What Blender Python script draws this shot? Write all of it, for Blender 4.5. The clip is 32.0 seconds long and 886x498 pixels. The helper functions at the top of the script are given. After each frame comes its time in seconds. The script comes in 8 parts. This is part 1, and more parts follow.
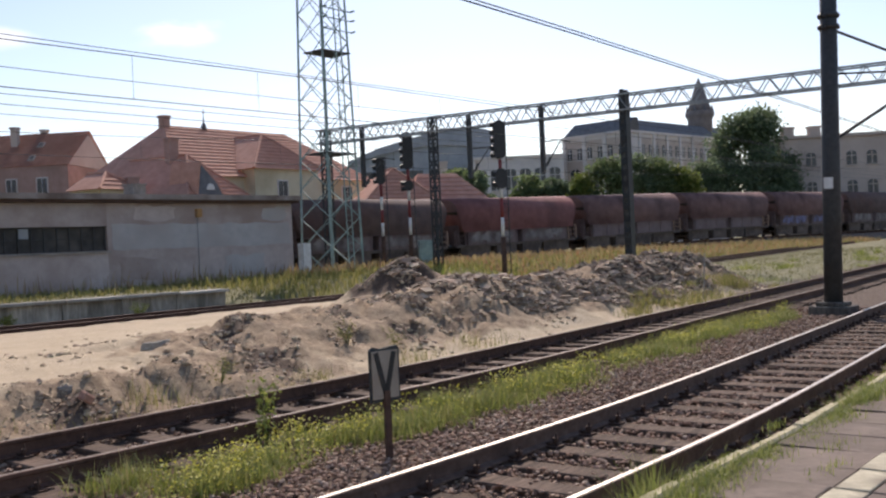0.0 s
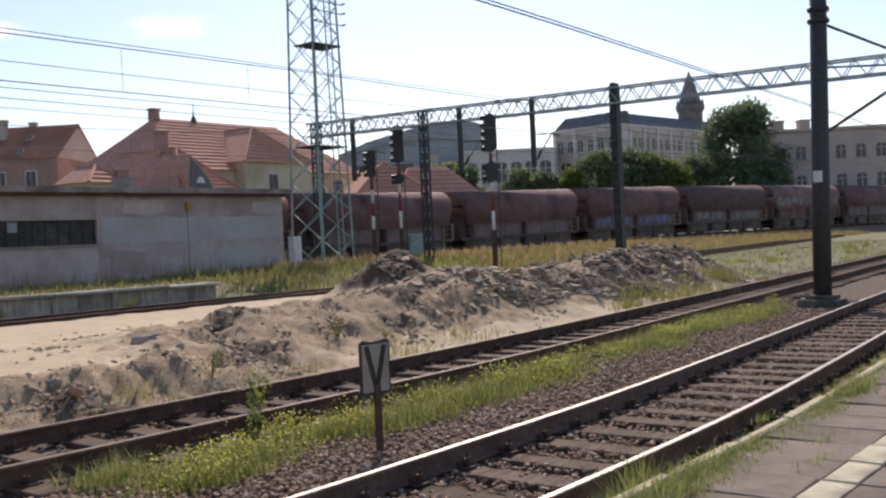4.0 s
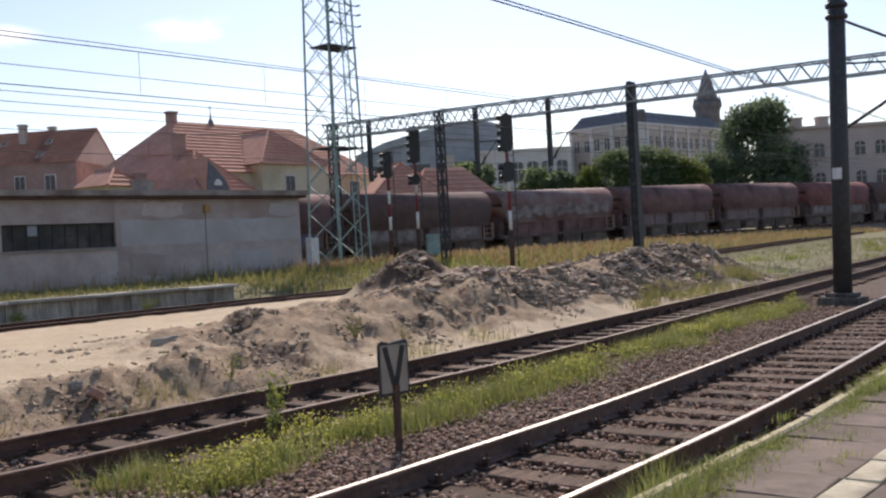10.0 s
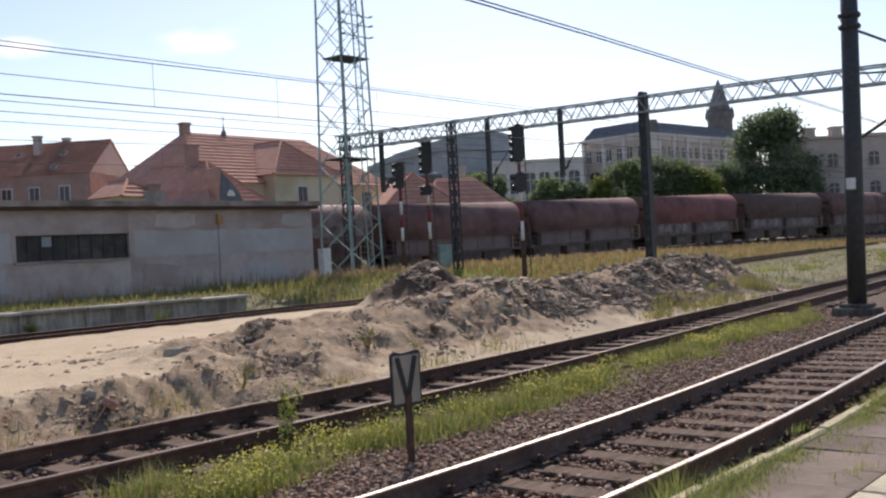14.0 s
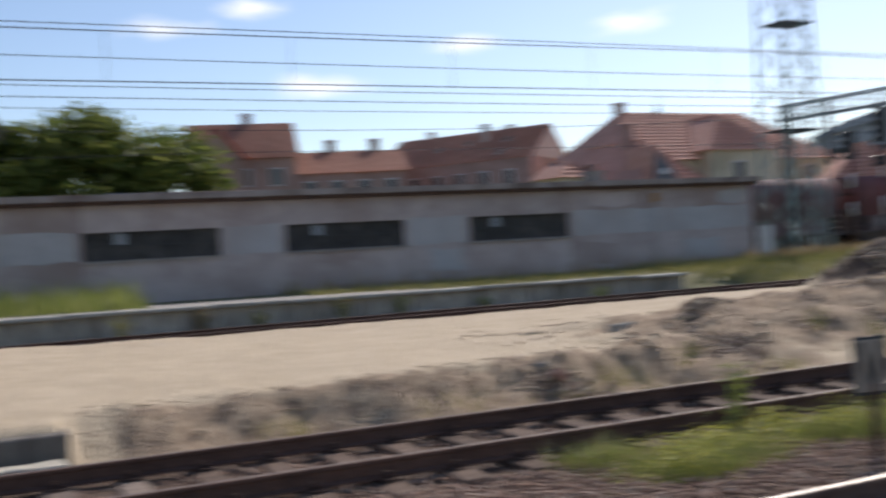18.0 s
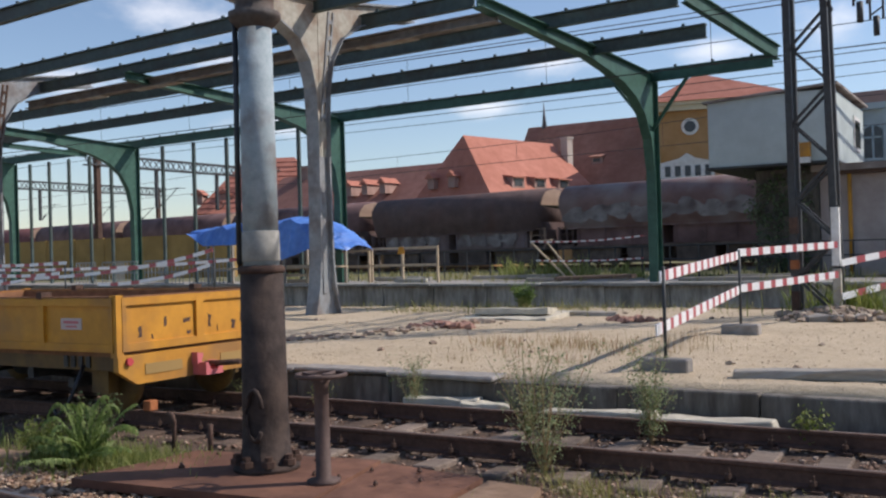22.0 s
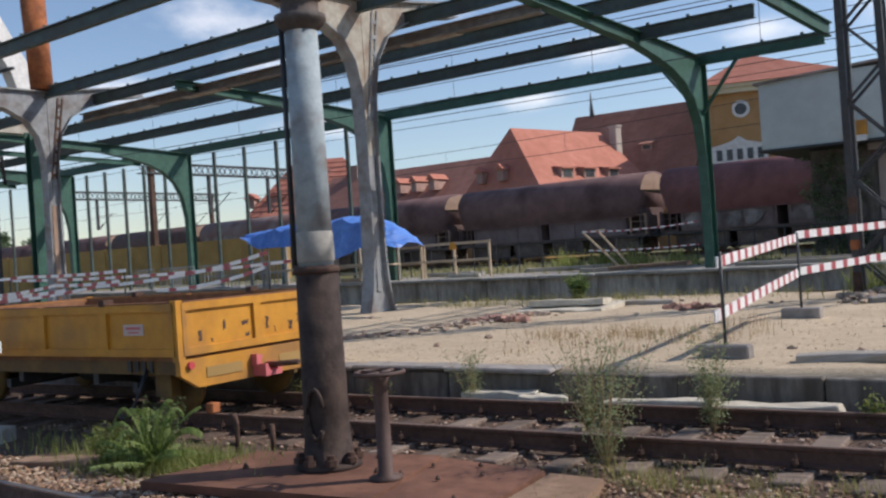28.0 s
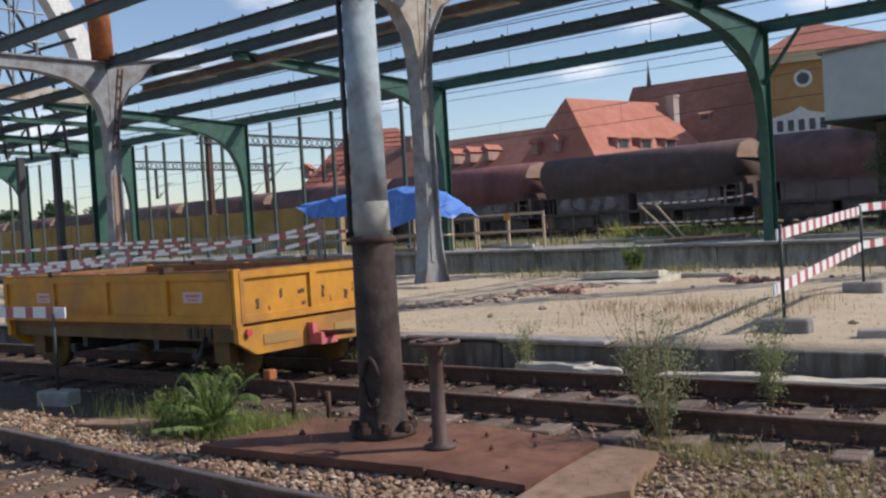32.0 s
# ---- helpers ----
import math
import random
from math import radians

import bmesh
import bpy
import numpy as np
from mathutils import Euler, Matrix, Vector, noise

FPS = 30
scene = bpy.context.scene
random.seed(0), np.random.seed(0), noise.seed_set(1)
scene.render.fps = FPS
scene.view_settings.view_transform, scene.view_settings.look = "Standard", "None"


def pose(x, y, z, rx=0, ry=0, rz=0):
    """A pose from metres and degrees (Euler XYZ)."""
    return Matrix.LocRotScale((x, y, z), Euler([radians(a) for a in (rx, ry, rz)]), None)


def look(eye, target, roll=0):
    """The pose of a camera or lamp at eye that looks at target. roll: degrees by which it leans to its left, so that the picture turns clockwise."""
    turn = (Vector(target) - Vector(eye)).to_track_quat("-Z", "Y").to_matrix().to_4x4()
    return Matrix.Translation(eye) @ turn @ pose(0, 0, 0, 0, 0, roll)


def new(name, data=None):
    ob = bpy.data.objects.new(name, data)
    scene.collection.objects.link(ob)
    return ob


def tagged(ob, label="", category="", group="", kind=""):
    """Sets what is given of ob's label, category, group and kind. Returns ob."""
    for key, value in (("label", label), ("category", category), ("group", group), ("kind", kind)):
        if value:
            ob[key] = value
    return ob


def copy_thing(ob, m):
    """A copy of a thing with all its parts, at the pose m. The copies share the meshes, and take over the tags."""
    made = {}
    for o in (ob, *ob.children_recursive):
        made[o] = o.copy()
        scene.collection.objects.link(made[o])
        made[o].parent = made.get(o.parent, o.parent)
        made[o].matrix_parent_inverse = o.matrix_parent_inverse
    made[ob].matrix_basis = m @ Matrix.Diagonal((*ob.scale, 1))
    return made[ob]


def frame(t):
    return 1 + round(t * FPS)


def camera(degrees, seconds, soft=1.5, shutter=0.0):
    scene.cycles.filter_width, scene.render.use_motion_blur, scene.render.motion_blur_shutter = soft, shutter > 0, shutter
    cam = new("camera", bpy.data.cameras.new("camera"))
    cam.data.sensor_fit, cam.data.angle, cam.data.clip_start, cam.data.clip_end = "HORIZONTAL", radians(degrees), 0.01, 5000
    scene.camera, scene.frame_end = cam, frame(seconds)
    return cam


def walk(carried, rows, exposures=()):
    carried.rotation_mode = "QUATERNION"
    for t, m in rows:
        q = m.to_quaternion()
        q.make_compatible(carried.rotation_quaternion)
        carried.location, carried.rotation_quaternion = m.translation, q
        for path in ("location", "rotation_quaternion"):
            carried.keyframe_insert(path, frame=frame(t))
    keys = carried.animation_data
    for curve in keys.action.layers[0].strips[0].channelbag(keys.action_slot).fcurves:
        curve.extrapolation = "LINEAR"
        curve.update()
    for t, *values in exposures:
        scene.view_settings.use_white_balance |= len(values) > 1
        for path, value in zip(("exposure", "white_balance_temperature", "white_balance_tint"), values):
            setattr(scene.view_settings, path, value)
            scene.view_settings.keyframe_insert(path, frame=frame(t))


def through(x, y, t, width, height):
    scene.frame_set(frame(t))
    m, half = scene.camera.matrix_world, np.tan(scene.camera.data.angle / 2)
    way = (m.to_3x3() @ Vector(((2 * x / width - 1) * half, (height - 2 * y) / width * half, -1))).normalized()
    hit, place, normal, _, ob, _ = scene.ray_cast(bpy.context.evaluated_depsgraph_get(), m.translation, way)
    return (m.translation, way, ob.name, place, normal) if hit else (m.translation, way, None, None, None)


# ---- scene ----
# The shot is taken from a railway platform: first along the yard to the right, then a quick turn to the left.
# x runs along the tracks, y across them, z = 0 is the top of the nearest rails.
cam = camera(49.14, 32.0, soft=2.3, shutter=0.5)
EYE = [
    (0.0, 0.230, 0.193, 1.72, 89.73, 2.67, -50.01),
    (0.5, 0.231, 0.192, 1.72, 89.78, 2.81, -50.34),
    (1.0, 0.232, 0.190, 1.72, 89.67, 2.86, -50.67),
    (1.5, 0.231, 0.191, 1.72, 89.68, 2.88, -50.51),
    (2.0, 0.231, 0.191, 1.72, 89.87, 2.70, -50.41),
    (2.5, 0.232, 0.191, 1.72, 89.84, 2.95, -50.51),
    (3.0, 0.232, 0.190, 1.72, 89.68, 2.84, -50.77),
    (3.5, 0.232, 0.190, 1.72, 89.46, 2.71, -50.63),
    (5.5, 0.231, 0.191, 1.72, 89.17, 2.70, -50.45),
    (6.0, 0.230, 0.192, 1.72, 89.39, 2.79, -50.20),
    (6.5, 0.230, 0.192, 1.72, 89.28, 3.08, -50.25),
    (7.0, 0.230, 0.192, 1.72, 89.13, 3.05, -50.25),
    (7.5, 0.230, 0.193, 1.72, 89.05, 2.89, -50.06),
    (8.0, 0.229, 0.194, 1.72, 89.14, 3.03, -49.83),
    (8.5, 0.229, 0.194, 1.72, 89.19, 3.15, -49.81),
    (9.0, 0.230, 0.193, 1.72, 89.26, 3.36, -50.04),
    (9.5, 0.228, 0.195, 1.72, 89.21, 3.09, -49.61),
    (10.0, 0.228, 0.195, 1.72, 89.38, 3.11, -49.56),
    (10.5, 0.227, 0.196, 1.72, 89.40, 3.20, -49.27),
    (11.0, 0.226, 0.197, 1.72, 89.26, 3.23, -49.03),
    (11.5, 0.227, 0.196, 1.72, 89.20, 3.15, -49.20),
    (12.0, 0.227, 0.196, 1.72, 89.09, 3.02, -49.33),
    (12.5, 0.226, 0.197, 1.72, 89.42, 2.85, -49.02),
    (13.0, 0.227, 0.197, 1.72, 89.42, 3.04, -49.07),
    (13.5, 0.226, 0.197, 1.72, 89.68, 4.11, -48.87),
    (14.0, 0.226, 0.197, 1.72, 90.04, 3.12, -48.85),
    (14.5, 0.225, 0.198, 1.72, 90.26, 3.65, -48.68),
    (16.5, 0.225, 0.198, 1.72, 89.95, 3.49, -48.69),
    (17.0, 0.225, 0.199, 1.72, 89.78, 3.58, -48.53),
    (17.5, 0.212, 0.212, 1.72, 89.60, 2.74, -44.97),
    (17.9, 0.149, 0.260, 1.72, 90.07, 2.65, -29.77),
    (18.0, 0.120, 0.275, 1.72, 90.20, 3.36, -23.62),
    (18.1, 0.100, 0.283, 1.72, 90.37, 4.26, -19.53),
    (18.2, 0.066, 0.293, 1.72, 90.72, 5.36, -12.68),
    (18.3, 0.039, 0.297, 1.72, 90.94, 5.83, -7.41),
    (18.4, -0.005, 0.300, 1.72, 91.06, 5.85, 0.99),
    (18.5, -0.029, 0.299, 1.72, 91.02, 5.84, 5.70),
    (18.6, -0.069, 0.292, 1.72, 90.99, 5.51, 13.40),
    (18.7, -0.093, 0.285, 1.72, 90.77, 4.86, 18.19),
    (18.8, -0.122, 0.274, 1.72, 90.54, 3.57, 23.99),
    (19.0, -0.152, 0.259, 1.72, 89.78, 1.34, 30.38),
    (19.5, -0.167, 0.249, 1.72, 90.94, 2.98, 33.90),
    (20.0, -0.169, 0.248, 1.72, 90.39, 1.94, 34.38),
    (20.5, -0.162, 0.253, 1.72, 90.08, 2.19, 32.63),
    (21.0, -0.158, 0.255, 1.72, 90.38, 1.97, 31.69),
    (21.5, -0.156, 0.256, 1.72, 90.46, 2.03, 31.37),
    (22.0, -0.155, 0.257, 1.72, 90.28, 1.67, 31.11),
    (22.5, -0.157, 0.255, 1.72, 90.41, 1.54, 31.62),
    (23.0, -0.163, 0.252, 1.72, 89.94, 1.44, 32.91),
    (23.5, -0.167, 0.250, 1.72, 90.08, 1.72, 33.73),
    (24.0, -0.167, 0.249, 1.72, 90.59, 1.49, 33.95),
    (24.5, -0.162, 0.252, 1.72, 89.87, 2.21, 32.79),
    (25.0, -0.162, 0.253, 1.72, 89.88, 2.34, 32.58),
    (25.5, -0.162, 0.253, 1.72, 90.04, 2.81, 32.59),
    (27.5, -0.162, 0.253, 1.72, 89.96, 3.51, 32.68),
    (28.0, -0.168, 0.248, 1.72, 90.12, 3.84, 34.15),
    (28.5, -0.175, 0.244, 1.72, 89.92, 3.90, 35.60),
    (29.0, -0.179, 0.241, 1.72, 89.85, 4.12, 36.51),
    (29.5, -0.183, 0.238, 1.72, 90.02, 3.96, 37.61),
    (30.0, -0.185, 0.236, 1.72, 90.17, 3.85, 38.06),
    (30.5, -0.184, 0.237, 1.72, 89.76, 3.55, 37.86),
    (31.0, -0.183, 0.237, 1.72, 89.40, 3.56, 37.63),
    (31.5, -0.183, 0.237, 1.72, 89.49, 3.41, 37.65),
    (32.0, -0.182, 0.238, 1.72, 88.59, 3.46, 37.31),
]
walk(cam, [(t, pose(*p)) for t, *p in EYE],
     exposures=[(0.0, 0.36, 6850, 19), (17.2, 0.36, 6850, 19), (18.0, 0.2, 6400, 15), (18.6, 0.18, 6330, 15), (32.0, 0.18, 6330, 15)])

# ---- light ----
SUN_AZ, SUN_EL = 52.0, 40.0
world = bpy.data.worlds.new("sky")
scene.world = world
world.use_nodes = True
sky = world.node_tree.nodes.new("ShaderNodeTexSky")
sky.sky_type, sky.sun_disc = "NISHITA", False
sky.sun_elevation, sky.sun_rotation = radians(SUN_EL), radians(SUN_AZ)
sky.air_density, sky.dust_density, sky.ozone_density = 1.0, 0.42, 1.5
world.node_tree.links.new(sky.outputs[0], world.node_tree.nodes["Background"].inputs[0])
world.node_tree.nodes["Background"].inputs[1].default_value = 0.115
sun = new("sun", bpy.data.lights.new("sun", "SUN"))
sun.data.energy, sun.data.angle, sun.data.color = 3.6, radians(0.6), (1.0, 0.93, 0.82)
sa, se = radians(SUN_AZ), radians(SUN_EL)
SUN_DIR = Vector((math.sin(sa) * math.cos(se), math.cos(sa) * math.cos(se), math.sin(se)))
sun.matrix_world = look(SUN_DIR * 300, (0, 0, 0))

# ---- materials ----


def mat(name, c1, c2, scale=6.0, rough=0.85, bump=0.25, metal=0.0, c3=None, s3=0.8, w3=0.5, rnd=0.0, detail=6.0, stretch=(1, 1, 1), coord="Object"):
    """Two tones mixed by fine grain, a third one in larger stains, with relief."""
    m = bpy.data.materials.new(name)
    m.use_nodes = True
    nt = m.node_tree
    n, ln = nt.nodes, nt.links
    b = n["Principled BSDF"]
    tc = n.new("ShaderNodeTexCoord")
    mp = n.new("ShaderNodeMapping")
    mp.inputs["Scale"].default_value = stretch
    ln.new(tc.outputs[coord], mp.inputs[0])
    vec = mp.outputs[0]
    if rnd:
        oi = n.new("ShaderNodeObjectInfo")
        ad = n.new("ShaderNodeVectorMath")
        ad.operation = "MULTIPLY_ADD"
        co = n.new("ShaderNodeCombineXYZ")
        for k in range(3):
            ln.new(oi.outputs["Random"], co.inputs[k])
        ln.new(co.outputs[0], ad.inputs[0])
        ad.inputs[1].default_value = (37, 53, 71)
        ln.new(vec, ad.inputs[2])
        vec = ad.outputs[0]
    n1 = n.new("ShaderNodeTexNoise")
    n1.inputs["Scale"].default_value, n1.inputs["Detail"].default_value, n1.inputs["Roughness"].default_value = scale, detail, 0.65
    ln.new(vec, n1.inputs["Vector"])
    r1 = n.new("ShaderNodeValToRGB")
    r1.color_ramp.elements[0].position, r1.color_ramp.elements[1].position = 0.32, 0.68
    r1.color_ramp.elements[0].color, r1.color_ramp.elements[1].color = (*c1, 1), (*c2, 1)
    ln.new(n1.outputs["Fac"], r1.inputs[0])
    out = r1.outputs[0]
    if c3:
        n3 = n.new("ShaderNodeTexNoise")
        n3.inputs["Scale"].default_value, n3.inputs["Detail"].default_value = s3, 5.0
        ln.new(vec, n3.inputs["Vector"])
        r3 = n.new("ShaderNodeValToRGB")
        r3.color_ramp.elements[0].position, r3.color_ramp.elements[1].position = 0.45, 0.68
        r3.color_ramp.elements[0].color, r3.color_ramp.elements[1].color = (0, 0, 0, 1), (w3, w3, w3, 1)
        ln.new(n3.outputs["Fac"], r3.inputs[0])
        mx = n.new("ShaderNodeMix")
        mx.data_type = "RGBA"
        ln.new(r3.outputs[0], mx.inputs["Factor"])
        ln.new(out, mx.inputs[6])
        mx.inputs[7].default_value = (*c3, 1)
        out = mx.outputs[2]
    if rnd:
        hs = n.new("ShaderNodeHueSaturation")
        mr = n.new("ShaderNodeMapRange")
        mr.inputs[3].default_value, mr.inputs[4].default_value = 1 - rnd, 1 + rnd
        ln.new(oi.outputs["Random"], mr.inputs[0])
        ln.new(mr.outputs[0], hs.inputs["Value"])
        ln.new(out, hs.inputs["Color"])
        out = hs.outputs[0]
    ln.new(out, b.inputs["Base Color"])
    b.inputs["Roughness"].default_value, b.inputs["Metallic"].default_value = rough, metal
    if rough > 0.72:
        b.inputs["Specular IOR Level"].default_value = 0.2
    if bump:
        bp = n.new("ShaderNodeBump")
        bp.inputs["Strength"].default_value, bp.inputs["Distance"].default_value = bump, 0.03
        ln.new(n1.outputs["Fac"], bp.inputs["Height"])
        ln.new(bp.outputs[0], b.inputs["Normal"])
    return m


def plain(name, c, rough=0.6, metal=0.0):
    m = mat(name, tuple(v * 0.88 for v in c), c, 14.0, rough, 0.08, metal)
    return m


def leafy(name, c1, c2, c3, scale=0.9, through=0.35):
    """Leaves: varied from piece to piece, letting some light through."""
    m = bpy.data.materials.new(name)
    m.use_nodes = True
    n, ln = m.node_tree.nodes, m.node_tree.links
    b = n["Principled BSDF"]
    g = n.new("ShaderNodeNewGeometry")
    r = n.new("ShaderNodeValToRGB")
    r.color_ramp.elements[0].color, r.color_ramp.elements[1].color = (*c1, 1), (*c3, 1)
    e = r.color_ramp.elements.new(0.55)
    e.color = (*c2, 1)
    ln.new(g.outputs["Random Per Island"], r.inputs[0])
    b.inputs["Roughness"].default_value = 0.6
    ln.new(r.outputs[0], b.inputs["Base Color"])
    t = n.new("ShaderNodeBsdfTranslucent")
    ln.new(r.outputs[0], t.inputs[0])
    mx = n.new("ShaderNodeMixShader")
    mx.inputs[0].default_value = through
    ln.new(b.outputs[0], mx.inputs[1])
    ln.new(t.outputs[0], mx.inputs[2])
    ln.new(mx.outputs[0], n["Material Output"].inputs[0])
    return m


RAIL_TOP = mat("polished_rail_steel", (0.30, 0.27, 0.245), (0.43, 0.40, 0.37), 9, 0.42, 0.05, 0.9)
RAIL_DULL = mat("worn_rail_steel", (0.13, 0.09, 0.07), (0.21, 0.155, 0.125), 9, 0.66, 0.1, 0.2)
RUST = mat("rusty_steel", (0.078, 0.05, 0.04), (0.145, 0.088, 0.065), 14, 0.85, 0.4, 0.1, (0.035, 0.022, 0.018), 2.0)
RUST_PLATE = mat("rusty_floor_plate", (0.15, 0.073, 0.048), (0.245, 0.12, 0.078), 5, 0.8, 0.35, 0.05, (0.085, 0.045, 0.034), 1.1, 0.7)
RAIL_SIDE = mat("rust_brown_rail_web", (0.115, 0.078, 0.062), (0.205, 0.142, 0.112), 14, 0.85, 0.3, 0.0, (0.07, 0.046, 0.037), 2.0)
RUST_RAIL = mat("red_brown_rusty_rail", (0.088, 0.05, 0.038), (0.16, 0.09, 0.065), 14, 0.88, 0.35, 0.0, (0.05, 0.03, 0.023), 2.0)
SLEEPER = mat("weathered_sleeper_wood", (0.092, 0.0623, 0.0475), (0.195, 0.138, 0.103), 3, 0.9, 0.6, 0, (0.055, 0.0391, 0.0308), 1.2, 0.6, 0.25, 6, (1, 9, 9))
# Lighter copy of the sleeper wood, with sunlight put into its colour.
SLEEPER_SUNLIT = mat("sunlit_sleeper_wood", (0.155, 0.117, 0.092), (0.275, 0.218, 0.176), 3, 0.9, 0.6, 0, (0.11, 0.08, 0.062), 1.2, 0.6, 0.25, 6, (1, 9, 9))
CONC = mat("weathered_concrete", (0.26, 0.235, 0.21), (0.41, 0.375, 0.34), 7, 0.9, 0.35, 0, (0.15, 0.14, 0.13), 0.9, 0.6, 0.12)
CONC_LIGHT = mat("pale_concrete", (0.30, 0.285, 0.25), (0.46, 0.44, 0.39), 9, 0.9, 0.3, 0, (0.2, 0.19, 0.17), 1.3, 0.5, 0.15)
PAVING = mat("worn_platform_slab", (0.155, 0.12, 0.099), (0.255, 0.203, 0.167), 6, 0.9, 0.35, 0, (0.11, 0.0874, 0.063), 1.5, 0.6, 0.15)
LINE = mat("worn_white_line_paint", (0.43, 0.385, 0.28), (0.66, 0.60, 0.45), 9, 1.0, 0.3, 0, (0.24, 0.20, 0.155), 2.6, 0.95)
KERB = mat("pale_coping_edge", (0.381, 0.33, 0.2), (0.582, 0.517, 0.336), 8, 0.85, 0.25, 0, (0.314, 0.275, 0.189), 2.4, 0.6)
CONC_DARK = mat("sooty_stained_concrete", (0.085, 0.075, 0.065), (0.19, 0.17, 0.145), 4, 0.9, 0.4, 0, (0.05, 0.045, 0.04), 1.6, 0.7, 0.1, 6, (3, 3, 0.6))
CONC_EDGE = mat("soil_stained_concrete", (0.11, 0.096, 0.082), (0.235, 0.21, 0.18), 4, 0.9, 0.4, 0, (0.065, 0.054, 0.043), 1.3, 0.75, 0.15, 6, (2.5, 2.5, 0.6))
CONC_MID = mat("damp_streaked_concrete", (0.271, 0.247, 0.21), (0.525, 0.475, 0.412), 4, 0.9, 0.4, 0, (0.145, 0.126, 0.104), 1.1, 0.8, 0.15, 6, (2.5, 2.5, 0.6))
# Darker copy of the red tiles, with the range roof's shade painted in.
TILE_SHADED = mat("shaded_red_roof_tiles", (0.30, 0.14, 0.105), (0.42, 0.205, 0.155), 1.6, 0.88, 0.2, 0, (0.22, 0.105, 0.08), 0.3, 0.6)
SIG_RED = plain("dull_signal_red", (0.22, 0.035, 0.035), 0.6)
PALE_SLAB = mat("bleached_pale_concrete", (0.46, 0.41, 0.32), (0.64, 0.59, 0.48), 8, 0.9, 0.35, 0, (0.34, 0.31, 0.26), 1.8, 0.6, 0.1)
DARK = mat("dark_painted_steel", (0.03, 0.034, 0.038), (0.062, 0.066, 0.068), 9, 0.6, 0.15, 0.2, (0.05, 0.035, 0.03), 1.4, 0.4)
GREY_STEEL = mat("galvanised_steel", (0.22, 0.24, 0.25), (0.36, 0.38, 0.39), 12, 0.55, 0.1, 0.5)
MAST_GREEN = mat("pale_green_mast_paint", (0.20, 0.31, 0.30), (0.32, 0.44, 0.42), 6, 0.6, 0.15, 0.1, (0.10, 0.09, 0.08), 1.6, 0.5)
GREEN = mat("dark_green_steel_paint", (0.026, 0.085, 0.06), (0.048, 0.135, 0.098), 5, 0.5, 0.1, 0.1, (0.02, 0.05, 0.04), 1.2, 0.5)
PURLIN = mat("dark_green_grey_purlin", (0.042, 0.066, 0.06), (0.075, 0.108, 0.098), 6, 0.6, 0.15, 0.1, (0.05, 0.04, 0.035), 1.4, 0.5)
CAST = mat("peeling_grey_cast_iron", (0.195, 0.21, 0.22), (0.32, 0.335, 0.345), 5, 0.7, 0.3, 0.1, (0.12, 0.06, 0.035), 1.6, 0.55)
CAST_CREAM = mat("peeling_cream_paint", (0.34, 0.31, 0.255), (0.50, 0.47, 0.40), 5, 0.75, 0.3, 0.0, (0.2, 0.1, 0.055), 1.7, 0.7)
PIPE_GREY = mat("faded_grey_chipped_paint", (0.27, 0.33, 0.35), (0.40, 0.455, 0.475), 7, 0.75, 0.4, 0.0, (0.19, 0.165, 0.15), 4.0, 0.75)
PIPE_BASE = mat("black_brown_tarred_iron", (0.030, 0.022, 0.019), (0.068, 0.049, 0.042), 9, 0.8, 0.5, 0.0, (0.11, 0.075, 0.058), 3.4, 0.65)
ORANGE_RUST = mat("bright_orange_rust", (0.28, 0.09, 0.035), (0.45, 0.17, 0.07), 6, 0.85, 0.4, 0, (0.12, 0.05, 0.03), 2.0, 0.6)
YELLOW = mat("worn_yellow_wagon_paint", (0.475, 0.206, 0.0162), (0.648, 0.298, 0.0234), 3.0, 0.6, 0.15, 0, (0.27, 0.139, 0.0495), 1.3, 0.8)
# Grime plus the shade under the wagon, both painted into the yellow.
YELLOW_GRIMY_SHADE = mat("grimy_yellow_with_underside_shade", (0.075, 0.042, 0.012), (0.18, 0.10, 0.018), 4, 0.65, 0.2, 0, (0.09, 0.05, 0.02), 1.8, 0.7)
WAG_IN = mat("rusty_wagon_inside", (0.16, 0.075, 0.04), (0.30, 0.15, 0.08), 5, 0.85, 0.3)
RED = plain("faded_red_paint", (0.55, 0.06, 0.07), 0.55)
PINK = plain("sun_faded_red_paint", (0.62, 0.16, 0.17), 0.6)
WHITE = mat("dirty_white_paint", (0.62, 0.61, 0.58), (0.8, 0.79, 0.77), 7, 0.6, 0.1, 0, (0.45, 0.43, 0.4), 2.5, 0.4)
PLATE = plain("sun_bleached_plate", (0.62, 0.50, 0.45), 0.6)
SIGN_FACE = mat("faded_sign_enamel", (0.30, 0.255, 0.205), (0.42, 0.365, 0.30), 6, 0.7, 0.1, 0, (0.20, 0.14, 0.10), 3.0, 0.6)
TAPE_W = plain("white_barrier_film", (0.82, 0.82, 0.82), 0.45)
TAPE_R = plain("red_barrier_film", (0.42, 0.095, 0.105), 0.45)
BLACK = mat("black_lacquer", (0.012, 0.012, 0.013), (0.03, 0.03, 0.032), 8, 0.5, 0.1)
GLASS_DARK = mat("dark_window_glass", (0.03, 0.032, 0.036), (0.065, 0.07, 0.078), 3, 0.25, 0.02)
GLASS_DULL = mat("grimy_broken_glass", (0.018, 0.018, 0.018), (0.06, 0.055, 0.05), 1.8, 0.7, 0.02, 0, (0.11, 0.10, 0.09), 0.9, 0.6)
GIRDER = mat("old_brown_grey_girder", (0.17, 0.16, 0.15), (0.28, 0.265, 0.245), 4, 0.8, 0.3, 0, (0.13, 0.075, 0.05), 1.3, 0.6)
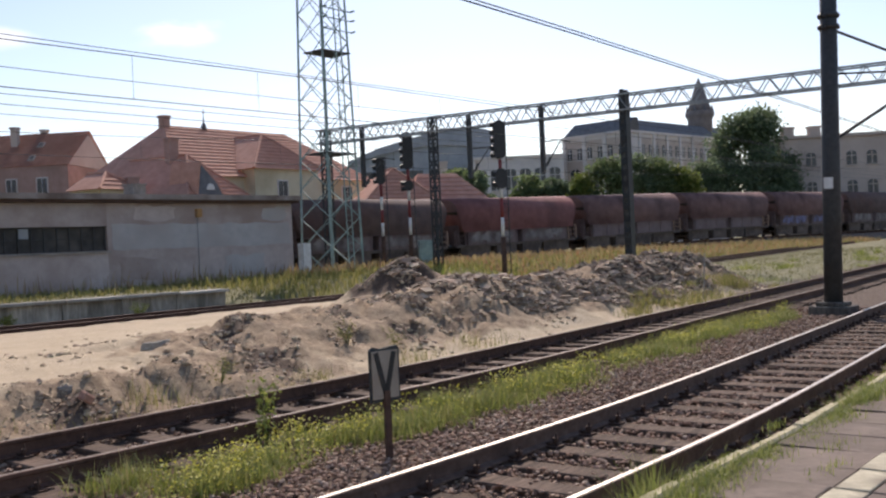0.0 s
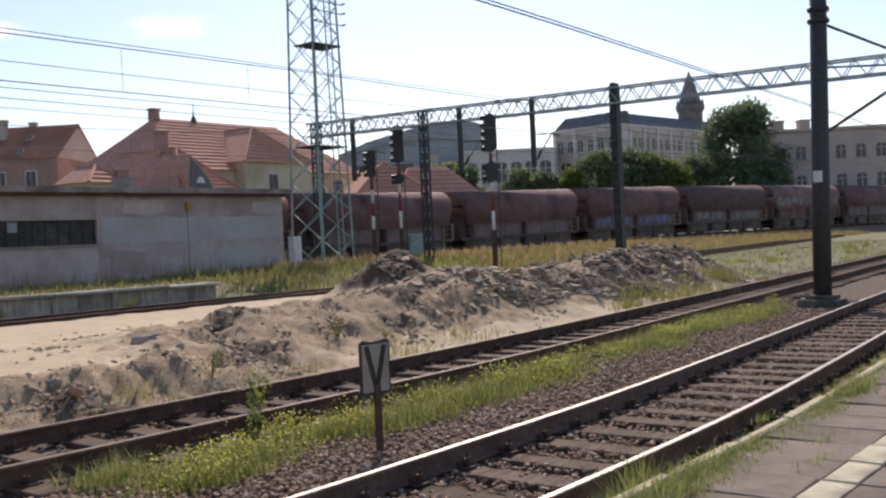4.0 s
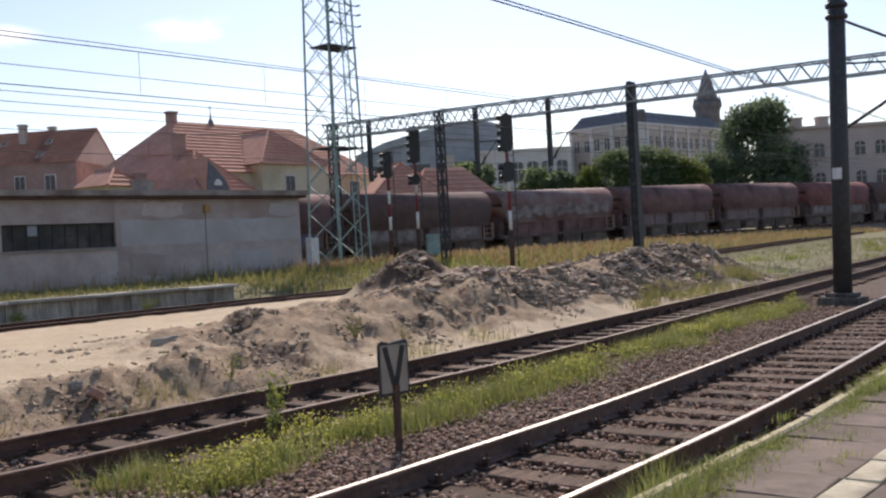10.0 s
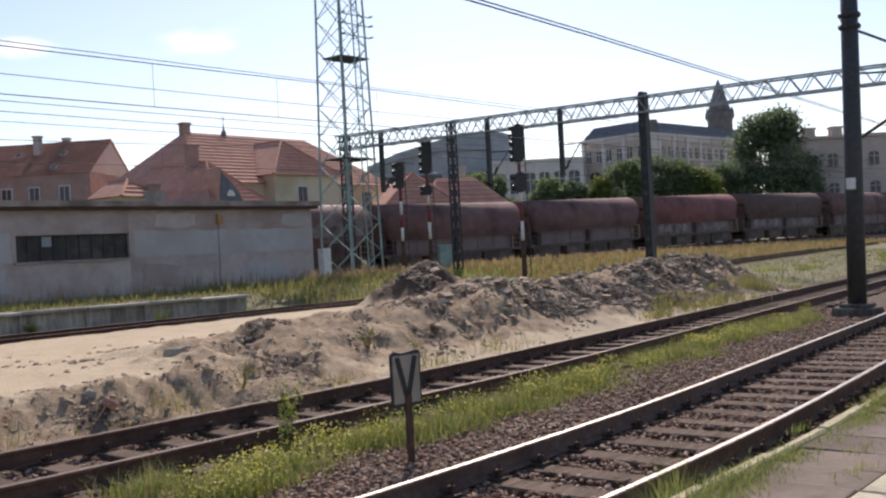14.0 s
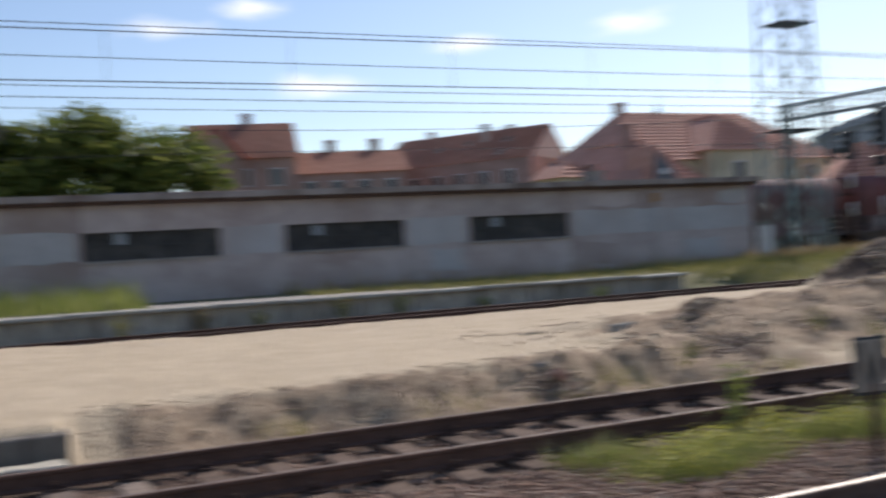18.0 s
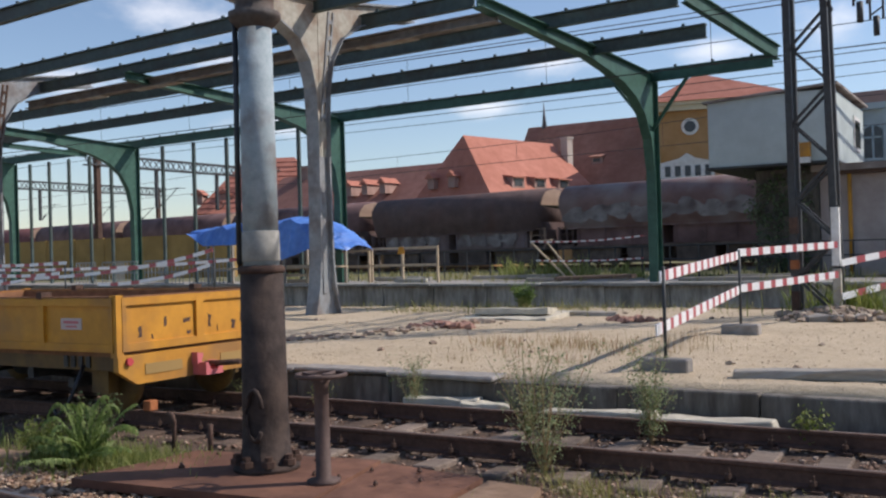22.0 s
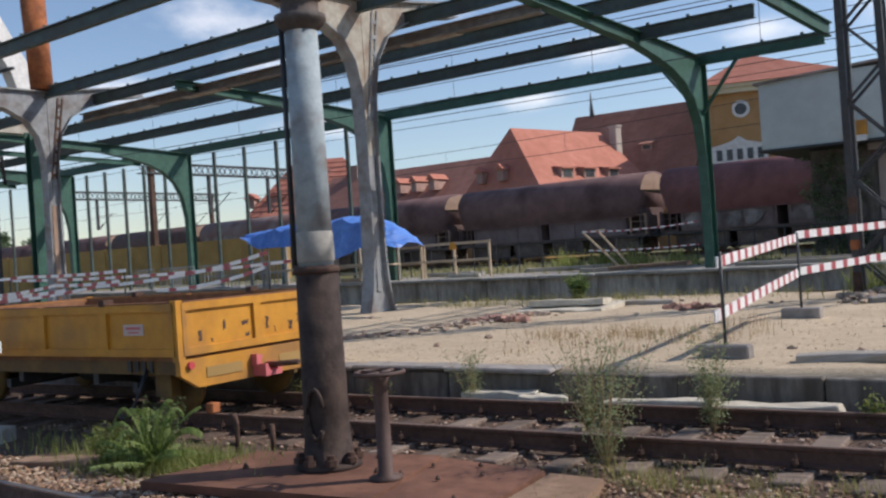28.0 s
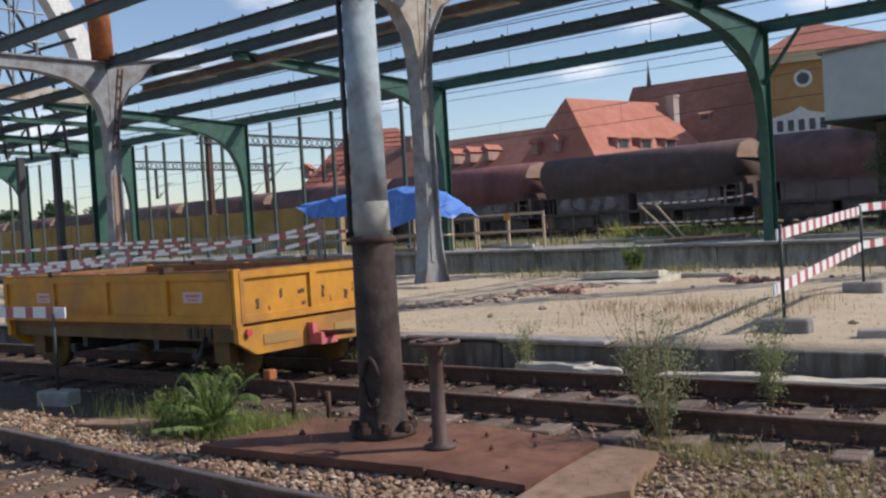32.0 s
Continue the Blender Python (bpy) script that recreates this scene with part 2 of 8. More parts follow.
FLANGE = mat("weathered_black_iron", (0.075, 0.066, 0.06), (0.15, 0.135, 0.125), 8, 0.75, 0.4, 0.1, (0.14, 0.075, 0.05), 2.6, 0.6)
PLASTER = mat("stained_grey_plaster", (0.42, 0.355, 0.335), (0.53, 0.465, 0.44), 2.2, 0.95, 0.2, 0, (0.30, 0.22, 0.19), 0.35, 0.7, 0.1)
PLASTER_BLUE = mat("pale_grey_patched_plaster", (0.41, 0.40, 0.40), (0.50, 0.49, 0.485), 2.0, 0.95, 0.2, 0, (0.34, 0.28, 0.26), 0.5, 0.5)
FASCIA = mat("stained_roof_edge_concrete", (0.28, 0.235, 0.21), (0.40, 0.35, 0.32), 1.6, 0.9, 0.3, 0, (0.11, 0.075, 0.06), 0.7, 0.8)
TILE_ROOF = mat("red_clay_roof_tiles", (0.46, 0.235, 0.17), (0.60, 0.335, 0.25), 1.6, 0.85, 0.2, 0, (0.38, 0.185, 0.135), 0.25, 0.5, 0.06)
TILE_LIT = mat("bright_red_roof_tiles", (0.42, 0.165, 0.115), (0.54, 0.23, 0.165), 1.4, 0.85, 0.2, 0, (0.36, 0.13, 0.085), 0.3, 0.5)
OCHRE = mat("ochre_render", (0.386, 0.221, 0.099), (0.478, 0.285, 0.138), 1.1, 0.9, 0.15, 0, (0.331, 0.175, 0.055), 0.3, 0.5)
OCHRE_DULL = mat("dull_ochre_boards", (0.37, 0.235, 0.085), (0.48, 0.31, 0.115), 1.1, 0.85, 0.2, 0, (0.28, 0.18, 0.07), 0.5, 0.6)
YELLOW_WALL = mat("pale_yellow_render", (0.60, 0.54, 0.38), (0.70, 0.635, 0.47), 0.9, 0.9, 0.15, 0, (0.34, 0.28, 0.17), 0.25, 0.6)
BRICK_WALL = mat("brown_brick_wall", (0.34, 0.215, 0.18), (0.46, 0.31, 0.265), 1.4, 0.9, 0.2, 0, (0.2, 0.14, 0.11), 0.3, 0.5)
STONE_WALL = mat("pale_stone_facade", (0.60, 0.565, 0.545), (0.73, 0.69, 0.665), 0.8, 0.9, 0.15, 0, (0.45, 0.41, 0.385), 0.2, 0.5)
BROWN_WALL = mat("dull_brown_render", (0.46, 0.385, 0.335), (0.58, 0.50, 0.44), 0.8, 0.9, 0.15, 0, (0.34, 0.28, 0.25), 0.2, 0.5)
SPIRE = mat("weathered_grey_spire", (0.16, 0.145, 0.145), (0.26, 0.24, 0.235), 0.8, 0.85, 0.2)
SLATE = mat("dark_slate_roof", (0.09, 0.095, 0.11), (0.16, 0.17, 0.185), 1.5, 0.6, 0.15)
HALL_GREY = mat("blue_grey_metal_roof", (0.24, 0.27, 0.30), (0.33, 0.36, 0.39), 0.7, 0.55, 0.1)
CABIN = mat("pale_grey_cabin_panel", (0.456, 0.516, 0.5), (0.564, 0.624, 0.61), 2.0, 0.6, 0.05, 0, (0.42, 0.468, 0.458), 0.4, 0.5)
TARP = mat("blue_tarpaulin", (0.07, 0.19, 0.58), (0.14, 0.31, 0.74), 2.5, 0.45, 0.3, 0, (0.05, 0.12, 0.42), 0.9, 0.6)
WOOD = mat("pale_raw_timber", (0.42, 0.32, 0.21), (0.58, 0.47, 0.34), 4, 0.8, 0.25, 0, None, 1, 0.5, 0.12, 6, (1, 6, 6))
WOOD_GREY = mat("grey_weathered_timber", (0.28, 0.25, 0.21), (0.42, 0.38, 0.33), 4, 0.85, 0.3, 0, None, 1, 0.5, 0.15, 6, (1, 6, 6))
BRICK = mat("broken_red_brick", (0.30, 0.16, 0.12), (0.43, 0.26, 0.20), 8, 0.9, 0.3, 0, None, 1, 0.5, 0.2)
W_BROWN = mat("oxide_brown_wagon", (0.165, 0.101, 0.0993), (0.236, 0.148, 0.145), 1.6, 0.85, 0.15, 0, (0.0549, 0.0329, 0.0323), 0.5, 0.7)
W_RED = mat("faded_red_wagon", (0.204, 0.0902, 0.0903), (0.287, 0.138, 0.137), 1.4, 0.85, 0.15, 0, (0.0883, 0.044, 0.0416), 0.5, 0.6)
# Body colour of the sooty wagons, and painted shade on wagon ends.
W_GREY = mat("sooty_wagon_and_end_shade", (0.0975, 0.0713, 0.0688), (0.163, 0.115, 0.11), 1.5, 0.85, 0.15, 0, (0.156, 0.0875, 0.075), 0.6, 0.5)
W_WORN = mat("scuffed_pale_wagon", (0.169, 0.101, 0.0924), (0.248, 0.16, 0.15), 1.2, 0.75, 0.15, 0, (0.317, 0.297, 0.289), 0.55, 0.6)
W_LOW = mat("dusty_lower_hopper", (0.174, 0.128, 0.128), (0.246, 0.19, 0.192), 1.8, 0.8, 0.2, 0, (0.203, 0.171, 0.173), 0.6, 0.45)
W_UNDER = mat("dusty_brown_running_gear", (0.112, 0.087, 0.077), (0.217, 0.171, 0.147), 2.5, 0.85, 0.2, 0, (0.0525, 0.0406, 0.0364), 0.8, 0.6)
VALVE = mat("dark_oiled_rust", (0.065, 0.038, 0.030), (0.115, 0.068, 0.054), 8, 0.7, 0.4, 0.1, (0.04, 0.025, 0.02), 2.0, 0.6)
# Rust tone for column strips; on wagons, painted sunlight for the +x end.
W_END = mat("pale_rust_and_sunlit_end", (0.28, 0.19, 0.14), (0.40, 0.28, 0.21), 2.0, 0.8, 0.2)
GRAF_B = mat("blue_spray_paint", (0.12, 0.12, 0.21), (0.28, 0.28, 0.44), 3.2, 0.8, 0.0, 0, (0.12, 0.095, 0.10), 1.4, 1.0)
GRAF_W = mat("white_spray_paint", (0.17, 0.145, 0.14), (0.36, 0.33, 0.32), 3.0, 0.8, 0.0, 0, (0.13, 0.10, 0.095), 1.5, 1.0)
LEAF = leafy("green_leaves", (0.0924, 0.133, 0.0524), (0.154, 0.208, 0.0823), (0.234, 0.284, 0.127), 0.9, 0.55)
DUSTY = leafy("dusty_grey_green_leaves", (0.17, 0.225, 0.10), (0.27, 0.32, 0.15), (0.40, 0.40, 0.22), 0.9, 0.5)
LEAF_DARK = leafy("dark_green_leaves", (0.102, 0.147, 0.075), (0.156, 0.213, 0.112), (0.228, 0.282, 0.165), 0.9, 0.55)
LEAF_YEL = leafy("yellow_green_leaves", (0.09, 0.13, 0.025), (0.17, 0.21, 0.045), (0.28, 0.29, 0.08), 0.9, 0.5)
GRASS = leafy("fresh_grass_blades", (0.138, 0.179, 0.042), (0.253, 0.291, 0.072), (0.391, 0.392, 0.144), 0.9, 0.5)
DRY = leafy("dry_straw_grass", (0.30, 0.22, 0.10), (0.42, 0.34, 0.18), (0.40, 0.20, 0.11), 0.9, 0.4)
DRYGREEN = leafy("half_dry_meadow", (0.17, 0.18, 0.05), (0.30, 0.28, 0.09), (0.42, 0.36, 0.16), 0.9, 0.4)
MEADOW = leafy("grey_green_short_meadow", (0.11, 0.12, 0.045), (0.19, 0.19, 0.075), (0.27, 0.25, 0.11), 0.9, 0.4)
FLOWER = leafy("yellow_flower_heads", (0.50, 0.45, 0.05), (0.62, 0.58, 0.10), (0.72, 0.69, 0.22), 0.9, 0.4)
FERN = leafy("bright_sapling_leaves", (0.114, 0.178, 0.042), (0.192, 0.27, 0.066), (0.3, 0.356, 0.12), 0.9, 0.45)

# ---- building helpers ----


def bbox(bm, x0, x1, y0, y1, z0, z1, m=None):
    """A box between two corners, turned by m if given."""
    vs = [bm.verts.new((x, y, z)) for x in (x0, x1) for y in (y0, y1) for z in (z0, z1)]
    for f in ((0, 1, 3, 2), (4, 6, 7, 5), (0, 4, 5, 1), (2, 3, 7, 6), (0, 2, 6, 4), (1, 5, 7, 3)):
        bm.faces.new([vs[i] for i in f])
    if m is not None:
        bmesh.ops.transform(bm, matrix=m, verts=vs)
    return vs


def bar(bm, p, q, w, h=None):
    """A square bar from p to q."""
    p, q = Vector(p), Vector(q)
    d = q - p
    h = h or w
    m = Matrix.Translation(p) @ d.to_track_quat("X", "Z").to_matrix().to_4x4()
    return bbox(bm, 0, d.length, -w / 2, w / 2, -h / 2, h / 2, m)


def rod(bm, p, q, r0, r1=None, n=8, caps=True):
    """A round rod from p to q, tapered if r1 is given."""
    p, q = Vector(p), Vector(q)
    d = q - p
    r1 = r0 if r1 is None else r1
    m = Matrix.Translation(p) @ d.to_track_quat("Z", "Y").to_matrix().to_4x4()
    rings = []
    for z, r in ((0, r0), (d.length, r1)):
        rings.append([bm.verts.new(m @ Vector((r * math.cos(2 * math.pi * k / n), r * math.sin(2 * math.pi * k / n), z))) for k in range(n)])
    for k in range(n):
        f = bm.faces.new((rings[0][k], rings[0][(k + 1) % n], rings[1][(k + 1) % n], rings[1][k]))
        f.smooth = n > 6
    if caps:
        bm.faces.new(rings[0][::-1])
        bm.faces.new(rings[1])


def lathe(bm, rings, n=20, at=(0, 0)):
    """A turned body from (radius, z) pairs."""
    loops = [[bm.verts.new((at[0] + r * math.cos(2 * math.pi * k / n), at[1] + r * math.sin(2 * math.pi * k / n), z)) for k in range(n)] for r, z in rings]
    for a, b in zip(loops, loops[1:]):
        for k in range(n):
            bm.faces.new((a[k], a[(k + 1) % n], b[(k + 1) % n], b[k])).smooth = True
    bm.faces.new(loops[0][::-1])
    bm.faces.new(loops[-1])


def prism(bm, pts, x0, x1, axis="x"):
    """A closed outline of (a, b) pairs pushed from x0 to x1 along an axis."""
    def at(u, a, b):
        return {"x": (u, a, b), "y": (a, u, b), "z": (a, b, u)}[axis]
    lo = [bm.verts.new(at(x0, a, b)) for a, b in pts]
    hi = [bm.verts.new(at(x1, a, b)) for a, b in pts]
    k = len(pts)
    for i in range(k):
        bm.faces.new((lo[i], lo[(i + 1) % k], hi[(i + 1) % k], hi[i]))
    bm.faces.new(lo[::-1])
    bm.faces.new(hi)


def tube(bm, pts, r, n=6, closed=False):
    """One unbroken round tube through the points."""
    pts = [Vector(p) for p in pts]
    k = len(pts)
    rings = []
    for i, p in enumerate(pts):
        a = pts[i - 1] if i or closed else p
        b = pts[(i + 1) % k] if i < k - 1 or closed else p
        q = (b - a).to_track_quat("Z", "Y")
        rings.append([bm.verts.new(p + q @ Vector((r * math.cos(2 * math.pi * j / n), r * math.sin(2 * math.pi * j / n), 0))) for j in range(n)])
    for i in range(k if closed else k - 1):
        a, b = rings[i], rings[(i + 1) % k]
        for j in range(n):
            bm.faces.new((a[j], a[(j + 1) % n], b[(j + 1) % n], b[j])).smooth = True
    if not closed:
        bm.faces.new(rings[0][::-1])
        bm.faces.new(rings[-1])


def mesh_of(name, bm, material):
    bmesh.ops.recalc_face_normals(bm, faces=bm.faces)
    me = bpy.data.meshes.new(name)
    bm.to_mesh(me)
    bm.free()
    for x in material if isinstance(material, (list, tuple)) else [material]:
        me.materials.append(x)
    return me


def part(name, bm, material, parent, label="", at=None):
    """One mesh object under a thing or a part."""
    ob = new(name, mesh_of(name, bm, material))
    ob.parent = parent
    if at is not None:
        ob.matrix_basis = at
    return tagged(ob, label)


def piece(name, me, parent, m):
    """A piece that shares its mesh with its like."""
    ob = new(name, me)
    ob.parent = parent
    ob.matrix_basis = m
    return ob


def thing(name, at, label, category, group="", kind=""):
    ob = new(name)
    ob.matrix_basis = at if isinstance(at, Matrix) else pose(*at)
    ob.empty_display_size = 0.3
    return tagged(ob, label, category, group, kind)


def solo(name, bm, material, label, category, group="", kind="", at=None):
    """A thing that is one mesh."""
    ob = new(name, mesh_of(name, bm, material))
    if at is not None:
        ob.matrix_basis = at
    return tagged(ob, label, category, group, kind)


def B():
    return bmesh.new()


def soft_step(u, a, b):
    v = np.clip((np.asarray(u, float) - a) / (b - a), 0, 1)
    return v * v * (3 - 2 * v)


def ramp(u):
    return (u + np.sqrt(u * u + 4)) / 2


# ---- the lie of the land ----
def c1(x):
    x = np.asarray(x, float)
    bend = np.clip(0.52 * soft_step(x, 3.5, -4.5) - 0.08 * np.clip(-5 - x, 0, 9), 0, 1)
    return 4.46 + 0.088 * ramp(x - 8.5) - bend


def c2(x):
    return 8.86 + 0.088 * ramp(np.asarray(x, float) - 11)


def c3(x):
    return 24.9 + 0.10 * ramp(np.asarray(x, float) - 52)


def c4(x):
    x = np.asarray(x, float)
    u = np.clip(x - 10, 0, 85)
    v = np.clip(x - 95, 0, 60)
    return 45.0 - 0.00124 * u * u - 0.2108 * v + 0.0029 * v * v + 0.1394 * np.clip(10 - x, 0, 300)


def z3(x):
    return 0.10 + 0.004 * np.clip(np.asarray(x, float) - 40, 0, 60)


def z4(x):
    """The far line dips a little before the warehouse end and climbs round its curve."""
    return 0.88 - 0.40 * soft_step(x, 0, 40) + 0.55 * soft_step(x, 42, 88)


# ---- ground ----


def steps(*runs):
    out = []
    for a, b, d in runs:
        out += list(np.arange(a, b - 1e-6, d))
    return np.array(out)


GX = np.concatenate([[-3000, -1200, -500, -250, -150, -110], steps((-80, -30, 2.0), (-30, -13, 0.5), (-13, 31, 0.13), (31, 60, 0.7), (60, 130, 3.0)), [150, 250, 500, 1200, 3000]])
GY = np.concatenate([[-3000, -1000, -300, -100, -40, -15], steps((-6, 9.6, 0.6), (9.6, 21, 0.115), (21, 28, 0.35), (28, 60, 1.2)), [66, 80, 120, 200, 500, 1200, 3000]])
XX, YY = np.meshgrid(GX, GY, indexing="ij")


def fbm(x, y, s, seed, octaves=4):
    return noise.fractal(Vector((x * s, y * s, seed)), 1.0, 2.0, octaves)


def lie(X, Y):
    """Smooth height of the land and the masks of what covers it."""
    sandy = soft_step(X, 34, 28)
    foot = c2(X) + 1.30
    width = np.where(X < 0.5, 0.10, 1.1 + 1.3 * soft_step(X, 3, 14))
    rise = soft_step(Y, foot, foot + width)
    rise = np.where(X < 0.5, soft_step(Y, 10.33, 10.43), rise)
    top = 0.27 + 0.012 * (Y - 10.4) * soft_step(X, 4, -2) - 0.035 * soft_step(X, 2, 8) * soft_step(Y, 14, 19)
    z = -0.24 + rise * ((top + 0.24) * sandy + (1 - sandy) * 0.30)
    # spoil heaps beside the second track
    win = soft_step(X, 12.0, 19.5) * (0.5 + 0.5 * soft_step(X, 18, 27)) * soft_step(X, 32.0, 28)
    heap = 0.78 * win * np.exp(-((Y - 13.9 - 0.02 * (X - 15)) / 1.75) ** 2)
    low = 0.34 * soft_step(X, 5.5, 12) * soft_step(X, 21, 17) * np.exp(-((Y - 13.4) / 1.5) ** 2)
    mound = 1.0 * np.exp(-(((X - 17.4) / 1.1) ** 2 + ((Y - 16.1) / 1.3) ** 2))
    z = z + heap + low + mound
    z = z + 0.02 * soft_step(X, 1.5, 0.5) * soft_step(Y, 7.5, 7.9) * soft_step(Y, 10.25, 10.05)
    # the sunken track between the platforms, and the yard behind
    cut = soft_step(Y, 20.9, 21.5)
    z = z * (1 - cut) + cut * (z3(X) - 0.2)
    yard = soft_step(Y, 27.2, 30) * (1 - soft_step(X, 11, 25) * (1 - soft_step(Y, 27.5, 33)))
    back = 0.55 + 0.004 * np.clip(-X, -20, 40)
    z = z * (1 - yard) + yard * back
    rough = rise * sandy * (1 - soft_step(Y, 20, 21)) * soft_step(X, 0.6, 1.6)
    dirt = np.clip(rough * (np.exp(-((Y - 12.6) / 2.3) ** 2) * soft_step(X, 5.5, 11) + 0.9 * soft_step(Y, foot + width + 0.15, foot) + win * np.exp(-((Y - 14) / 2.6) ** 2)), 0, 1)
    bank = 0.85 * soft_step(Y, foot - 0.15, foot + 0.25) * soft_step(Y, foot + width + 0.5, foot + width - 0.5) * sandy * soft_step(X, 0.6, 1.2) * soft_step(X, 13, 8)
    dirt = np.clip(np.maximum(dirt, bank) + mound, 0, 1)
    sand = sandy * soft_step(Y, foot - 0.1, foot + 0.5) * (1 - soft_step(Y, 21.0, 21.6))
    sand = np.where(X < 0.5, soft_step(Y, 10.2, 10.5) * (1 - soft_step(Y, 21.0, 21.6)), sand)
    sand = np.maximum(sand, 0.5 * soft_step(X, -4.0, -3.0) * soft_step(X, 2, 0.5) * soft_step(Y, 4.6, 5.4) * soft_step(Y, 7.9, 7.4))
    grass = np.clip(soft_step(Y, 26.1, 26.7) + 0.3 * soft_step(X, -4.0, -3.0) * soft_step(X, 2, 0.5) * soft_step(Y, 4.6, 5.4) * soft_step(Y, 7.9, 7.4) + (1 - sandy) * soft_step(Y, foot, foot + 1.5) * (1 - 0.15 * soft_step(Y, 21, 22)), 0, 1)
    return z, sand, dirt, grass, win


ZZ, SAND, DIRT, GRS, WIN = lie(XX, YY)
verts = []
for i in range(len(GX)):
    for j in range(len(GY)):
        x, y, z = GX[i], GY[j], ZZ[i, j]
        if -30 < x < 45 and 2 < y < 34:
            s, d = SAND[i, j], DIRT[i, j]
            if d > 0.02:
                z += d * (0.25 * fbm(x, y, 0.9, 3) + 0.20 * abs(fbm(x, y, 2.2, 9, 3)) + 0.065 * fbm(x, y, 4.0, 19, 3) - 0.05)
            if s > 0.02:
                z += s * (0.03 * fbm(x, y, 0.55, 5) + 0.014 * fbm(x, y, 2.6, 15))
            elif d <= 0.02:
                z += 0.018 * fbm(x, y, 2.0, 7)
        verts.append((x, y, z))
NY = len(GY)
ZV = np.array(verts)[:, 2].reshape(len(GX), NY)
faces = [(i * NY + j, (i + 1) * NY + j, (i + 1) * NY + j + 1, i * NY + j + 1) for i in range(len(GX) - 1) for j in range(NY - 1)]
gm = bpy.data.meshes.new("ground")
gm.from_pydata(verts, [], faces)
gm.polygons.foreach_set("use_smooth", [True] * len(faces))
SOIL = np.zeros_like(ZZ)
for i in range(len(GX)):
    for j in range(len(GY)):
        if DIRT[i, j] > 0.05 and GX[i] < 45:
            SOIL[i, j] = DIRT[i, j] * (0.25 + 1.1 * fbm(GX[i], GY[j], 0.9, 31, 3))
SOIL = np.clip(SOIL + 0.75 * WIN * np.exp(-((YY - 14.4) / 1.3) ** 2) + 1.3 * np.exp(-(((XX - 17.4) / 1.1) ** 2 + ((YY - 16.1) / 1.3) ** 2)), 0, 1)
for nm, arr in (("sand", SAND), ("dirt", DIRT), ("grass", GRS), ("soil", SOIL)):
    at = gm.attributes.new(nm, "FLOAT", "POINT")
    at.data.foreach_set("value", np.ascontiguousarray(arr, dtype=np.float32).ravel())


def ground_material():
    m = bpy.data.materials.new("ballast_sand_and_earth")
    m.use_nodes = True
    n, ln = m.node_tree.nodes, m.node_tree.links
    b = n["Principled BSDF"]
    b.inputs["Roughness"].default_value = 0.95
    tc = n.new("ShaderNodeTexCoord")

    def tone(c_a, c_b, scale, detail=7.0):
        t = n.new("ShaderNodeTexNoise")
        t.inputs["Scale"].default_value, t.inputs["Detail"].default_value, t.inputs["Roughness"].default_value = scale, detail, 0.68
        ln.new(tc.outputs["Object"], t.inputs["Vector"])
        r = n.new("ShaderNodeValToRGB")
        r.color_ramp.elements[0].position, r.color_ramp.elements[1].position = 0.34, 0.66
        r.color_ramp.elements[0].color, r.color_ramp.elements[1].color = (*c_a, 1), (*c_b, 1)
        ln.new(t.outputs["Fac"], r.inputs[0])
        return r.outputs[0], t.outputs["Fac"]

    def mix(fac, a, c):
        x = n.new("ShaderNodeMix")
        x.data_type = "RGBA"
        ln.new(fac, x.inputs["Factor"])
        ln.new(a, x.inputs[6])
        ln.new(c, x.inputs[7])
        return x.outputs[2]

    def mask(name, edge, amount=0.5):
        a = n.new("ShaderNodeAttribute")
        a.attribute_name = name
        t = n.new("ShaderNodeTexNoise")
        t.inputs["Scale"].default_value, t.inputs["Detail"].default_value = edge, 6.0
        ln.new(tc.outputs["Object"], t.inputs["Vector"])
        s = n.new("ShaderNodeMath")
        s.operation = "MULTIPLY_ADD"
        ln.new(t.outputs["Fac"], s.inputs[0])
        s.inputs[1].default_value = amount * 2
        ad = n.new("ShaderNodeMath")
        ad.operation = "ADD"
        ln.new(a.outputs["Fac"], s.inputs[2])
        ln.new(s.outputs[0], ad.inputs[0])
        ad.inputs[1].default_value = -amount
        r = n.new("ShaderNodeMapRange")
        r.interpolation_type = "SMOOTHSTEP"
        r.inputs[1].default_value, r.inputs[2].default_value = 0.35, 0.65
        ln.new(ad.outputs[0], r.inputs[0])
        return r.outputs[0]

    stone, h1 = tone((0.05, 0.032, 0.022), (0.15, 0.095, 0.064), 18)
    sand, h2 = tone((0.47, 0.366, 0.234), (0.62, 0.503, 0.346), 1.3)
    fine, h3 = tone((0.36, 0.26, 0.165), (0.66, 0.54, 0.39), 26)
    sx = n.new("ShaderNodeMix")
    sx.data_type = "RGBA"
    sx.inputs["Factor"].default_value = 0.4
    ln.new(sand, sx.inputs[6])
    ln.new(fine, sx.inputs[7])
    earth, h4 = tone((0.195, 0.13, 0.083), (0.465, 0.345, 0.225), 4.5)
    turf, h5 = tone((0.12, 0.118, 0.055), (0.24, 0.215, 0.11), 2.2)
    col = mix(mask("sand", 2.5, 0.25), stone, sx.outputs[2])
    col = mix(mask("dirt", 1.7, 0.55), col, earth)
    soil, h6 = tone((0.06, 0.038, 0.026), (0.165, 0.108, 0.073), 7)
    col = mix(mask("soil", 3.0, 0.3), col, soil)
    col = mix(mask("grass", 0.7, 0.3), col, turf)
    ln.new(col, b.inputs["Base Color"])
    bp = n.new("ShaderNodeBump")
    bp.inputs["Strength"].default_value, bp.inputs["Distance"].default_value = 0.7, 0.05
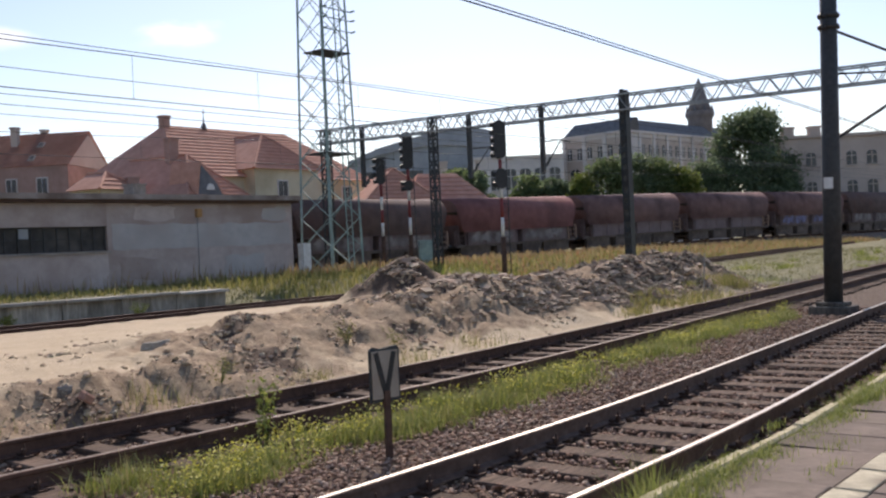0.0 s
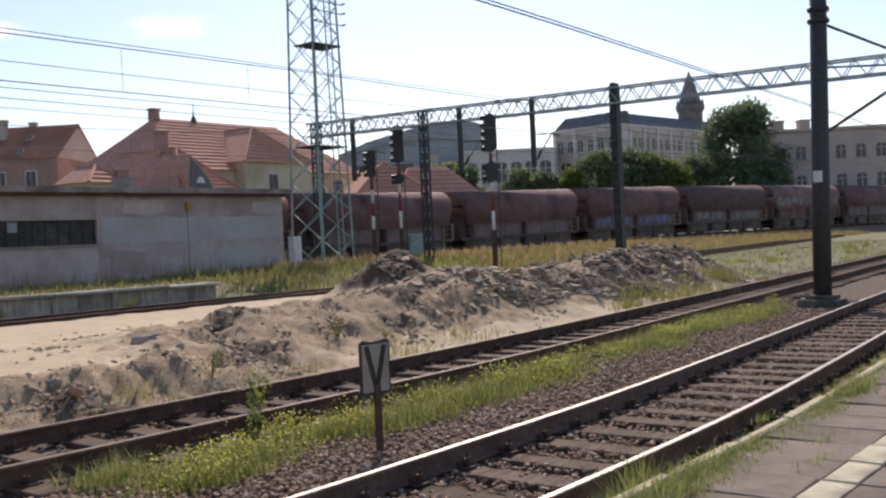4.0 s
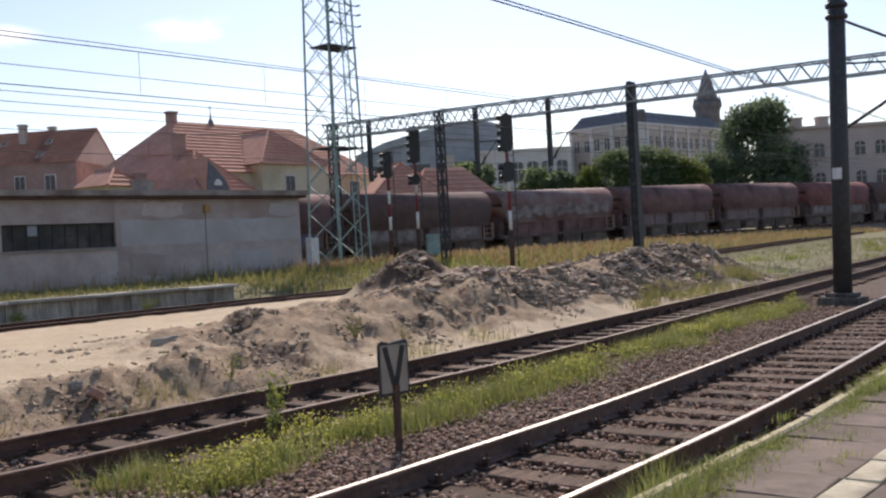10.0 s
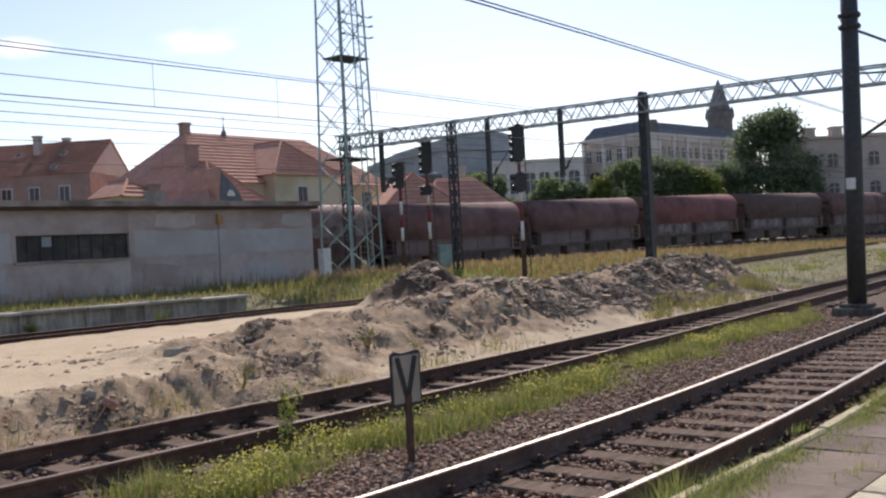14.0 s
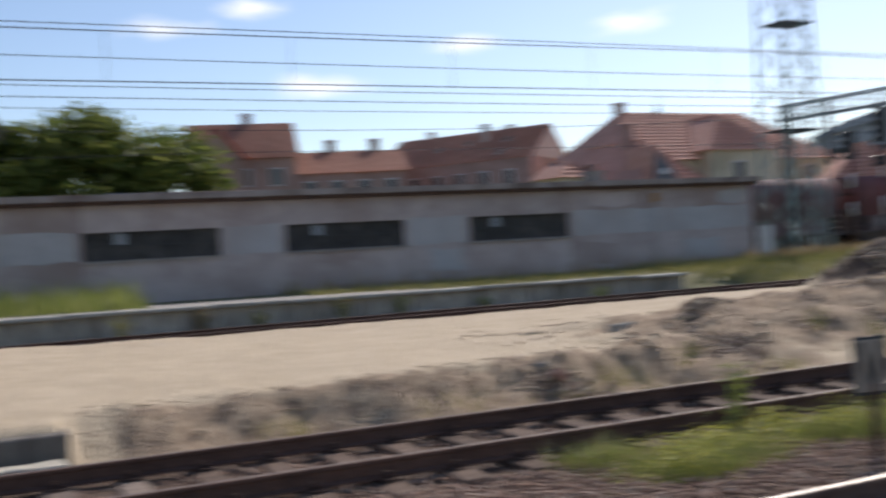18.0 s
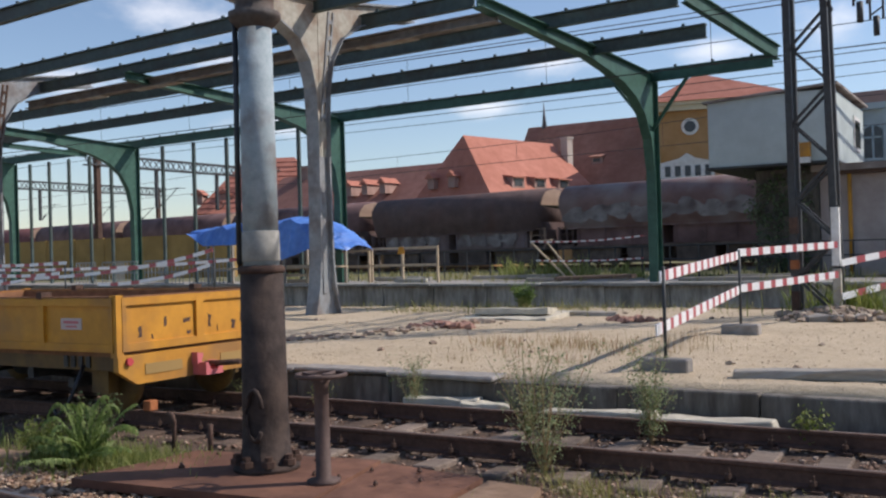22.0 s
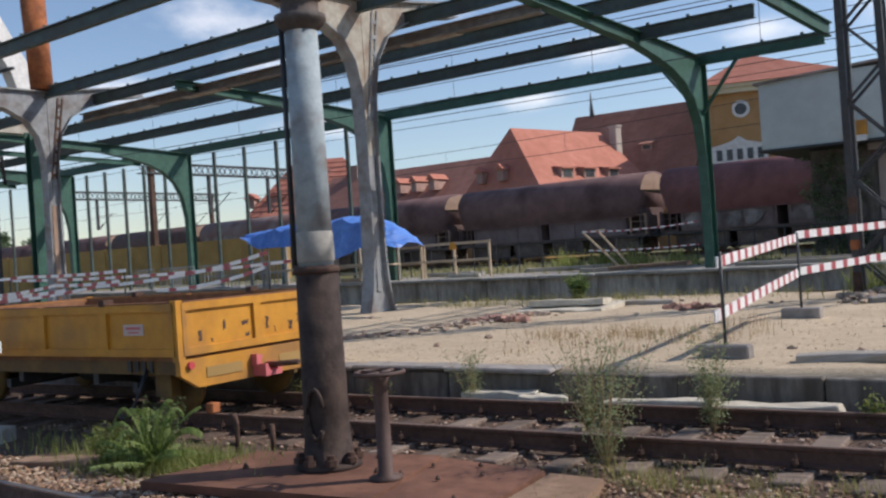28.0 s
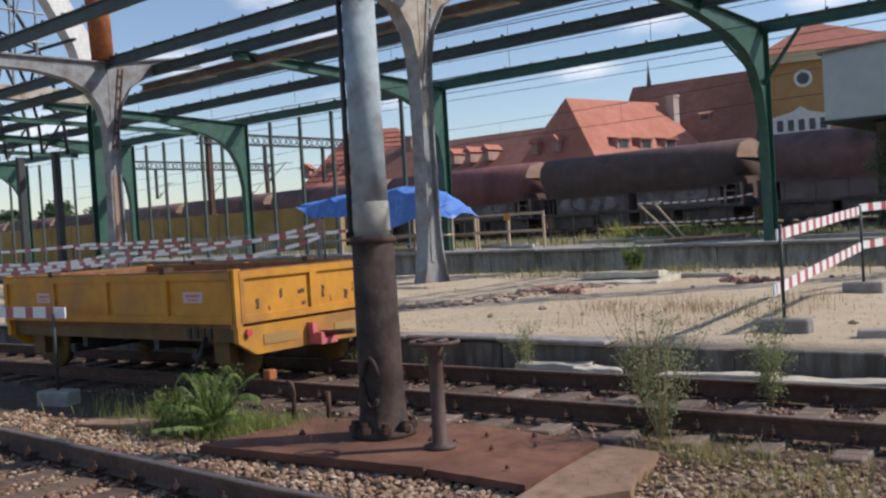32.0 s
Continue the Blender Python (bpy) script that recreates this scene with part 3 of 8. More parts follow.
    ln.new(h1, bp.inputs["Height"])
    ln.new(bp.outputs[0], b.inputs["Normal"])
    return m


gm.materials.append(ground_material())
tagged(new("ground", gm), "sandy railway yard ground with ballast and spoil heaps", "ground", "", "structure")

# ---- tracks ----
RAIL_PROFILE = [(-0.065, -0.17), (0.065, -0.17), (0.065, -0.155), (0.012, -0.135), (0.012, -0.045), (0.036, -0.035), (0.036, -0.007), (0.023, 0.0), (-0.023, 0.0), (-0.036, -0.007), (-0.036, -0.035), (-0.012, -0.045), (-0.012, -0.135), (-0.065, -0.155)]


def rail(name, line, off, height, x0, x1, step, mats, parent):
    """A rail swept along a track line; its running surface carries the brighter material."""
    xs = np.arange(x0, x1 + step / 2, step)
    ys = line(xs) + off
    zs = height(xs) if callable(height) else np.full(len(xs), height)
    vs, fs, mi = [], [], []
    k = len(RAIL_PROFILE)
    for x, y, z in zip(xs, ys, zs):
        vs += [(x, y + a, z + b) for a, b in RAIL_PROFILE]
    for i in range(len(xs) - 1):
        for j in range(k):
            fs.append((i * k + j, i * k + (j + 1) % k, (i + 1) * k + (j + 1) % k, (i + 1) * k + j))
            mi.append(1 if j == 7 else 0)
    me = bpy.data.meshes.new(name)
    me.from_pydata(vs, [], fs)
    me.update()
    for m in mats:
        me.materials.append(m)
    me.polygons.foreach_set("material_index", mi)
    bm = bmesh.new()
    bm.from_mesh(me)
    bmesh.ops.recalc_face_normals(bm, faces=bm.faces)
    bm.to_mesh(me)
    bm.free()
    ob = new(name, me)
    ob.parent = parent
    return ob


def sleeper_mesh(length, width, seed, wood):
    rnd = random.Random(seed)
    bm = B()
    bbox(bm, -width / 2, width / 2, -length / 2, length / 2, -0.335, -0.172)
    for v in bm.verts:
        v.co += Vector((rnd.uniform(-0.012, 0.012), rnd.uniform(-0.03, 0.03), rnd.uniform(-0.012, 0.006)))
    bmesh.ops.bevel(bm, geom=[e for e in bm.edges], offset=0.012, segments=1, affect="EDGES")
    return mesh_of("sleeper", bm, wood)


def chair_mesh():
    """Base plate, clips and two upright bolts that hold a rail."""
    bm = B()
    bbox(bm, -0.075, 0.075, -0.17, 0.17, -0.174, -0.160)
    for s in (-1, 1):
        bbox(bm, -0.04, 0.04, s * 0.07 - 0.03, s * 0.07 + 0.03, -0.16, -0.13)
        rod(bm, (0, s * 0.125, -0.165), (0.008, s * 0.128, -0.05), 0.017, 0.008, 6)
        rod(bm, (0, s * 0.125, -0.125), (0, s * 0.125, -0.09), 0.03, None, 6)
    return mesh_of("rail_fastening", bm, RUST)


SLEEPERS = [sleeper_mesh(2.55, 0.25, k, SLEEPER) for k in range(4)]
SUNLIT = [sleeper_mesh(2.55, 0.25, k, SLEEPER_SUNLIT) for k in range(4)]
CHAIR = chair_mesh()


def track(line, height, x0, x1, mats, label, spacing, chairs, sleep_from=None, sleep_to=None):
    t = thing("railway_track", (0, 0, 0), label, "railway track", "tracks of the yard")
    for s in (-1, 1):
        rail("rail", line, s * 0.7525, height, x0, x1, 0.8, mats, t)
    rnd = random.Random(int(x0 * 10) + 5)
    x = sleep_from if sleep_from is not None else x0
    while x < (sleep_to if sleep_to is not None else x1):
        z = float(height(x)) if callable(height) else height
        a = math.degrees(math.atan(float(line(x + 0.5) - line(x - 0.5))))
        y = float(line(x))
        # Siding sleepers clear of the wagon get the painted sunlit wood.
        piece("sleeper", (SUNLIT if line is c2 and -6.2 < x < 1 else SLEEPERS)[rnd.randrange(4)], t, pose(x + rnd.uniform(-0.03, 0.03), y + rnd.uniform(-0.05, 0.05), z + rnd.uniform(-0.012, 0.0), 0, 0, a + rnd.uniform(-1.6, 1.6)))
        if chairs[0] < x < chairs[1]:
            for s in (-1, 1):
                piece("rail_fastening", CHAIR, t, pose(x, y + s * 0.7525, z, 0, 0, a))
        x += spacing
    return t


track(c1, 0.0, -70, 130, [RAIL_SIDE, RAIL_TOP], "used railway track with shiny rails on dark timber sleepers", 0.60, (-10, 22), -14, 60)
track(c2, 0.0, -70, 130, [RUST_RAIL, RAIL_DULL], "rusty siding track on old timber sleepers in gravel", 0.64, (-11, 22), -24, 70)
track(c3, z3, -70, 92, [RUST_RAIL, RAIL_DULL], "sunken rusty track between the two platforms", 0.65, (0, 0), -30, 90)
track(c4, z4, -120, 155, [RUST_RAIL, RAIL_DULL], "far running track that carries the coal train", 0.66, (0, 0), 30, 120)
# bed of the far track
bm = B()
for x in np.arange(-130, 160, 5.0):
    q = [bm.verts.new((xx, float(c4(xx)) + o, float(z4(xx)) - dz)) for xx in (x, x + 5) for o, dz in ((-3.4, 0.75), (-2.0, 0.2), (2.0, 0.2), (3.4, 0.75))]
    for k in range(3):
        bm.faces.new((q[k], q[k + 1], q[k + 5], q[k + 4]))
solo("track_bed", bm, mat("dark_ballast_bed", (0.11, 0.085, 0.07), (0.25, 0.20, 0.165), 9, 0.95, 0.5), "dark ballast bed under the far track", "ballast", "", "structure")

# ---- near platform ----
plat = thing("platform_near", (0, 0, 0), "low platform of worn concrete slabs with pale coping", "platform", "", "structure")
bm = B()
PZ = 0.24
for x in np.arange(-60, 80, 2.0):
    e0, e1 = float(c1(x)) - 1.70, float(c1(x + 2)) - 1.70
    q = [bm.verts.new(p) for p in ((x, -6, PZ - 0.06), (x + 2, -6, PZ - 0.06), (x + 2, e1, PZ - 0.06), (x, e0, PZ - 0.06), (x + 2, e1, -0.3), (x, e0, -0.3))]
    bm.faces.new(q[:4])
    bm.faces.new((q[3], q[2], q[4], q[5]))
part("bed", bm, PAVING, plat)


def block_mesh(name, lx, ly, lz, material, bev=0.012, jit=0.006, seed=0):
    rnd = random.Random(seed)
    bm = B()
    bbox(bm, -lx / 2, lx / 2, -ly / 2, ly / 2, -lz, 0)
    for v in bm.verts:
        v.co += Vector([rnd.uniform(-jit, jit) for _ in range(3)])
    bmesh.ops.bevel(bm, geom=list(bm.edges), offset=bev, segments=1, affect="EDGES")
    return mesh_of(name, bm, material)


copings = [block_mesh("coping_stone", 0.97, 0.105, 0.42, KERB, 0.02, 0.012, k) for k in range(3)]
slabs = [block_mesh("paving_slab", 0.493, 0.493, 0.07, PAVING, 0.006, 0.006, 10 + k) for k in range(3)]
wide = [block_mesh("paving_slab", 0.493, 0.685, 0.07, PAVING, 0.006, 0.006, 30 + k) for k in range(3)]
lines = [block_mesh("white_line_slab", 0.493, 0.20, 0.07, LINE, 0.006, 0.006, 20 + k) for k in range(2)]
rnd = random.Random(4)
for k in range(40):
    x = -13.0 + k
    a = math.degrees(math.atan(float(c1(x + 0.5) - c1(x - 0.5))))
    piece("coping_stone", copings[k % 3], plat, pose(x, float(c1(x)) - 1.628, PZ + rnd.uniform(-0.01, 0.006), rnd.uniform(-1, 1), 0, a))
for k in range(64):
    x = -6.4 + 0.5 * k
    a = math.degrees(math.atan(float(c1(x + 0.5) - c1(x - 0.5))))
    for r in range(5):
        if x > 14 and r > 2:
            continue
        o = 2.045 if r < 1 else 2.86 + 0.5 * (r - 1)
        piece("paving_slab", (slabs if r else wide)[(k + r) % 3], plat, pose(x, float(c1(x)) - o, PZ - 0.012 + rnd.uniform(-0.012, 0.006), rnd.uniform(-1, 1), rnd.uniform(-1, 1), a))
    piece("white_line_slab", lines[k % 2], plat, pose(x, float(c1(x)) - 2.50, PZ - 0.008 + rnd.uniform(-0.006, 0.004), 0, 0, a))

# ---- sand platform edge and the platform behind the sunken track ----
edge = thing("platform_edge", (0, 0, 0), "crumbling soil-stained concrete platform edge wall holding sand", "platform", "", "structure")
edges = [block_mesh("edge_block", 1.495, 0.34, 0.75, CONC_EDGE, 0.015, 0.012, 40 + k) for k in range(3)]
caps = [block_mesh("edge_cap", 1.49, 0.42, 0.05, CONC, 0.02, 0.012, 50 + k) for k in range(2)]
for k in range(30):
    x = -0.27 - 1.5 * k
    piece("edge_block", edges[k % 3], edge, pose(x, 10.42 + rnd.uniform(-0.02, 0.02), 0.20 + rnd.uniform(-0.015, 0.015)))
    if x < -5.6:
        piece("edge_cap", caps[k % 2], edge, pose(x, 10.38 + rnd.uniform(-0.015, 0.015), 0.272 + rnd.uniform(-0.01, 0.01)))
mid = thing("platform_middle", (0, 0, 0), "long grey concrete platform wall behind the sunken track", "platform", "", "structure")


def zmid(x):
    return 0.60 - 0.0055 * (x - 12) if x < 12 else 0.60 - 0.005 * (x - 12)


copes = [block_mesh("wall_coping", 1.97, 0.62, 0.09, CONC_LIGHT, 0.012, 0.008, 70 + k) for k in range(2)]
blocks = [block_mesh("wall_block", 1.98, 0.30, 0.75, CONC_MID, 0.015, 0.012, 60 + k) for k in range(3)]
for k in range(46):
    x = 20.0 - 2.0 * k
    piece("wall_block", blocks[k % 3], mid, pose(x, 27.65, zmid(x) - 0.06, 0, 0.31, 0))
    piece("wall_coping", copes[k % 2], mid, pose(x, 27.56, zmid(x) + rnd.uniform(-0.015, 0.012), rnd.uniform(-0.8, 0.8), 0.31, rnd.uniform(-0.5, 0.5)))
bm = B()
for x in np.arange(-72, 21, 3.0):
    z0, z1 = zmid(x) - 0.03, zmid(min(x + 3, 21)) - 0.03
    x1 = min(x + 3, 21)
    q = [bm.verts.new(p) for p in ((x, 27.8, z0), (x1, 27.8, z1), (x1, 33.5 if x1 < 13 else 28.2, z1 - 0.08), (x, 33.5 if x < 13 else 28.2, z0 - 0.08))]
    bm.faces.new(q)
part("surface", bm, CONC, mid, "cracked grey surface with weeds")

# ---- long low warehouse ----
wh = thing("warehouse", (0, 0, 0), "long low shabby grey warehouse with stained plaster walls", "building")
WX0, WX1, WY, WZ0, WZ1 = -6.3, 31.6, 36.0, 0.2, 4.05
WINS = [(2.15, 6.9), (9.35, 14.15), (17.0, 21.7)]
xs = [WX0] + [v for w in WINS for v in w] + [WX1]
WALLS = [(xs[i], xs[i + 1], WY, WY + 0.35, WZ0, WZ1) for i in range(0, len(xs), 2)]
for a, b in WINS:
    WALLS += [(a, b, WY, WY + 0.35, WZ0, 2.10), (a, b, WY, WY + 0.35, 3.10, WZ1)]
WALLS += [(WX0, WX1, WY + 4.2, WY + 4.5, WZ0, WZ1), (WX0, WX0 + 0.3, WY + 0.35, WY + 4.2, WZ0, WZ1), (WX1 - 0.3, WX1, WY + 0.35, WY + 4.2, WZ0, WZ1)]
for w in WALLS:
    bm = B()
    bbox(bm, *w)
    part("wall", bm, PLASTER, wh)


def patch_outline(x0, x1, z0, z1, seed, wob=0.05):
    """A ragged rectangle, as an outline of (x, z) pairs."""
    r = random.Random(seed)
    n, m = max(4, int((x1 - x0) / 0.5)), max(3, int((z1 - z0) / 0.35))
    pts = [(x0 + (x1 - x0) * i / n, z0) for i in range(n)] + [(x1, z0 + (z1 - z0) * i / m) for i in range(m)]
    pts += [(x1 - (x1 - x0) * i / n, z1) for i in range(n)] + [(x0, z1 - (z1 - z0) * i / m) for i in range(m)]
    return [(a + r.uniform(-wob, wob), b + r.uniform(-wob, wob)) for a, b in pts]


for i in range(0, len(xs), 2):
    bm = B()
    prism(bm, patch_outline(xs[i] + (0.2 if i else 3.3), xs[i + 1] - 0.2, 2.1, 3.15, i), WY - 0.012, WY, "y")
    part("plaster_patch", bm, PLASTER_BLUE, wh, "pale patched plaster between the windows")
for k, (x0, x1, z0, z1) in enumerate(((15.2, 16.6, 1.0, 1.9), (22.2, 24.2, 0.8, 1.75), (27.5, 29.8, 0.9, 1.7), (10.2, 12.4, 0.7, 1.6), (29.8, 31.2, 3.3, 3.9), (23.0, 25.0, 3.35, 3.9))):
    bm = B()
    prism(bm, patch_outline(x0, x1, z0, z1, 40 + k, 0.1), WY - 0.009, WY, "y")
    part("plaster_patch", bm, PLASTER if k % 2 else PLASTER_BLUE, wh, "newer mortar patch on the old plaster")
bm = B()
bbox(bm, WX0 - 0.15, WX1 + 0.2, WY - 0.35, WY + 4.8, 4.05, 4.17)
part("eaves_board", bm, RUST, wh, "dark stained eaves")
bm = B()
bbox(bm, WX0 - 0.2, WX1 + 0.25, WY - 0.45, WY + 4.9, 4.172, 4.40)
part("roof", bm, FASCIA, wh, "flat roof with stained concrete edge")
for a, b in WINS:
    w = part("window", (lambda m: (bbox(m, a, b, WY + 0.20, WY + 0.26, 2.1, 3.1), m)[1])(B()), GLASS_DULL, wh, "dark broken industrial window strip")
    bm = B()
    k = 9
    for i in range(k + 1):
        x = a + (b - a) * i / k
        bbox(bm, x - 0.02, x + 0.02, WY + 0.15, WY + 0.195, 2.1, 3.1)
    for z in (2.1, 2.6, 3.07):
        bbox(bm, a, b, WY + 0.145, WY + 0.19, z, z + 0.035)
    part("glazing_grid", bm, DARK, w)
    bm = B()
    for i in (2,):
        x = a + (b - a) * i / k
        bbox(bm, x + 0.04, x + 0.42, WY + 0.17, WY + 0.195, 2.66, 3.05)
    part("pane", bm, HALL_GREY, w, "dull replacement pane")
    bm = B()
    bbox(bm, a - 0.1, b + 0.1, WY - 0.10, WY - 0.013, 2.02, 2.09)
    part("sill", bm, CONC, wh)
bm = B()
bbox(bm, 23.1, 23.72, WY + 0.2, WY + 0.9, 4.395, 4.82)
bbox(bm, 23.05, 23.77, WY + 0.15, WY + 0.95, 4.82, 4.88)
part("roof_vent", bm, CONC, wh, "squat grey vent box on the roof")
bm = B()
bbox(bm, 26.0, 26.25, WY - 0.2, WY - 0.015, 3.42, 3.8)
part("wall_lamp", bm, OCHRE, wh, "small yellow wall box")
bm = B()
rod(bm, (26.1, WY - 0.03, 0.4), (26.1, WY - 0.03, 3.42), 0.015)
part("conduit", bm, GREY_STEEL, wh)
bm = B()
bbox(bm, 31.72, 32.2, WY - 0.6, WY - 0.2, 0.3, 2.1)
solo("white_post", bm, WHITE, "white concrete post at the warehouse corner", "post")

# ---- coal train ----
L_W, V_T, A_T, S_T = 13.69, 6.508, 0.0033, -3.82
arc_x = np.linspace(-220, 260, 4801)
arc_y = c4(arc_x)
arc_s = np.concatenate([[0], np.cumsum(np.hypot(np.diff(arc_x), np.diff(arc_y)))])
arc_s -= np.interp(0, arc_x, arc_s)


def on_line(s):
    x = float(np.interp(s, arc_s, arc_x))
    return x, float(c4(x))


def bubble(bm, x, z, rx, rz, seed, y0, y1):
    """One swollen, uneven letter of sprayed paint."""
    r = random.Random(seed)
    pts = []
    for k in range(16):
        q = 2 * math.pi * k / 16
        m = 1 + 0.22 * math.sin(3 * q + seed) + r.uniform(-0.12, 0.12)
        pts.append((x + rx * m * math.cos(q), z + rz * m * math.sin(q)))
    prism(bm, pts, y0, y1, "y")


def hopper_wagon(body, low, tag_side, label, graf=None):
    w = thing("hopper_wagon", (0, 0, 0), label, "freight wagon", "wagons of the coal train")
    hb = 6.28
    bm = B()
    prof = [(-1.42, 1.98), (-1.52, 2.03), (-1.52, 3.15), (-1.46, 3.50), (-1.28, 3.85), (-0.95, 4.15), (-0.5, 4.29), (0, 4.32), (0.5, 4.29), (0.95, 4.15), (1.28, 3.85), (1.46, 3.50), (1.52, 3.15), (1.52, 2.03), (1.42, 1.98)]
    prism(bm, prof, -hb, hb)
    for v in bm.verts:
        v.co.x *= 1.0 if v.co.z > 3.3 else 0.93 + 0.053 * (v.co.z - 2.0)
    for f in bm.faces:
        f.smooth = abs(f.normal.x) < 0.5
    uh = part("upper_hopper", bm, body, w)
    if tag_side:
        for k in range(9):
            bm = B()
            bubble(bm, -5.2 + 1.28 * k, 2.62 + 0.1 * (k % 3), 0.72, 0.42, 60 + k, -1.534, -1.523)
            part("painted_patch", bm, GRAF_W, uh, "faded white sprayed lettering")
    for s in (-1, 1):
        bm = B()
        x0, x1 = (0.28, 5.25) if s > 0 else (-5.25, -0.28)
        prism(bm, [(-1.38, 1.98), (-1.34, 1.05), (-0.8, 0.95), (0.8, 0.95), (1.34, 1.05), (1.38, 1.98)], x0, x1)
        lowp = part("lower_hopper", bm, low, w)
        for i in range(4):
            bm = B()
            x = x0 + 0.15 + i * 1.55
            prism(bm, [(-1.43, 1.97), (-1.39, 1.1), (-1.33, 1.1), (-1.37, 1.97)], x - 0.04, x + 0.04)
            part("rib", bm, low, lowp)
        if graf:
            for k in range(4):
                bm = B()
                bubble(bm, x0 + 0.75 + 1.02 * k, 1.52 + 0.04 * (k % 2), 0.56, 0.36, int(x0 * 7) + 90 + k, -1.445, -1.431)
                part("painted_patch", bm, graf, lowp, "sprayed paint lettering")
        bm = B()
        prism(bm, [(-1.44, 3.34), (-1.40, 3.52), (-1.22, 3.83), (-0.9, 4.1), (0, 4.26), (0.9, 4.1), (1.22, 3.83), (1.40, 3.52), (1.44, 3.34)], s * 6.285 - 0.012, s * 6.285 + 0.012)
        # Sunlit +x end and shaded -x end are painted into the plate colours.
        part("end_plate", bm, W_END if s > 0 else W_GREY, w, "upper end plate painted pale as the sunlit end" if s > 0 else "upper end plate painted dark as the shaded end")
        # Black colour stands for the shade in the gap between wagons.
        bm = B()
        prism(bm, [(s * 6.26, 3.3), (s * 6.26, 3.36), (s * 5.4, 2.2), (s * 5.3, 2.2)], -1.3, 1.3, "y")
        part("end_slope", bm, BLACK, w, "sloping hopper end painted black for the shaded gap")
        bm = B()
        bbox(bm, s * 5.5 - 0.05, s * 5.5 + 0.05, -1.35, -1.25, 1.0, 2.4)
        bbox(bm, s * 6.4 - 0.05, s * 6.4 + 0.05, -1.35, -1.27, 1.0, 2.1)
        for z in (1.35, 1.7, 2.05):
            bbox(bm, min(s * 5.5, s * 6.4), max(s * 5.5, s * 6.4), -1.32, -1.29, z - 0.02, z + 0.02)
        # Ladders carry the same painted sun and shade tones as the plates.
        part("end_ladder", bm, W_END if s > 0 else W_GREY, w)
        # Dark frame added to fill the gap, which is only in shade.
        bm = B()
        xa, xb = (5.6, 6.5) if s > 0 else (-6.5, -5.6)
        bbox(bm, xa, xb, -1.12, 1.12, 1.06, 1.14)
        bbox(bm, s * 6.0 - 0.06, s * 6.0 + 0.06, -1.15, 1.15, 1.10, 2.42)
        bbox(bm, s * 6.4 - 0.05, s * 6.4 + 0.05, -1.15, -0.2, 1.10, 2.0)
        part("end_frame", bm, W_GREY, w, "dark end frame added over the buffers to shade the gap")
        for yy in (-0.87, 0.87):
            bm = B()
            rod(bm, (s * 6.3, yy, 1.05), (s * 6.8, yy, 1.05), 0.09, None, 8)
            rod(bm, (s * 6.77, yy, 1.05), (s * 6.83, yy, 1.05), 0.23, None, 10)
            part("buffer", bm, DARK, w)
        bm = B()
        xa, xb = (0.35, 2.35) if s > 0 else (-2.35, -0.35)
        # Chute enlarged to block the bright gap where shade lies under the train.
        prism(bm, [(-1.28, 0.98), (-1.2, 0.12), (1.2, 0.12), (1.28, 0.98)], xa, xb)
        part("discharge_chute", bm, W_UNDER, w)
        bm = B()
        for xx in (-0.9, 0.9):
            for yy in (-0.76, 0.76):
                rod(bm, (s * 4.3 + xx, yy - 0.065, 0.46), (s * 4.3 + xx, yy + 0.065, 0.46), 0.46, None, 16)
            rod(bm, (s * 4.3 + xx, -0.9, 0.46), (s * 4.3 + xx, 0.9, 0.46), 0.08, None, 6)
        # Side frames deepened into plates that stand for the shade behind them.
        for yy in (-1.0, 1.0):
            bbox(bm, s * 4.3 - 1.45, s * 4.3 + 1.45, yy - 0.06, yy + 0.06, 0.16, 0.98)
        part("bogie", bm, W_UNDER, w)
    bm = B()
    bbox(bm, -6.4, 6.4, -1.3, 1.3, 0.88, 1.05)
    part("underframe", bm, W_UNDER, w)
    bm = B()
    bbox(bm, -hb + 0.5, hb - 0.5, -1.55, 1.55, 1.94, 2.01)
    part("waist_rail", bm, body, w)
    return w


kinds = [
    hopper_wagon(W_BROWN, W_LOW, 0, "oxide-brown covered hopper wagon with dusty lower chutes"),
    hopper_wagon(W_RED, W_LOW, 0, "faded red covered hopper wagon with white sprayed lettering below", GRAF_W),
    hopper_wagon(W_BROWN, W_LOW, 0, "brown covered hopper wagon with blue sprayed lettering below", GRAF_B),
    hopper_wagon(W_WORN, W_BROWN, 1, "scuffed brown hopper wagon with white sprayed upper sides"),
    hopper_wagon(W_GREY, W_LOW, 0, "sooty dark covered hopper wagon with white sprayed patches below", GRAF_W),
]
ORDER = [0, 1, 0, 0, 1, 0, 4, 1, 0, 0, 2, 4, 3, 0, 0, 1, 4, 0, 0, 1, 4, 0, 0]
train = []
used = set()
for i in range(-3, 20):
    k = ORDER[(i + 3) % len(ORDER)]
    w = kinds[k] if k not in used else copy_thing(kinds[k], pose(0, 0, 0))
    used.add(k)
    train.append((i, w))

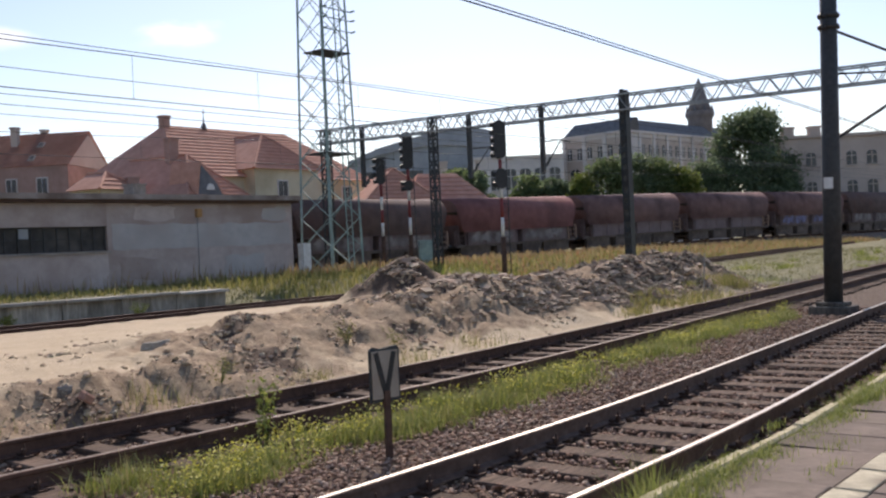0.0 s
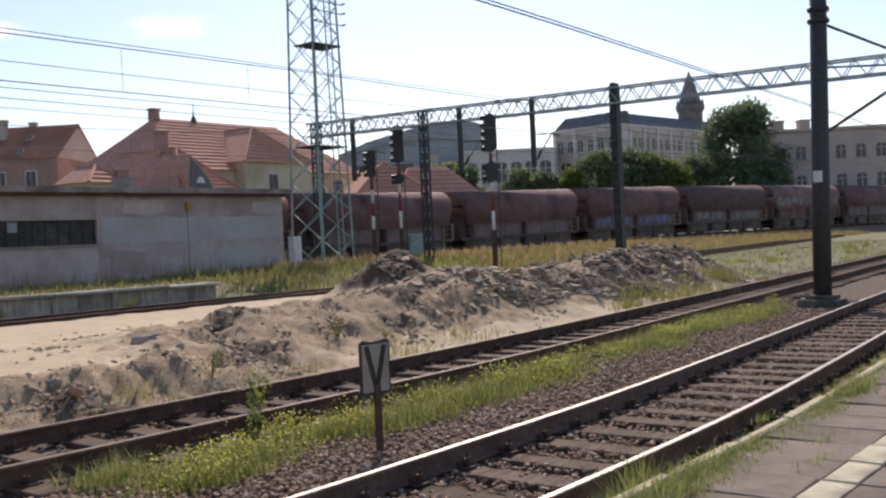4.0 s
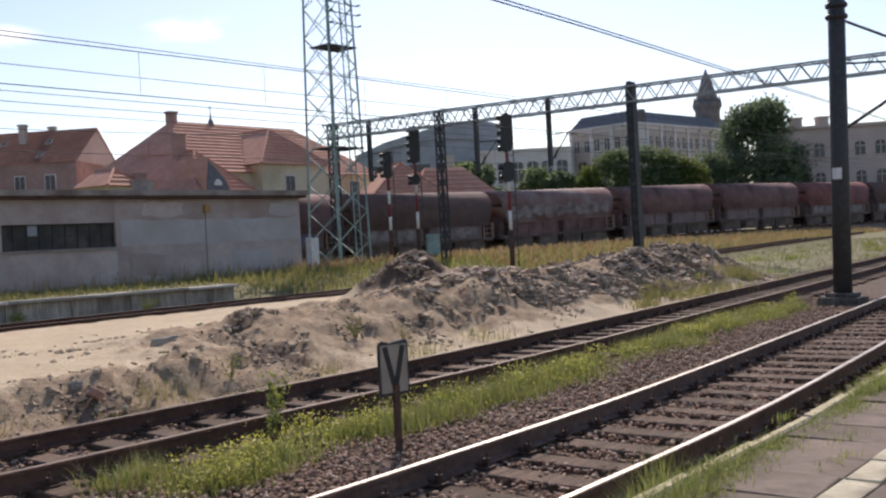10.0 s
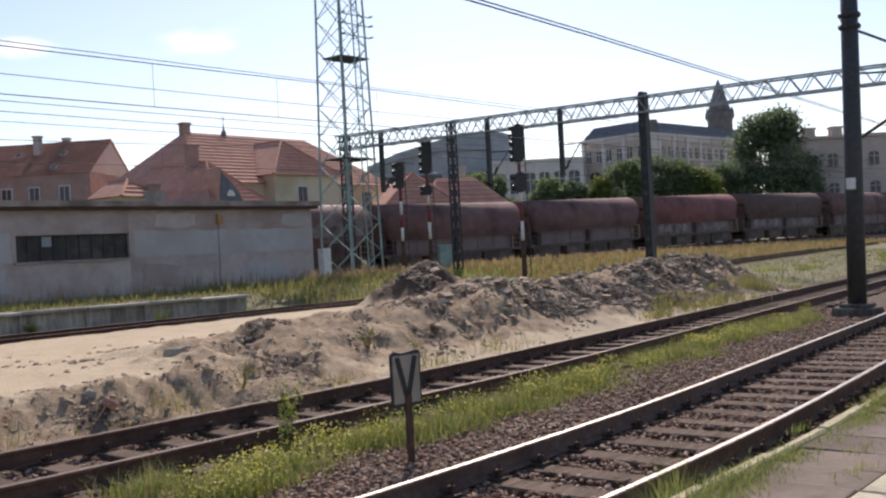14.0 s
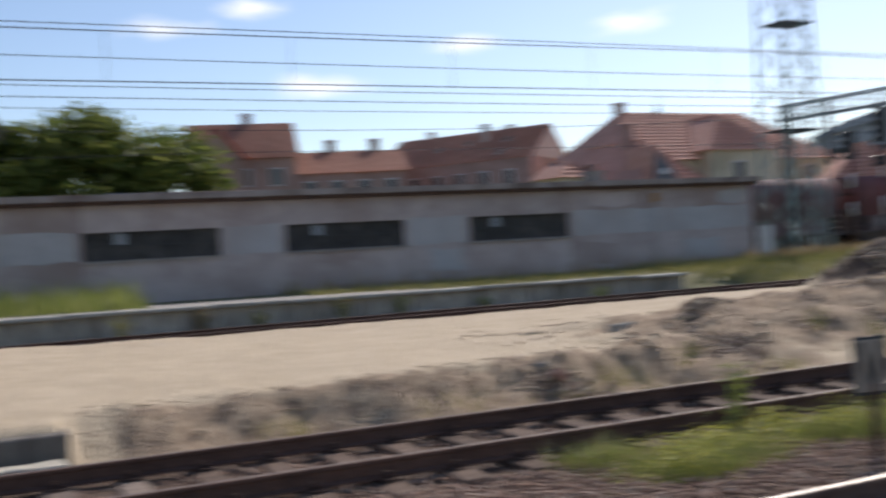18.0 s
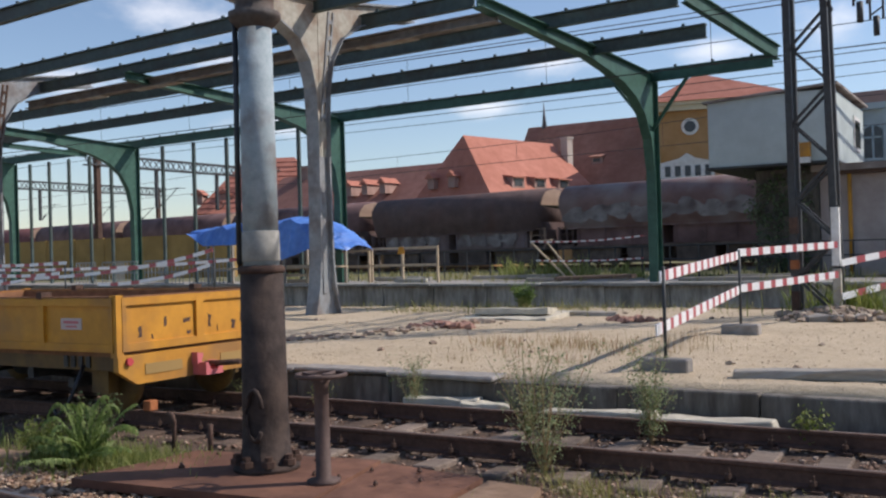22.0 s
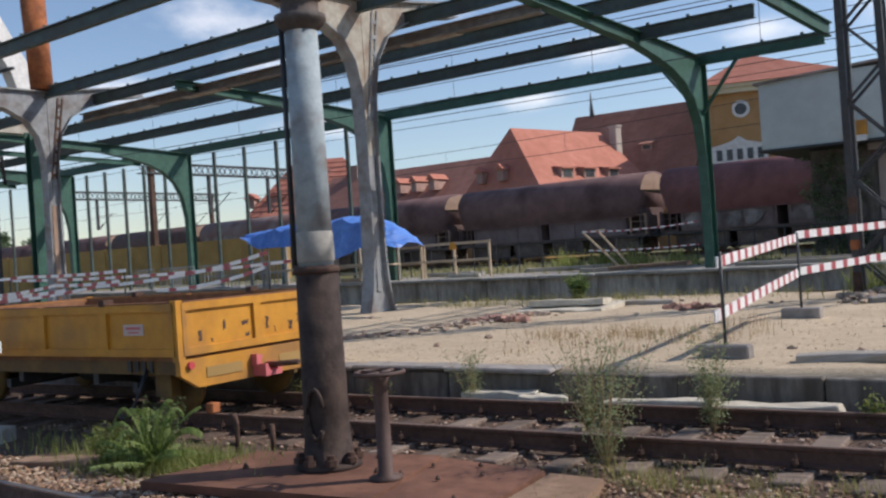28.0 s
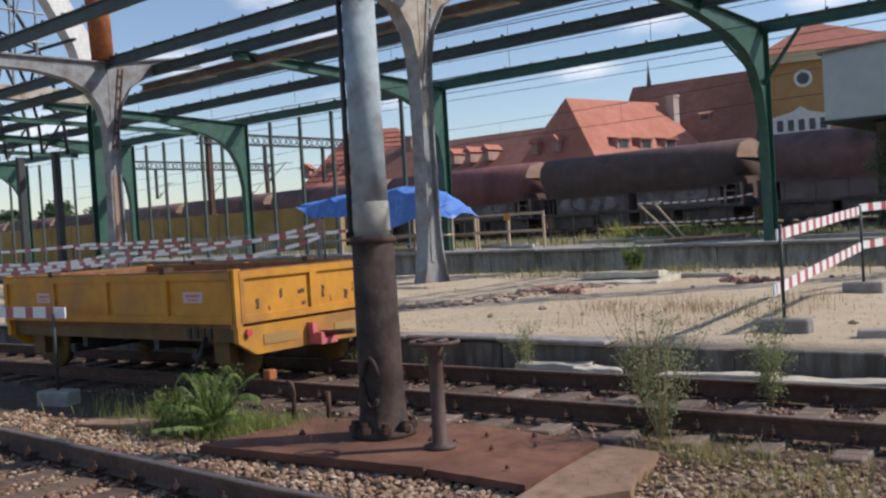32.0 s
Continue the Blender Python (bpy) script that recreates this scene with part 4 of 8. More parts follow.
# ---- steelwork of the yard, seen to the right ----


def truss_beam(bm, p, q, depth, width, panels, chord=0.09, web=0.05):
    """A four-chord lattice beam from p to q with zigzag webs on both sides."""
    p, q = Vector(p), Vector(q)
    d = (q - p).normalized()
    s = d.cross(Vector((0, 0, 1))).normalized() * (width / 2)
    up = Vector((0, 0, depth))
    for o in (s, -s):
        bar(bm, p + o, q + o, chord)
        bar(bm, p + o + up, q + o + up, chord)
        for i in range(panels):
            a, b, c = p.lerp(q, i / panels), p.lerp(q, (i + 0.5) / panels), p.lerp(q, (i + 1) / panels)
            bar(bm, a + o + up, b + o, web)
            bar(bm, b + o, c + o + up, web)
    for i in range(0, panels + 1, 2):
        a = p.lerp(q, i / panels)
        bar(bm, a + s + up, a - s + up, web)
        bar(bm, a + s, a - s, web)


def lattice_column(bm, x, y, z0, z1, w0, w1, panels, leg=0.09, web=0.05, x_brace=True):
    """Four legs with crossed bracing, tapering upwards."""
    def corner(k, t):
        w = w0 + (w1 - w0) * t
        sx, sy = ((-1, -1), (1, -1), (1, 1), (-1, 1))[k]
        return Vector((x + sx * w / 2, y + sy * w / 2, z0 + (z1 - z0) * t))
    for k in range(4):
        bar(bm, corner(k, 0), corner(k, 1), leg)
        for i in range(panels):
            a, b = i / panels, (i + 1) / panels
            k2 = (k + 1) % 4
            bar(bm, corner(k, a), corner(k2, b), web)
            if x_brace:
                bar(bm, corner(k2, a), corner(k, b), web)
            if x_brace is True:
                bar(bm, corner(k, b), corner(k2, b), web)


def cantilever(bm, x, y, z, sx, reach):
    """A registration arm: slanting tube, level tube and insulators."""
    rod(bm, (x, y, z), (x + sx * reach, y, z + 1.5), 0.035, None, 6)
    rod(bm, (x, y, z + 1.35), (x + sx * reach * 1.05, y, z + 1.55), 0.03, None, 6)
    rod(bm, (x + sx * reach, y, z + 1.5), (x + sx * (reach + 0.9), y, z + 1.45), 0.025, None, 6)
    for k in range(4):
        rod(bm, (x + sx * (0.25 + 0.09 * k), y, z + 0.2 + 0.11 * k), (x + sx * (0.28 + 0.09 * k), y, z + 0.235 + 0.11 * k), 0.08, None, 8)


gan = thing("catenary_gantry", (0, 0, 0), "long lattice steel catenary gantry on dark columns", "gantry", "catenary gantries")
bm = B()
truss_beam(bm, (45.76, 2.0, 7.75), (38.35, 41.0, 7.75), 0.75, 0.7, 40, 0.08, 0.045)
part("lattice_beam", bm, GREY_STEEL, gan, "grey lattice beam")


def beam_x(y):
    return 37.5 + 0.19 * (45.5 - y)


for y, z1 in ((23.25, 8.6), (6.0, 8.6)):
    bm = B()
    bx_ = beam_x(y) - 0.2
    for s in (-0.14, 0.14):
        bbox(bm, bx_, bx_ + 0.4, y + s - 0.05, y + s + 0.05, -0.3, z1)
    for k in range(16):
        z = 0.2 + k * 0.55
        bbox(bm, bx_, bx_ + 0.02, y - 0.14, y + 0.14, z, z + 0.3)
        bbox(bm, bx_ + 0.38, bx_ + 0.4, y - 0.14, y + 0.14, z, z + 0.3)
    part("column", bm, DARK, gan)
bm = B()
lattice_column(bm, beam_x(33.7), 33.7, 0.2, 8.5, 0.36, 0.34, 12, 0.08, 0.04)
part("twin_column", bm, DARK, gan)
bm = B()
lattice_column(bm, beam_x(40.6), 40.6, 0.2, 8.5, 0.42, 0.4, 10, 0.09, 0.045)
part("far_column", bm, DARK, gan)
for y in (38.15, 31.55, 27.5):
    bm = B()
    bbox(bm, beam_x(y) - 0.1, beam_x(y) + 0.1, y - 0.1, y + 0.1, 5.1, 8.45)
    cantilever(bm, beam_x(y) + 0.1, y, 5.3, 1, 1.6)
    part("drop_post", bm, DARK, gan)

# lattice radio mast beside the warehouse
mast = thing("lattice_mast", (0, 0, 0), "tall pale green lattice mast with a ladder", "mast")
bm = B()
lattice_column(bm, 36.0, 37.9, 0.3, 22.0, 2.3, 1.5, 14, 0.11, 0.035, "x")
part("tower", bm, MAST_GREEN, mast)
bm = B()
for s in (-0.2, 0.2):
    bar(bm, (36.0 + s, 36.45, 0.3), (36.0 + s, 36.95, 22), 0.05)
for k in range(70):
    z = 0.5 + k * 0.3
    yy = 36.45 + 0.5 * (z - 0.3) / 21.7
    bar(bm, (35.8, yy, z), (36.2, yy, z), 0.022)
part("ladder", bm, MAST_GREEN, mast)
for z in (12.1, 6.75):
    bm = B()
    t = (z - 0.3) / 21.7
    w = 2.3 - 0.8 * t
    bbox(bm, 36.0 - w / 2 - 0.1, 36.0 + w / 2 + 0.1, 37.9 - w / 2 - 0.1, 37.9 + w / 2 - 0.5, z, z + 0.05)
    part("platform_grid", bm, DARK, mast, "small dark steel platform")
bm = B()
for z in (13.2, 13.8, 14.3):
    for a in (-1.0, 1.0):
        rod(bm, (36.0 + a, 36.7, z), (36.0 + a, 36.45, z), 0.05, None, 8)
    bar(bm, (34.9, 36.75, z), (37.1, 36.75, z), 0.05)
part("antenna_bracket", bm, MAST_GREEN, mast)


def signal(x, y, z, heads, sides=1):
    s = thing("light_signal", (x, y, z), "tall railway light signal on a red and white post", "signal", "light signals")
    top = heads[0][1]
    bm = B()
    rod(bm, (0, 0, -0.3), (0, 0, 1.9), 0.13, None, 10)
    part("post_base", bm, RUST, s, "dark red post foot")
    n, z0 = 6, 1.9
    seg = (top - 1.9) / n
    for k in range(n):
        bm = B()
        rod(bm, (0, 0, z0 + k * seg), (0, 0, z0 + (k + 1) * seg), 0.085, None, 10)
        part("post_band", bm, WHITE if k % 2 == 0 else SIG_RED, s)
    for a, b, r in heads:
        bm = B()
        prism(bm, [(r * math.cos(t), (a + b) / 2 + ((b - a) / 2 - r) * (1 if math.sin(t) > 0 else -1) + r * math.sin(t)) for t in np.linspace(0.05, 2 * math.pi + 0.05, 20, endpoint=False)], -0.16, 0.16, "y")
        h = part("signal_head", bm, BLACK, s, "black oblong signal head", pose(0, 0, 0, 0, 0, -40))
        k = max(2, int((b - a) / 0.36))
        for i in range(k):
            bm = B()
            zz = a + (i + 0.5) * (b - a) / k
            rod(bm, (-0.12, 0, zz), (-0.42, 0, zz - 0.03), 0.12, 0.13, 10, False)
            part("lamp_hood", bm, BLACK, h)
    bm = B()
    for sx in (-0.2, 0.2):
        bar(bm, (0.25, sx, 0), (0.25, sx, top), 0.035)
    for k in range(int(top / 0.4)):
        bar(bm, (0.25, -0.2, 0.3 + k * 0.4), (0.25, 0.2, 0.3 + k * 0.4), 0.025)
    part("ladder", bm, DARK, s)
    return s


signal(37.8, 27.9, 0.05, [(5.65, 7.5, 0.27), (4.2, 5.2, 0.27)])
signal(41.3, 37.0, 0.45, [(5.6, 7.75, 0.27), (4.4, 5.0, 0.25)])
signal(40.4, 38.3, 0.45, [(4.85, 6.4, 0.25)])
bm = B()
bbox(bm, -0.4, 0.4, -0.3, 0.3, -0.1, 1.5)
bmesh.ops.bevel(bm, geom=list(bm.edges), offset=0.02, segments=1, affect="EDGES")
solo("relay_cabinet", bm, MAST_GREEN, "green metal relay cabinet beside the signals", "cabinet", at=pose(41.3, 35.9, 0.5, 0, 0, -40))

# pole beside the second track
pol = thing("catenary_pole", (22.23, 7.42, 0, 1.3, 0.4, 0), "dark steel catenary pole on a concrete foot", "pole")
bm = B()
lathe(bm, [(0.20, 0.0), (0.19, 3), (0.165, 11.0)], 14)
part("shaft", bm, DARK, pol)
bm = B()
bbox(bm, -0.42, 0.42, -0.42, 0.42, -0.5, -0.04)
bbox(bm, -0.3, 0.3, -0.3, 0.3, -0.04, 0.05)
bmesh.ops.bevel(bm, geom=list(bm.edges), offset=0.02, segments=1, affect="EDGES")
part("foot", bm, CONC_DARK, pol, "dark stained concrete foot")
for z in (6.35, 6.1):
    bm = B()
    lathe(bm, [(0.2, z - 0.04), (0.24, z), (0.24, z + 0.04), (0.2, z + 0.08)], 12)
    bar(bm, (-0.38, 0, z), (0.38, 0, z), 0.07)
    part("clamp", bm, DARK, pol)
bm = B()
rod(bm, (0.1, 0, 6.1), (2.2, -1.0, 5.6), 0.03, None, 6)
rod(bm, (0.1, 0, 3.6), (1.9, -2.2, 5.4), 0.04, None, 6)
rod(bm, (0.1, 0, 5.1), (2.4, -2.4, 5.2), 0.025, None, 6)
part("bracket_arm", bm, DARK, pol)
bm = B()
bbox(bm, -0.21, -0.19, -0.1, 0.1, 2.55, 2.8)
part("number_plate", bm, WHITE, pol, "small pale plate")

# V marker board between the tracks
vs = thing("marker_board", (6.68, 6.36, -0.22, 0, 0, -12), "faded cream marker board with a black V on a post", "railway sign")
bm = B()
bbox(bm, -0.03, 0.03, -0.02, 0.02, -0.15, 0.62)
part("post", bm, RUST, vs)
bm = B()
pts = [(-0.168, 0.52), (-0.164, 1.00), (-0.124, 1.03), (-0.045, 1.01), (0.045, 1.02), (0.133, 1.03), (0.168, 1.01), (0.168, 0.53), (0.106, 0.515)]
prism(bm, pts, 0.02, 0.035, "y")
vb = part("board", bm, DARK, vs)
bm = B()
bbox(bm, -0.145, 0.145, 0.008, 0.019, 0.55, 0.99)
part("board_face", bm, SIGN_FACE, vb, "faded cream board face")
bm = B()
for s in (-1, 1):
    bar(bm, (s * 0.10, 0.004, 0.975), (0.0, 0.004, 0.57), 0.006, 0.05)
part("letter_v", bm, BLACK, vb, "black letter V")

# leaning thin post in the dry grass
bm = B()
rod(bm, (0, 0, 0), (0.28, 0.05, 1.25), 0.02, None, 6)
solo("leaning_stake", bm, WOOD_GREY, "thin grey stake leaning beside the siding", "stake", at=pose(24.6, 11.6, -0.1))


# ---- overhead wires ----
def wire(name, pts, r, label, group="overhead wires"):
    bm = B()
    tube(bm, pts, r, 5)
    return solo(name, bm, DARK, label, "wire", group)


def contact(line, z_c, z_m, x0, x1, span, drops, sag):
    """A messenger wire that sags between supports, the contact wire and its droppers."""
    def zm(x):
        u = ((x - x0) % span) / span
        return z_m - sag * 4 * u * (1 - u)
    xs = np.arange(x0, x1 + 0.1, span / 8)
    w = thing("catenary_wire", (0, 0, 0), "thin dark overhead contact wire with messenger and droppers", "wire", "overhead wires")
    for nm, f in (("messenger_wire", zm), ("contact_wire", lambda x: z_c)):
        bm = B()
        tube(bm, [(a, float(line(a)), f(a)) for a in xs], 0.016, 5)
        part(nm, bm, DARK, w)
    bm = B()
    for x in np.arange(x0 + 3, x1, drops):
        rod(bm, (x, float(line(x)), z_c), (x, float(line(x)), zm(x)), 0.008, None, 4, False)
    ob = part("droppers", bm, DARK, w)
    tagged(ob, kind="stuff")


contact(c3, 6.33, 7.64, -60.5, 95, 42.0, 4.6, 0.08)
wire("messenger_wire", [(x, float(c3(x)) - 0.1, 7.68) for x in np.arange(-60, 95, 8.0)], 0.012, "second thin messenger wire over the sunken track")
contact(c4, 6.9, 8.3, -100, 130, 46.0, 9, 0.4)
for yy, zz in ((31.0, 8.2), (31.2, 7.02), (40.0, 8.1), (31.4, 7.4)):
    pts = [(x, yy, zz - 0.1 * math.sin(math.pi * ((x + 100) % 50) / 50)) for x in np.arange(-100, 131, 6.25)]
    wire("feeder_wire", pts, 0.014, "thin dark feeder wire strung over the yard")
wire("feeder_wire", [(x, float(c2(x)) + 0.6, 5.55 + 0.004 * (x - 10)) for x in np.arange(-4, 90, 5.0)], 0.014, "thin dark wire over the siding")
wire("feeder_wire", [(x, float(c2(x)) + 0.6, 5.61 + 0.004 * (x - 10)) for x in np.arange(-4, 90, 5.0)], 0.012, "thin dark wire over the siding")


# ---- far houses ----
def gable_house(name, at, lx, ly, eave, ridge, wall, roof, label, hip=0.0, chim=(), wins=(), group="", over=0.35, tiles=0.0, gable=None, lights=(), dormers=(), stack=None):
    """A house with its ridge along its own x; its front looks to its own -y."""
    h = thing(name, at, label, "house", group)
    bm = B()
    bbox(bm, -lx / 2, lx / 2, -ly / 2, ly / 2, -1.5, eave)
    part("wall", bm, wall, h)
    bm = B()
    a, b, hx = lx / 2 + over, ly / 2 + over, lx / 2 + over - hip
    e = [bm.verts.new(p) for p in ((-a, -b, eave), (a, -b, eave), (a, b, eave), (-a, b, eave))]
    r = [bm.verts.new(p) for p in ((-hx, 0, ridge), (hx, 0, ridge))]
    for f in ((e[0], e[1], r[1], r[0]), (e[2], e[3], r[0], r[1]), (e[1], e[2], r[1]), (e[3], e[0], r[0]))[:2 if hip < 0.1 else 4]:
        bm.faces.new(f)
    if hip < 0.1:
        bmesh.ops.solidify(bm, geom=list(bm.faces), thickness=0.1)
    else:
        bm.faces.new((e[3], e[2], e[1], e[0]))
    ob = part("roof", bm, roof, h)
    if tiles:
        bm = B()
        n = int((ridge - eave) / tiles)
        for i in range(1, n):
            t = i / n
            yy, zz, xx = -b * (1 - t), eave + (ridge - eave) * t, a - hip * t
            bbox(bm, -xx, xx, yy - 0.07, yy + 0.05, zz - 0.02, zz + 0.045)
        tagged(part("tile_courses", bm, roof, ob, "raised courses of clay tiles"), kind="stuff")
    if hip < 0.1:
        for s in (-1, 1):
            bm = B()
            prism(bm, [(-ly / 2, eave + 0.02), (ly / 2, eave + 0.02), (0, ridge - 0.25)], s * lx / 2 - 0.1, s * lx / 2 + 0.04)
            part("gable_wall", bm, gable or wall, h)
    for x, t in lights:
        bm = B()
        yy, zz = -b * (1 - t), eave + (ridge - eave) * t
        bbox(bm, -0.26, 0.26, -0.37, 0.37, 0.0, 0.09)
        sl = math.degrees(math.atan2(ridge - eave, b))
        rl = part("roof_light", bm, BROWN_WALL, ob, "small brown framed roof window", pose(x, yy, zz, sl, 0, 0))
        bm = B()
        bbox(bm, -0.2, 0.2, -0.3, 0.3, 0.09, 0.10)
        part("pane", bm, GLASS_DULL, rl)
    for x, t, w, dh in dormers:
        yy, zz = -b * (1 - t), eave + (ridge - eave) * t
        bm = B()
        prism(bm, [(yy, zz - 0.1), (yy, zz + dh), (yy + b * dh / (ridge - eave) + 0.2, zz + dh), (yy + 0.2, zz - 0.1)], x - w / 2, x + w / 2)
        dm = part("dormer", bm, BRICK_WALL, ob)
        bm = B()
        prism(bm, [(yy - 0.2, zz + dh - 0.05), (yy - 0.2, zz + dh + 0.04), (yy + b * (dh + 0.25) / (ridge - eave), zz + dh + 0.22), (yy + b * (dh + 0.25) / (ridge - eave), zz + dh + 0.14)], x - w / 2 - 0.12, x + w / 2 + 0.12)
        part("dormer_roof", bm, roof, dm)
        bm = B()
        bbox(bm, x - w * 0.32, x + w * 0.32, yy - 0.03, yy - 0.003, zz + 0.15, zz + dh - 0.12)
        part("pane", bm, GLASS_DARK, dm)
    for x, y, z0, z1, w in chim:
        bm = B()
        bbox(bm, x - w / 2, x + w / 2, y - w / 2, y + w / 2, z0, z1)
        bbox(bm, x - w / 2 - 0.08, x + w / 2 + 0.08, y - w / 2 - 0.08, y + w / 2 + 0.08, z1, z1 + 0.15)
        part("chimney", bm, stack or BRICK_WALL, h)
    for x, z, w, hh in wins:
        bm = B()
        bbox(bm, x - w / 2 - 0.1, x + w / 2 + 0.1, -ly / 2 - 0.06, -ly / 2 - 0.003, z - hh / 2 - 0.1, z + hh / 2 + 0.1)
        fr = part("window", bm, STONE_WALL, h)
        bm = B()
        bbox(bm, x - w / 2, x - 0.04, -ly / 2 - 0.1, -ly / 2 - 0.063, z - hh / 2, z + hh / 2)
        bbox(bm, x + 0.04, x + w / 2, -ly / 2 - 0.1, -ly / 2 - 0.063, z - hh / 2, z + hh / 2)
        part("pane", bm, GLASS_DARK, fr)
    return h


# terraces with gable ends, beyond the warehouse
G = "houses behind the yard"
gable_house("terraced_house", (40.2, 83.4, 0, 0, 0, -54), 16, 8.5, 9.7, 12.9, BRICK_WALL, TILE_ROOF, "brick terraced house with red tiled gable roof", 0.0,
            [(2.2, -1.4, 11.2, 13.2, 0.55), (4.0, 0.2, 12.3, 13.1, 0.5), (-4.5, 0, 12.3, 13.3, 0.5)],
            [(x, 8.0, 0.8, 1.3) for x in (-6.4, -4.0, -1.6, 0.8, 3.2, 5.8)], G, over=0.12, gable=BROWN_WALL, lights=[(-2.5, 0.5), (0.6, 0.62), (4.6, 0.62), (4.6, 0.22)], stack=BROWN_WALL)
gable_house("terraced_house", (26.2, 83.6, 0, 0, 0, -12), 12, 9, 9.0, 11.3, BRICK_WALL, TILE_ROOF, "low brick terraced house with red tiled roof", 0.0,
            [(0, 0.4, 10.8, 12.2, 0.8), (4, 0.4, 10.8, 12.2, 0.8)], [(x, 7.6, 0.9, 1.3) for x in (-4.6, -2.3, 0.0, 2.3, 4.6)], G)
gable_house("gabled_house", (18.3, 84.3, 0, 0, 0, -10), 8.5, 9, 10.4, 13.9, BRICK_WALL, TILE_ROOF, "brick house with steep red gables", 0.0,
            [(0.6, 0.2, 13.2, 14.6, 0.8)], [(x, 8.8, 0.9, 1.3) for x in (-2.6, 0.0, 2.6)], G)
gable_house("gabled_porch", (15.6, 81.5, 0, 0, 0, 80), 6, 4.2, 10.2, 12.8, BRICK_WALL, TILE_LIT, "small cross gable with red tiles", 0.0, (), (), G)
def hip_wing(name, at, w, depth, eave, ridge, hip, wall, roof, label, wins=(), group="", course=0.3):
    """A wing that juts out to its own -y under a roof hipped at that end."""
    h = thing(name, at, label, "house", group)
    bm = B()
    bbox(bm, -w / 2, w / 2, -depth / 2, depth / 2, -1.5, eave)
    part("wall", bm, wall, h)
    a, y0, y1 = w / 2 + 0.4, -depth / 2 - 0.4, depth / 2
    bm = B()
    v = [bm.verts.new(p) for p in ((-a, y0, eave), (a, y0, eave), (a, y1, eave), (-a, y1, eave), (0, y0 + hip, ridge), (0, y1, ridge))]
    for f in ((0, 1, 4), (1, 2, 5, 4), (2, 3, 5), (3, 0, 4, 5), (3, 2, 1, 0)):
        bm.faces.new([v[k] for k in f])
    ob = part("roof", bm, roof, h)
    bm = B()
    n = int((ridge - eave) / course)
    for k in range(1, n):
        t = k / n
        zz, xx, yy = eave + (ridge - eave) * t, a * (1 - t), y0 + hip * t
        bbox(bm, -xx, xx, yy - 0.07, yy + 0.05, zz - 0.02, zz + 0.045)
    tagged(part("tile_courses", bm, roof, ob, "raised courses of clay tiles"), kind="stuff")
    bm = B()
    for s in (-1, 1):
        rod(bm, (s * a, y0, eave), (0, y0 + hip, ridge), 0.12, None, 6)
    rod(bm, (0, y0 + hip, ridge), (0, y1, ridge), 0.12, None, 6)
    tagged(part("ridge_tiles", bm, roof, ob), kind="stuff")
    for x, z, ww, hh in wins:
        bm = B()
        bbox(bm, x - ww / 2 - 0.12, x + ww / 2 + 0.12, -depth / 2 - 0.06, -depth / 2 - 0.003, z - hh / 2 - 0.12, z + hh / 2 + 0.12)
        fr = part("window", bm, STONE_WALL, h)
        for s in (-1, 1):
            bm = B()
            bbox(bm, x + min(0.04 * s, s * ww / 2), x + max(0.04 * s, s * ww / 2), -depth / 2 - 0.1, -depth / 2 - 0.063, z - hh / 2, z + hh / 2)
            part("pane", bm, GLASS_DARK, fr)
    return h


gable_house("station_villa", (52.2, 67.2, 0, 0, 0, 1), 20.2, 13, 7.7, 12.35, YELLOW_WALL, TILE_ROOF, "cream villa with a large hipped red tile roof", 4.2,
            [(-6.35, 0.0, 11.8, 12.95, 0.65)], [(7.5, 6.2, 1.1, 1.8)], G, 0.5, 0.3)
hip_wing("villa_wing", (43.1, 61.7, 0, 0, 0, 12), 8.4, 9.5, 4.9, 9.25, 4.2, YELLOW_WALL, TILE_ROOF, "low villa wing under a broad hipped tile roof", (), G)
hip_wing("villa_wing", (51.85, 63.0, 0, 0, 0, 2), 6.9, 7.0, 8.3, 11.4, 3.3, YELLOW_WALL, TILE_ROOF, "cream villa wing with hipped tile roof and a dark window", [(-0.6, 6.5, 0.9, 1.7)], G)
hip_wing("villa_porch", (37.4, 62.4, 0, 0, 0, 12), 3.4, 3.0, 6.6, 7.9, 1.6, YELLOW_WALL, TILE_ROOF, "small cream porch with a tiled lean roof beside the villa", (), G)
hip_wing("gate_house", (59.5, 55.2, 0, 0, 0, -30), 6.4, 6.0, 5.0, 8.2, 2.8, YELLOW_WALL, TILE_ROOF, "small house with a hipped red tile roof", (), G)
gable_house("gate_house", (63.5, 53.6, 0, 0, 0, -30), 7.0, 6.0, 5.0, 7.8, YELLOW_WALL, TILE_ROOF, "small low house with a red tile roof beyond the signals", 2.2, (), (), G, 0.4, 0.36)
for k, (x, y, z, w, z1) in enumerate(((42.75, 61.8, 9.1, 0.75, 11.0), (39.0, 61.4, 6.6, 0.8, 8.0))):
    bm = B()
    bbox(bm, -w / 2, w / 2, -w / 2, w / 2, 0, z1 - z)
    bbox(bm, -w / 2 - 0.07, w / 2 + 0.07, -w / 2 - 0.07, w / 2 + 0.07, z1 - z, z1 - z + 0.14)
    solo("roof_chimney", bm, BRICK_WALL, "red brick chimney on the villa wing roof", "chimney", "chimneys", at=pose(x, y, z - 0.6, 0, 0, -6))
fin = thing("roof_finial", (49.6, 67.0, 12.2), "slim dark metal finial on the villa ridge", "finial")
bm = B()
lathe(bm, [(0.28, 0), (0.2, 0.35), (0.07, 0.6), (0.05, 1.0)], 8)
part("base", bm, SLATE, fin)
bm = B()
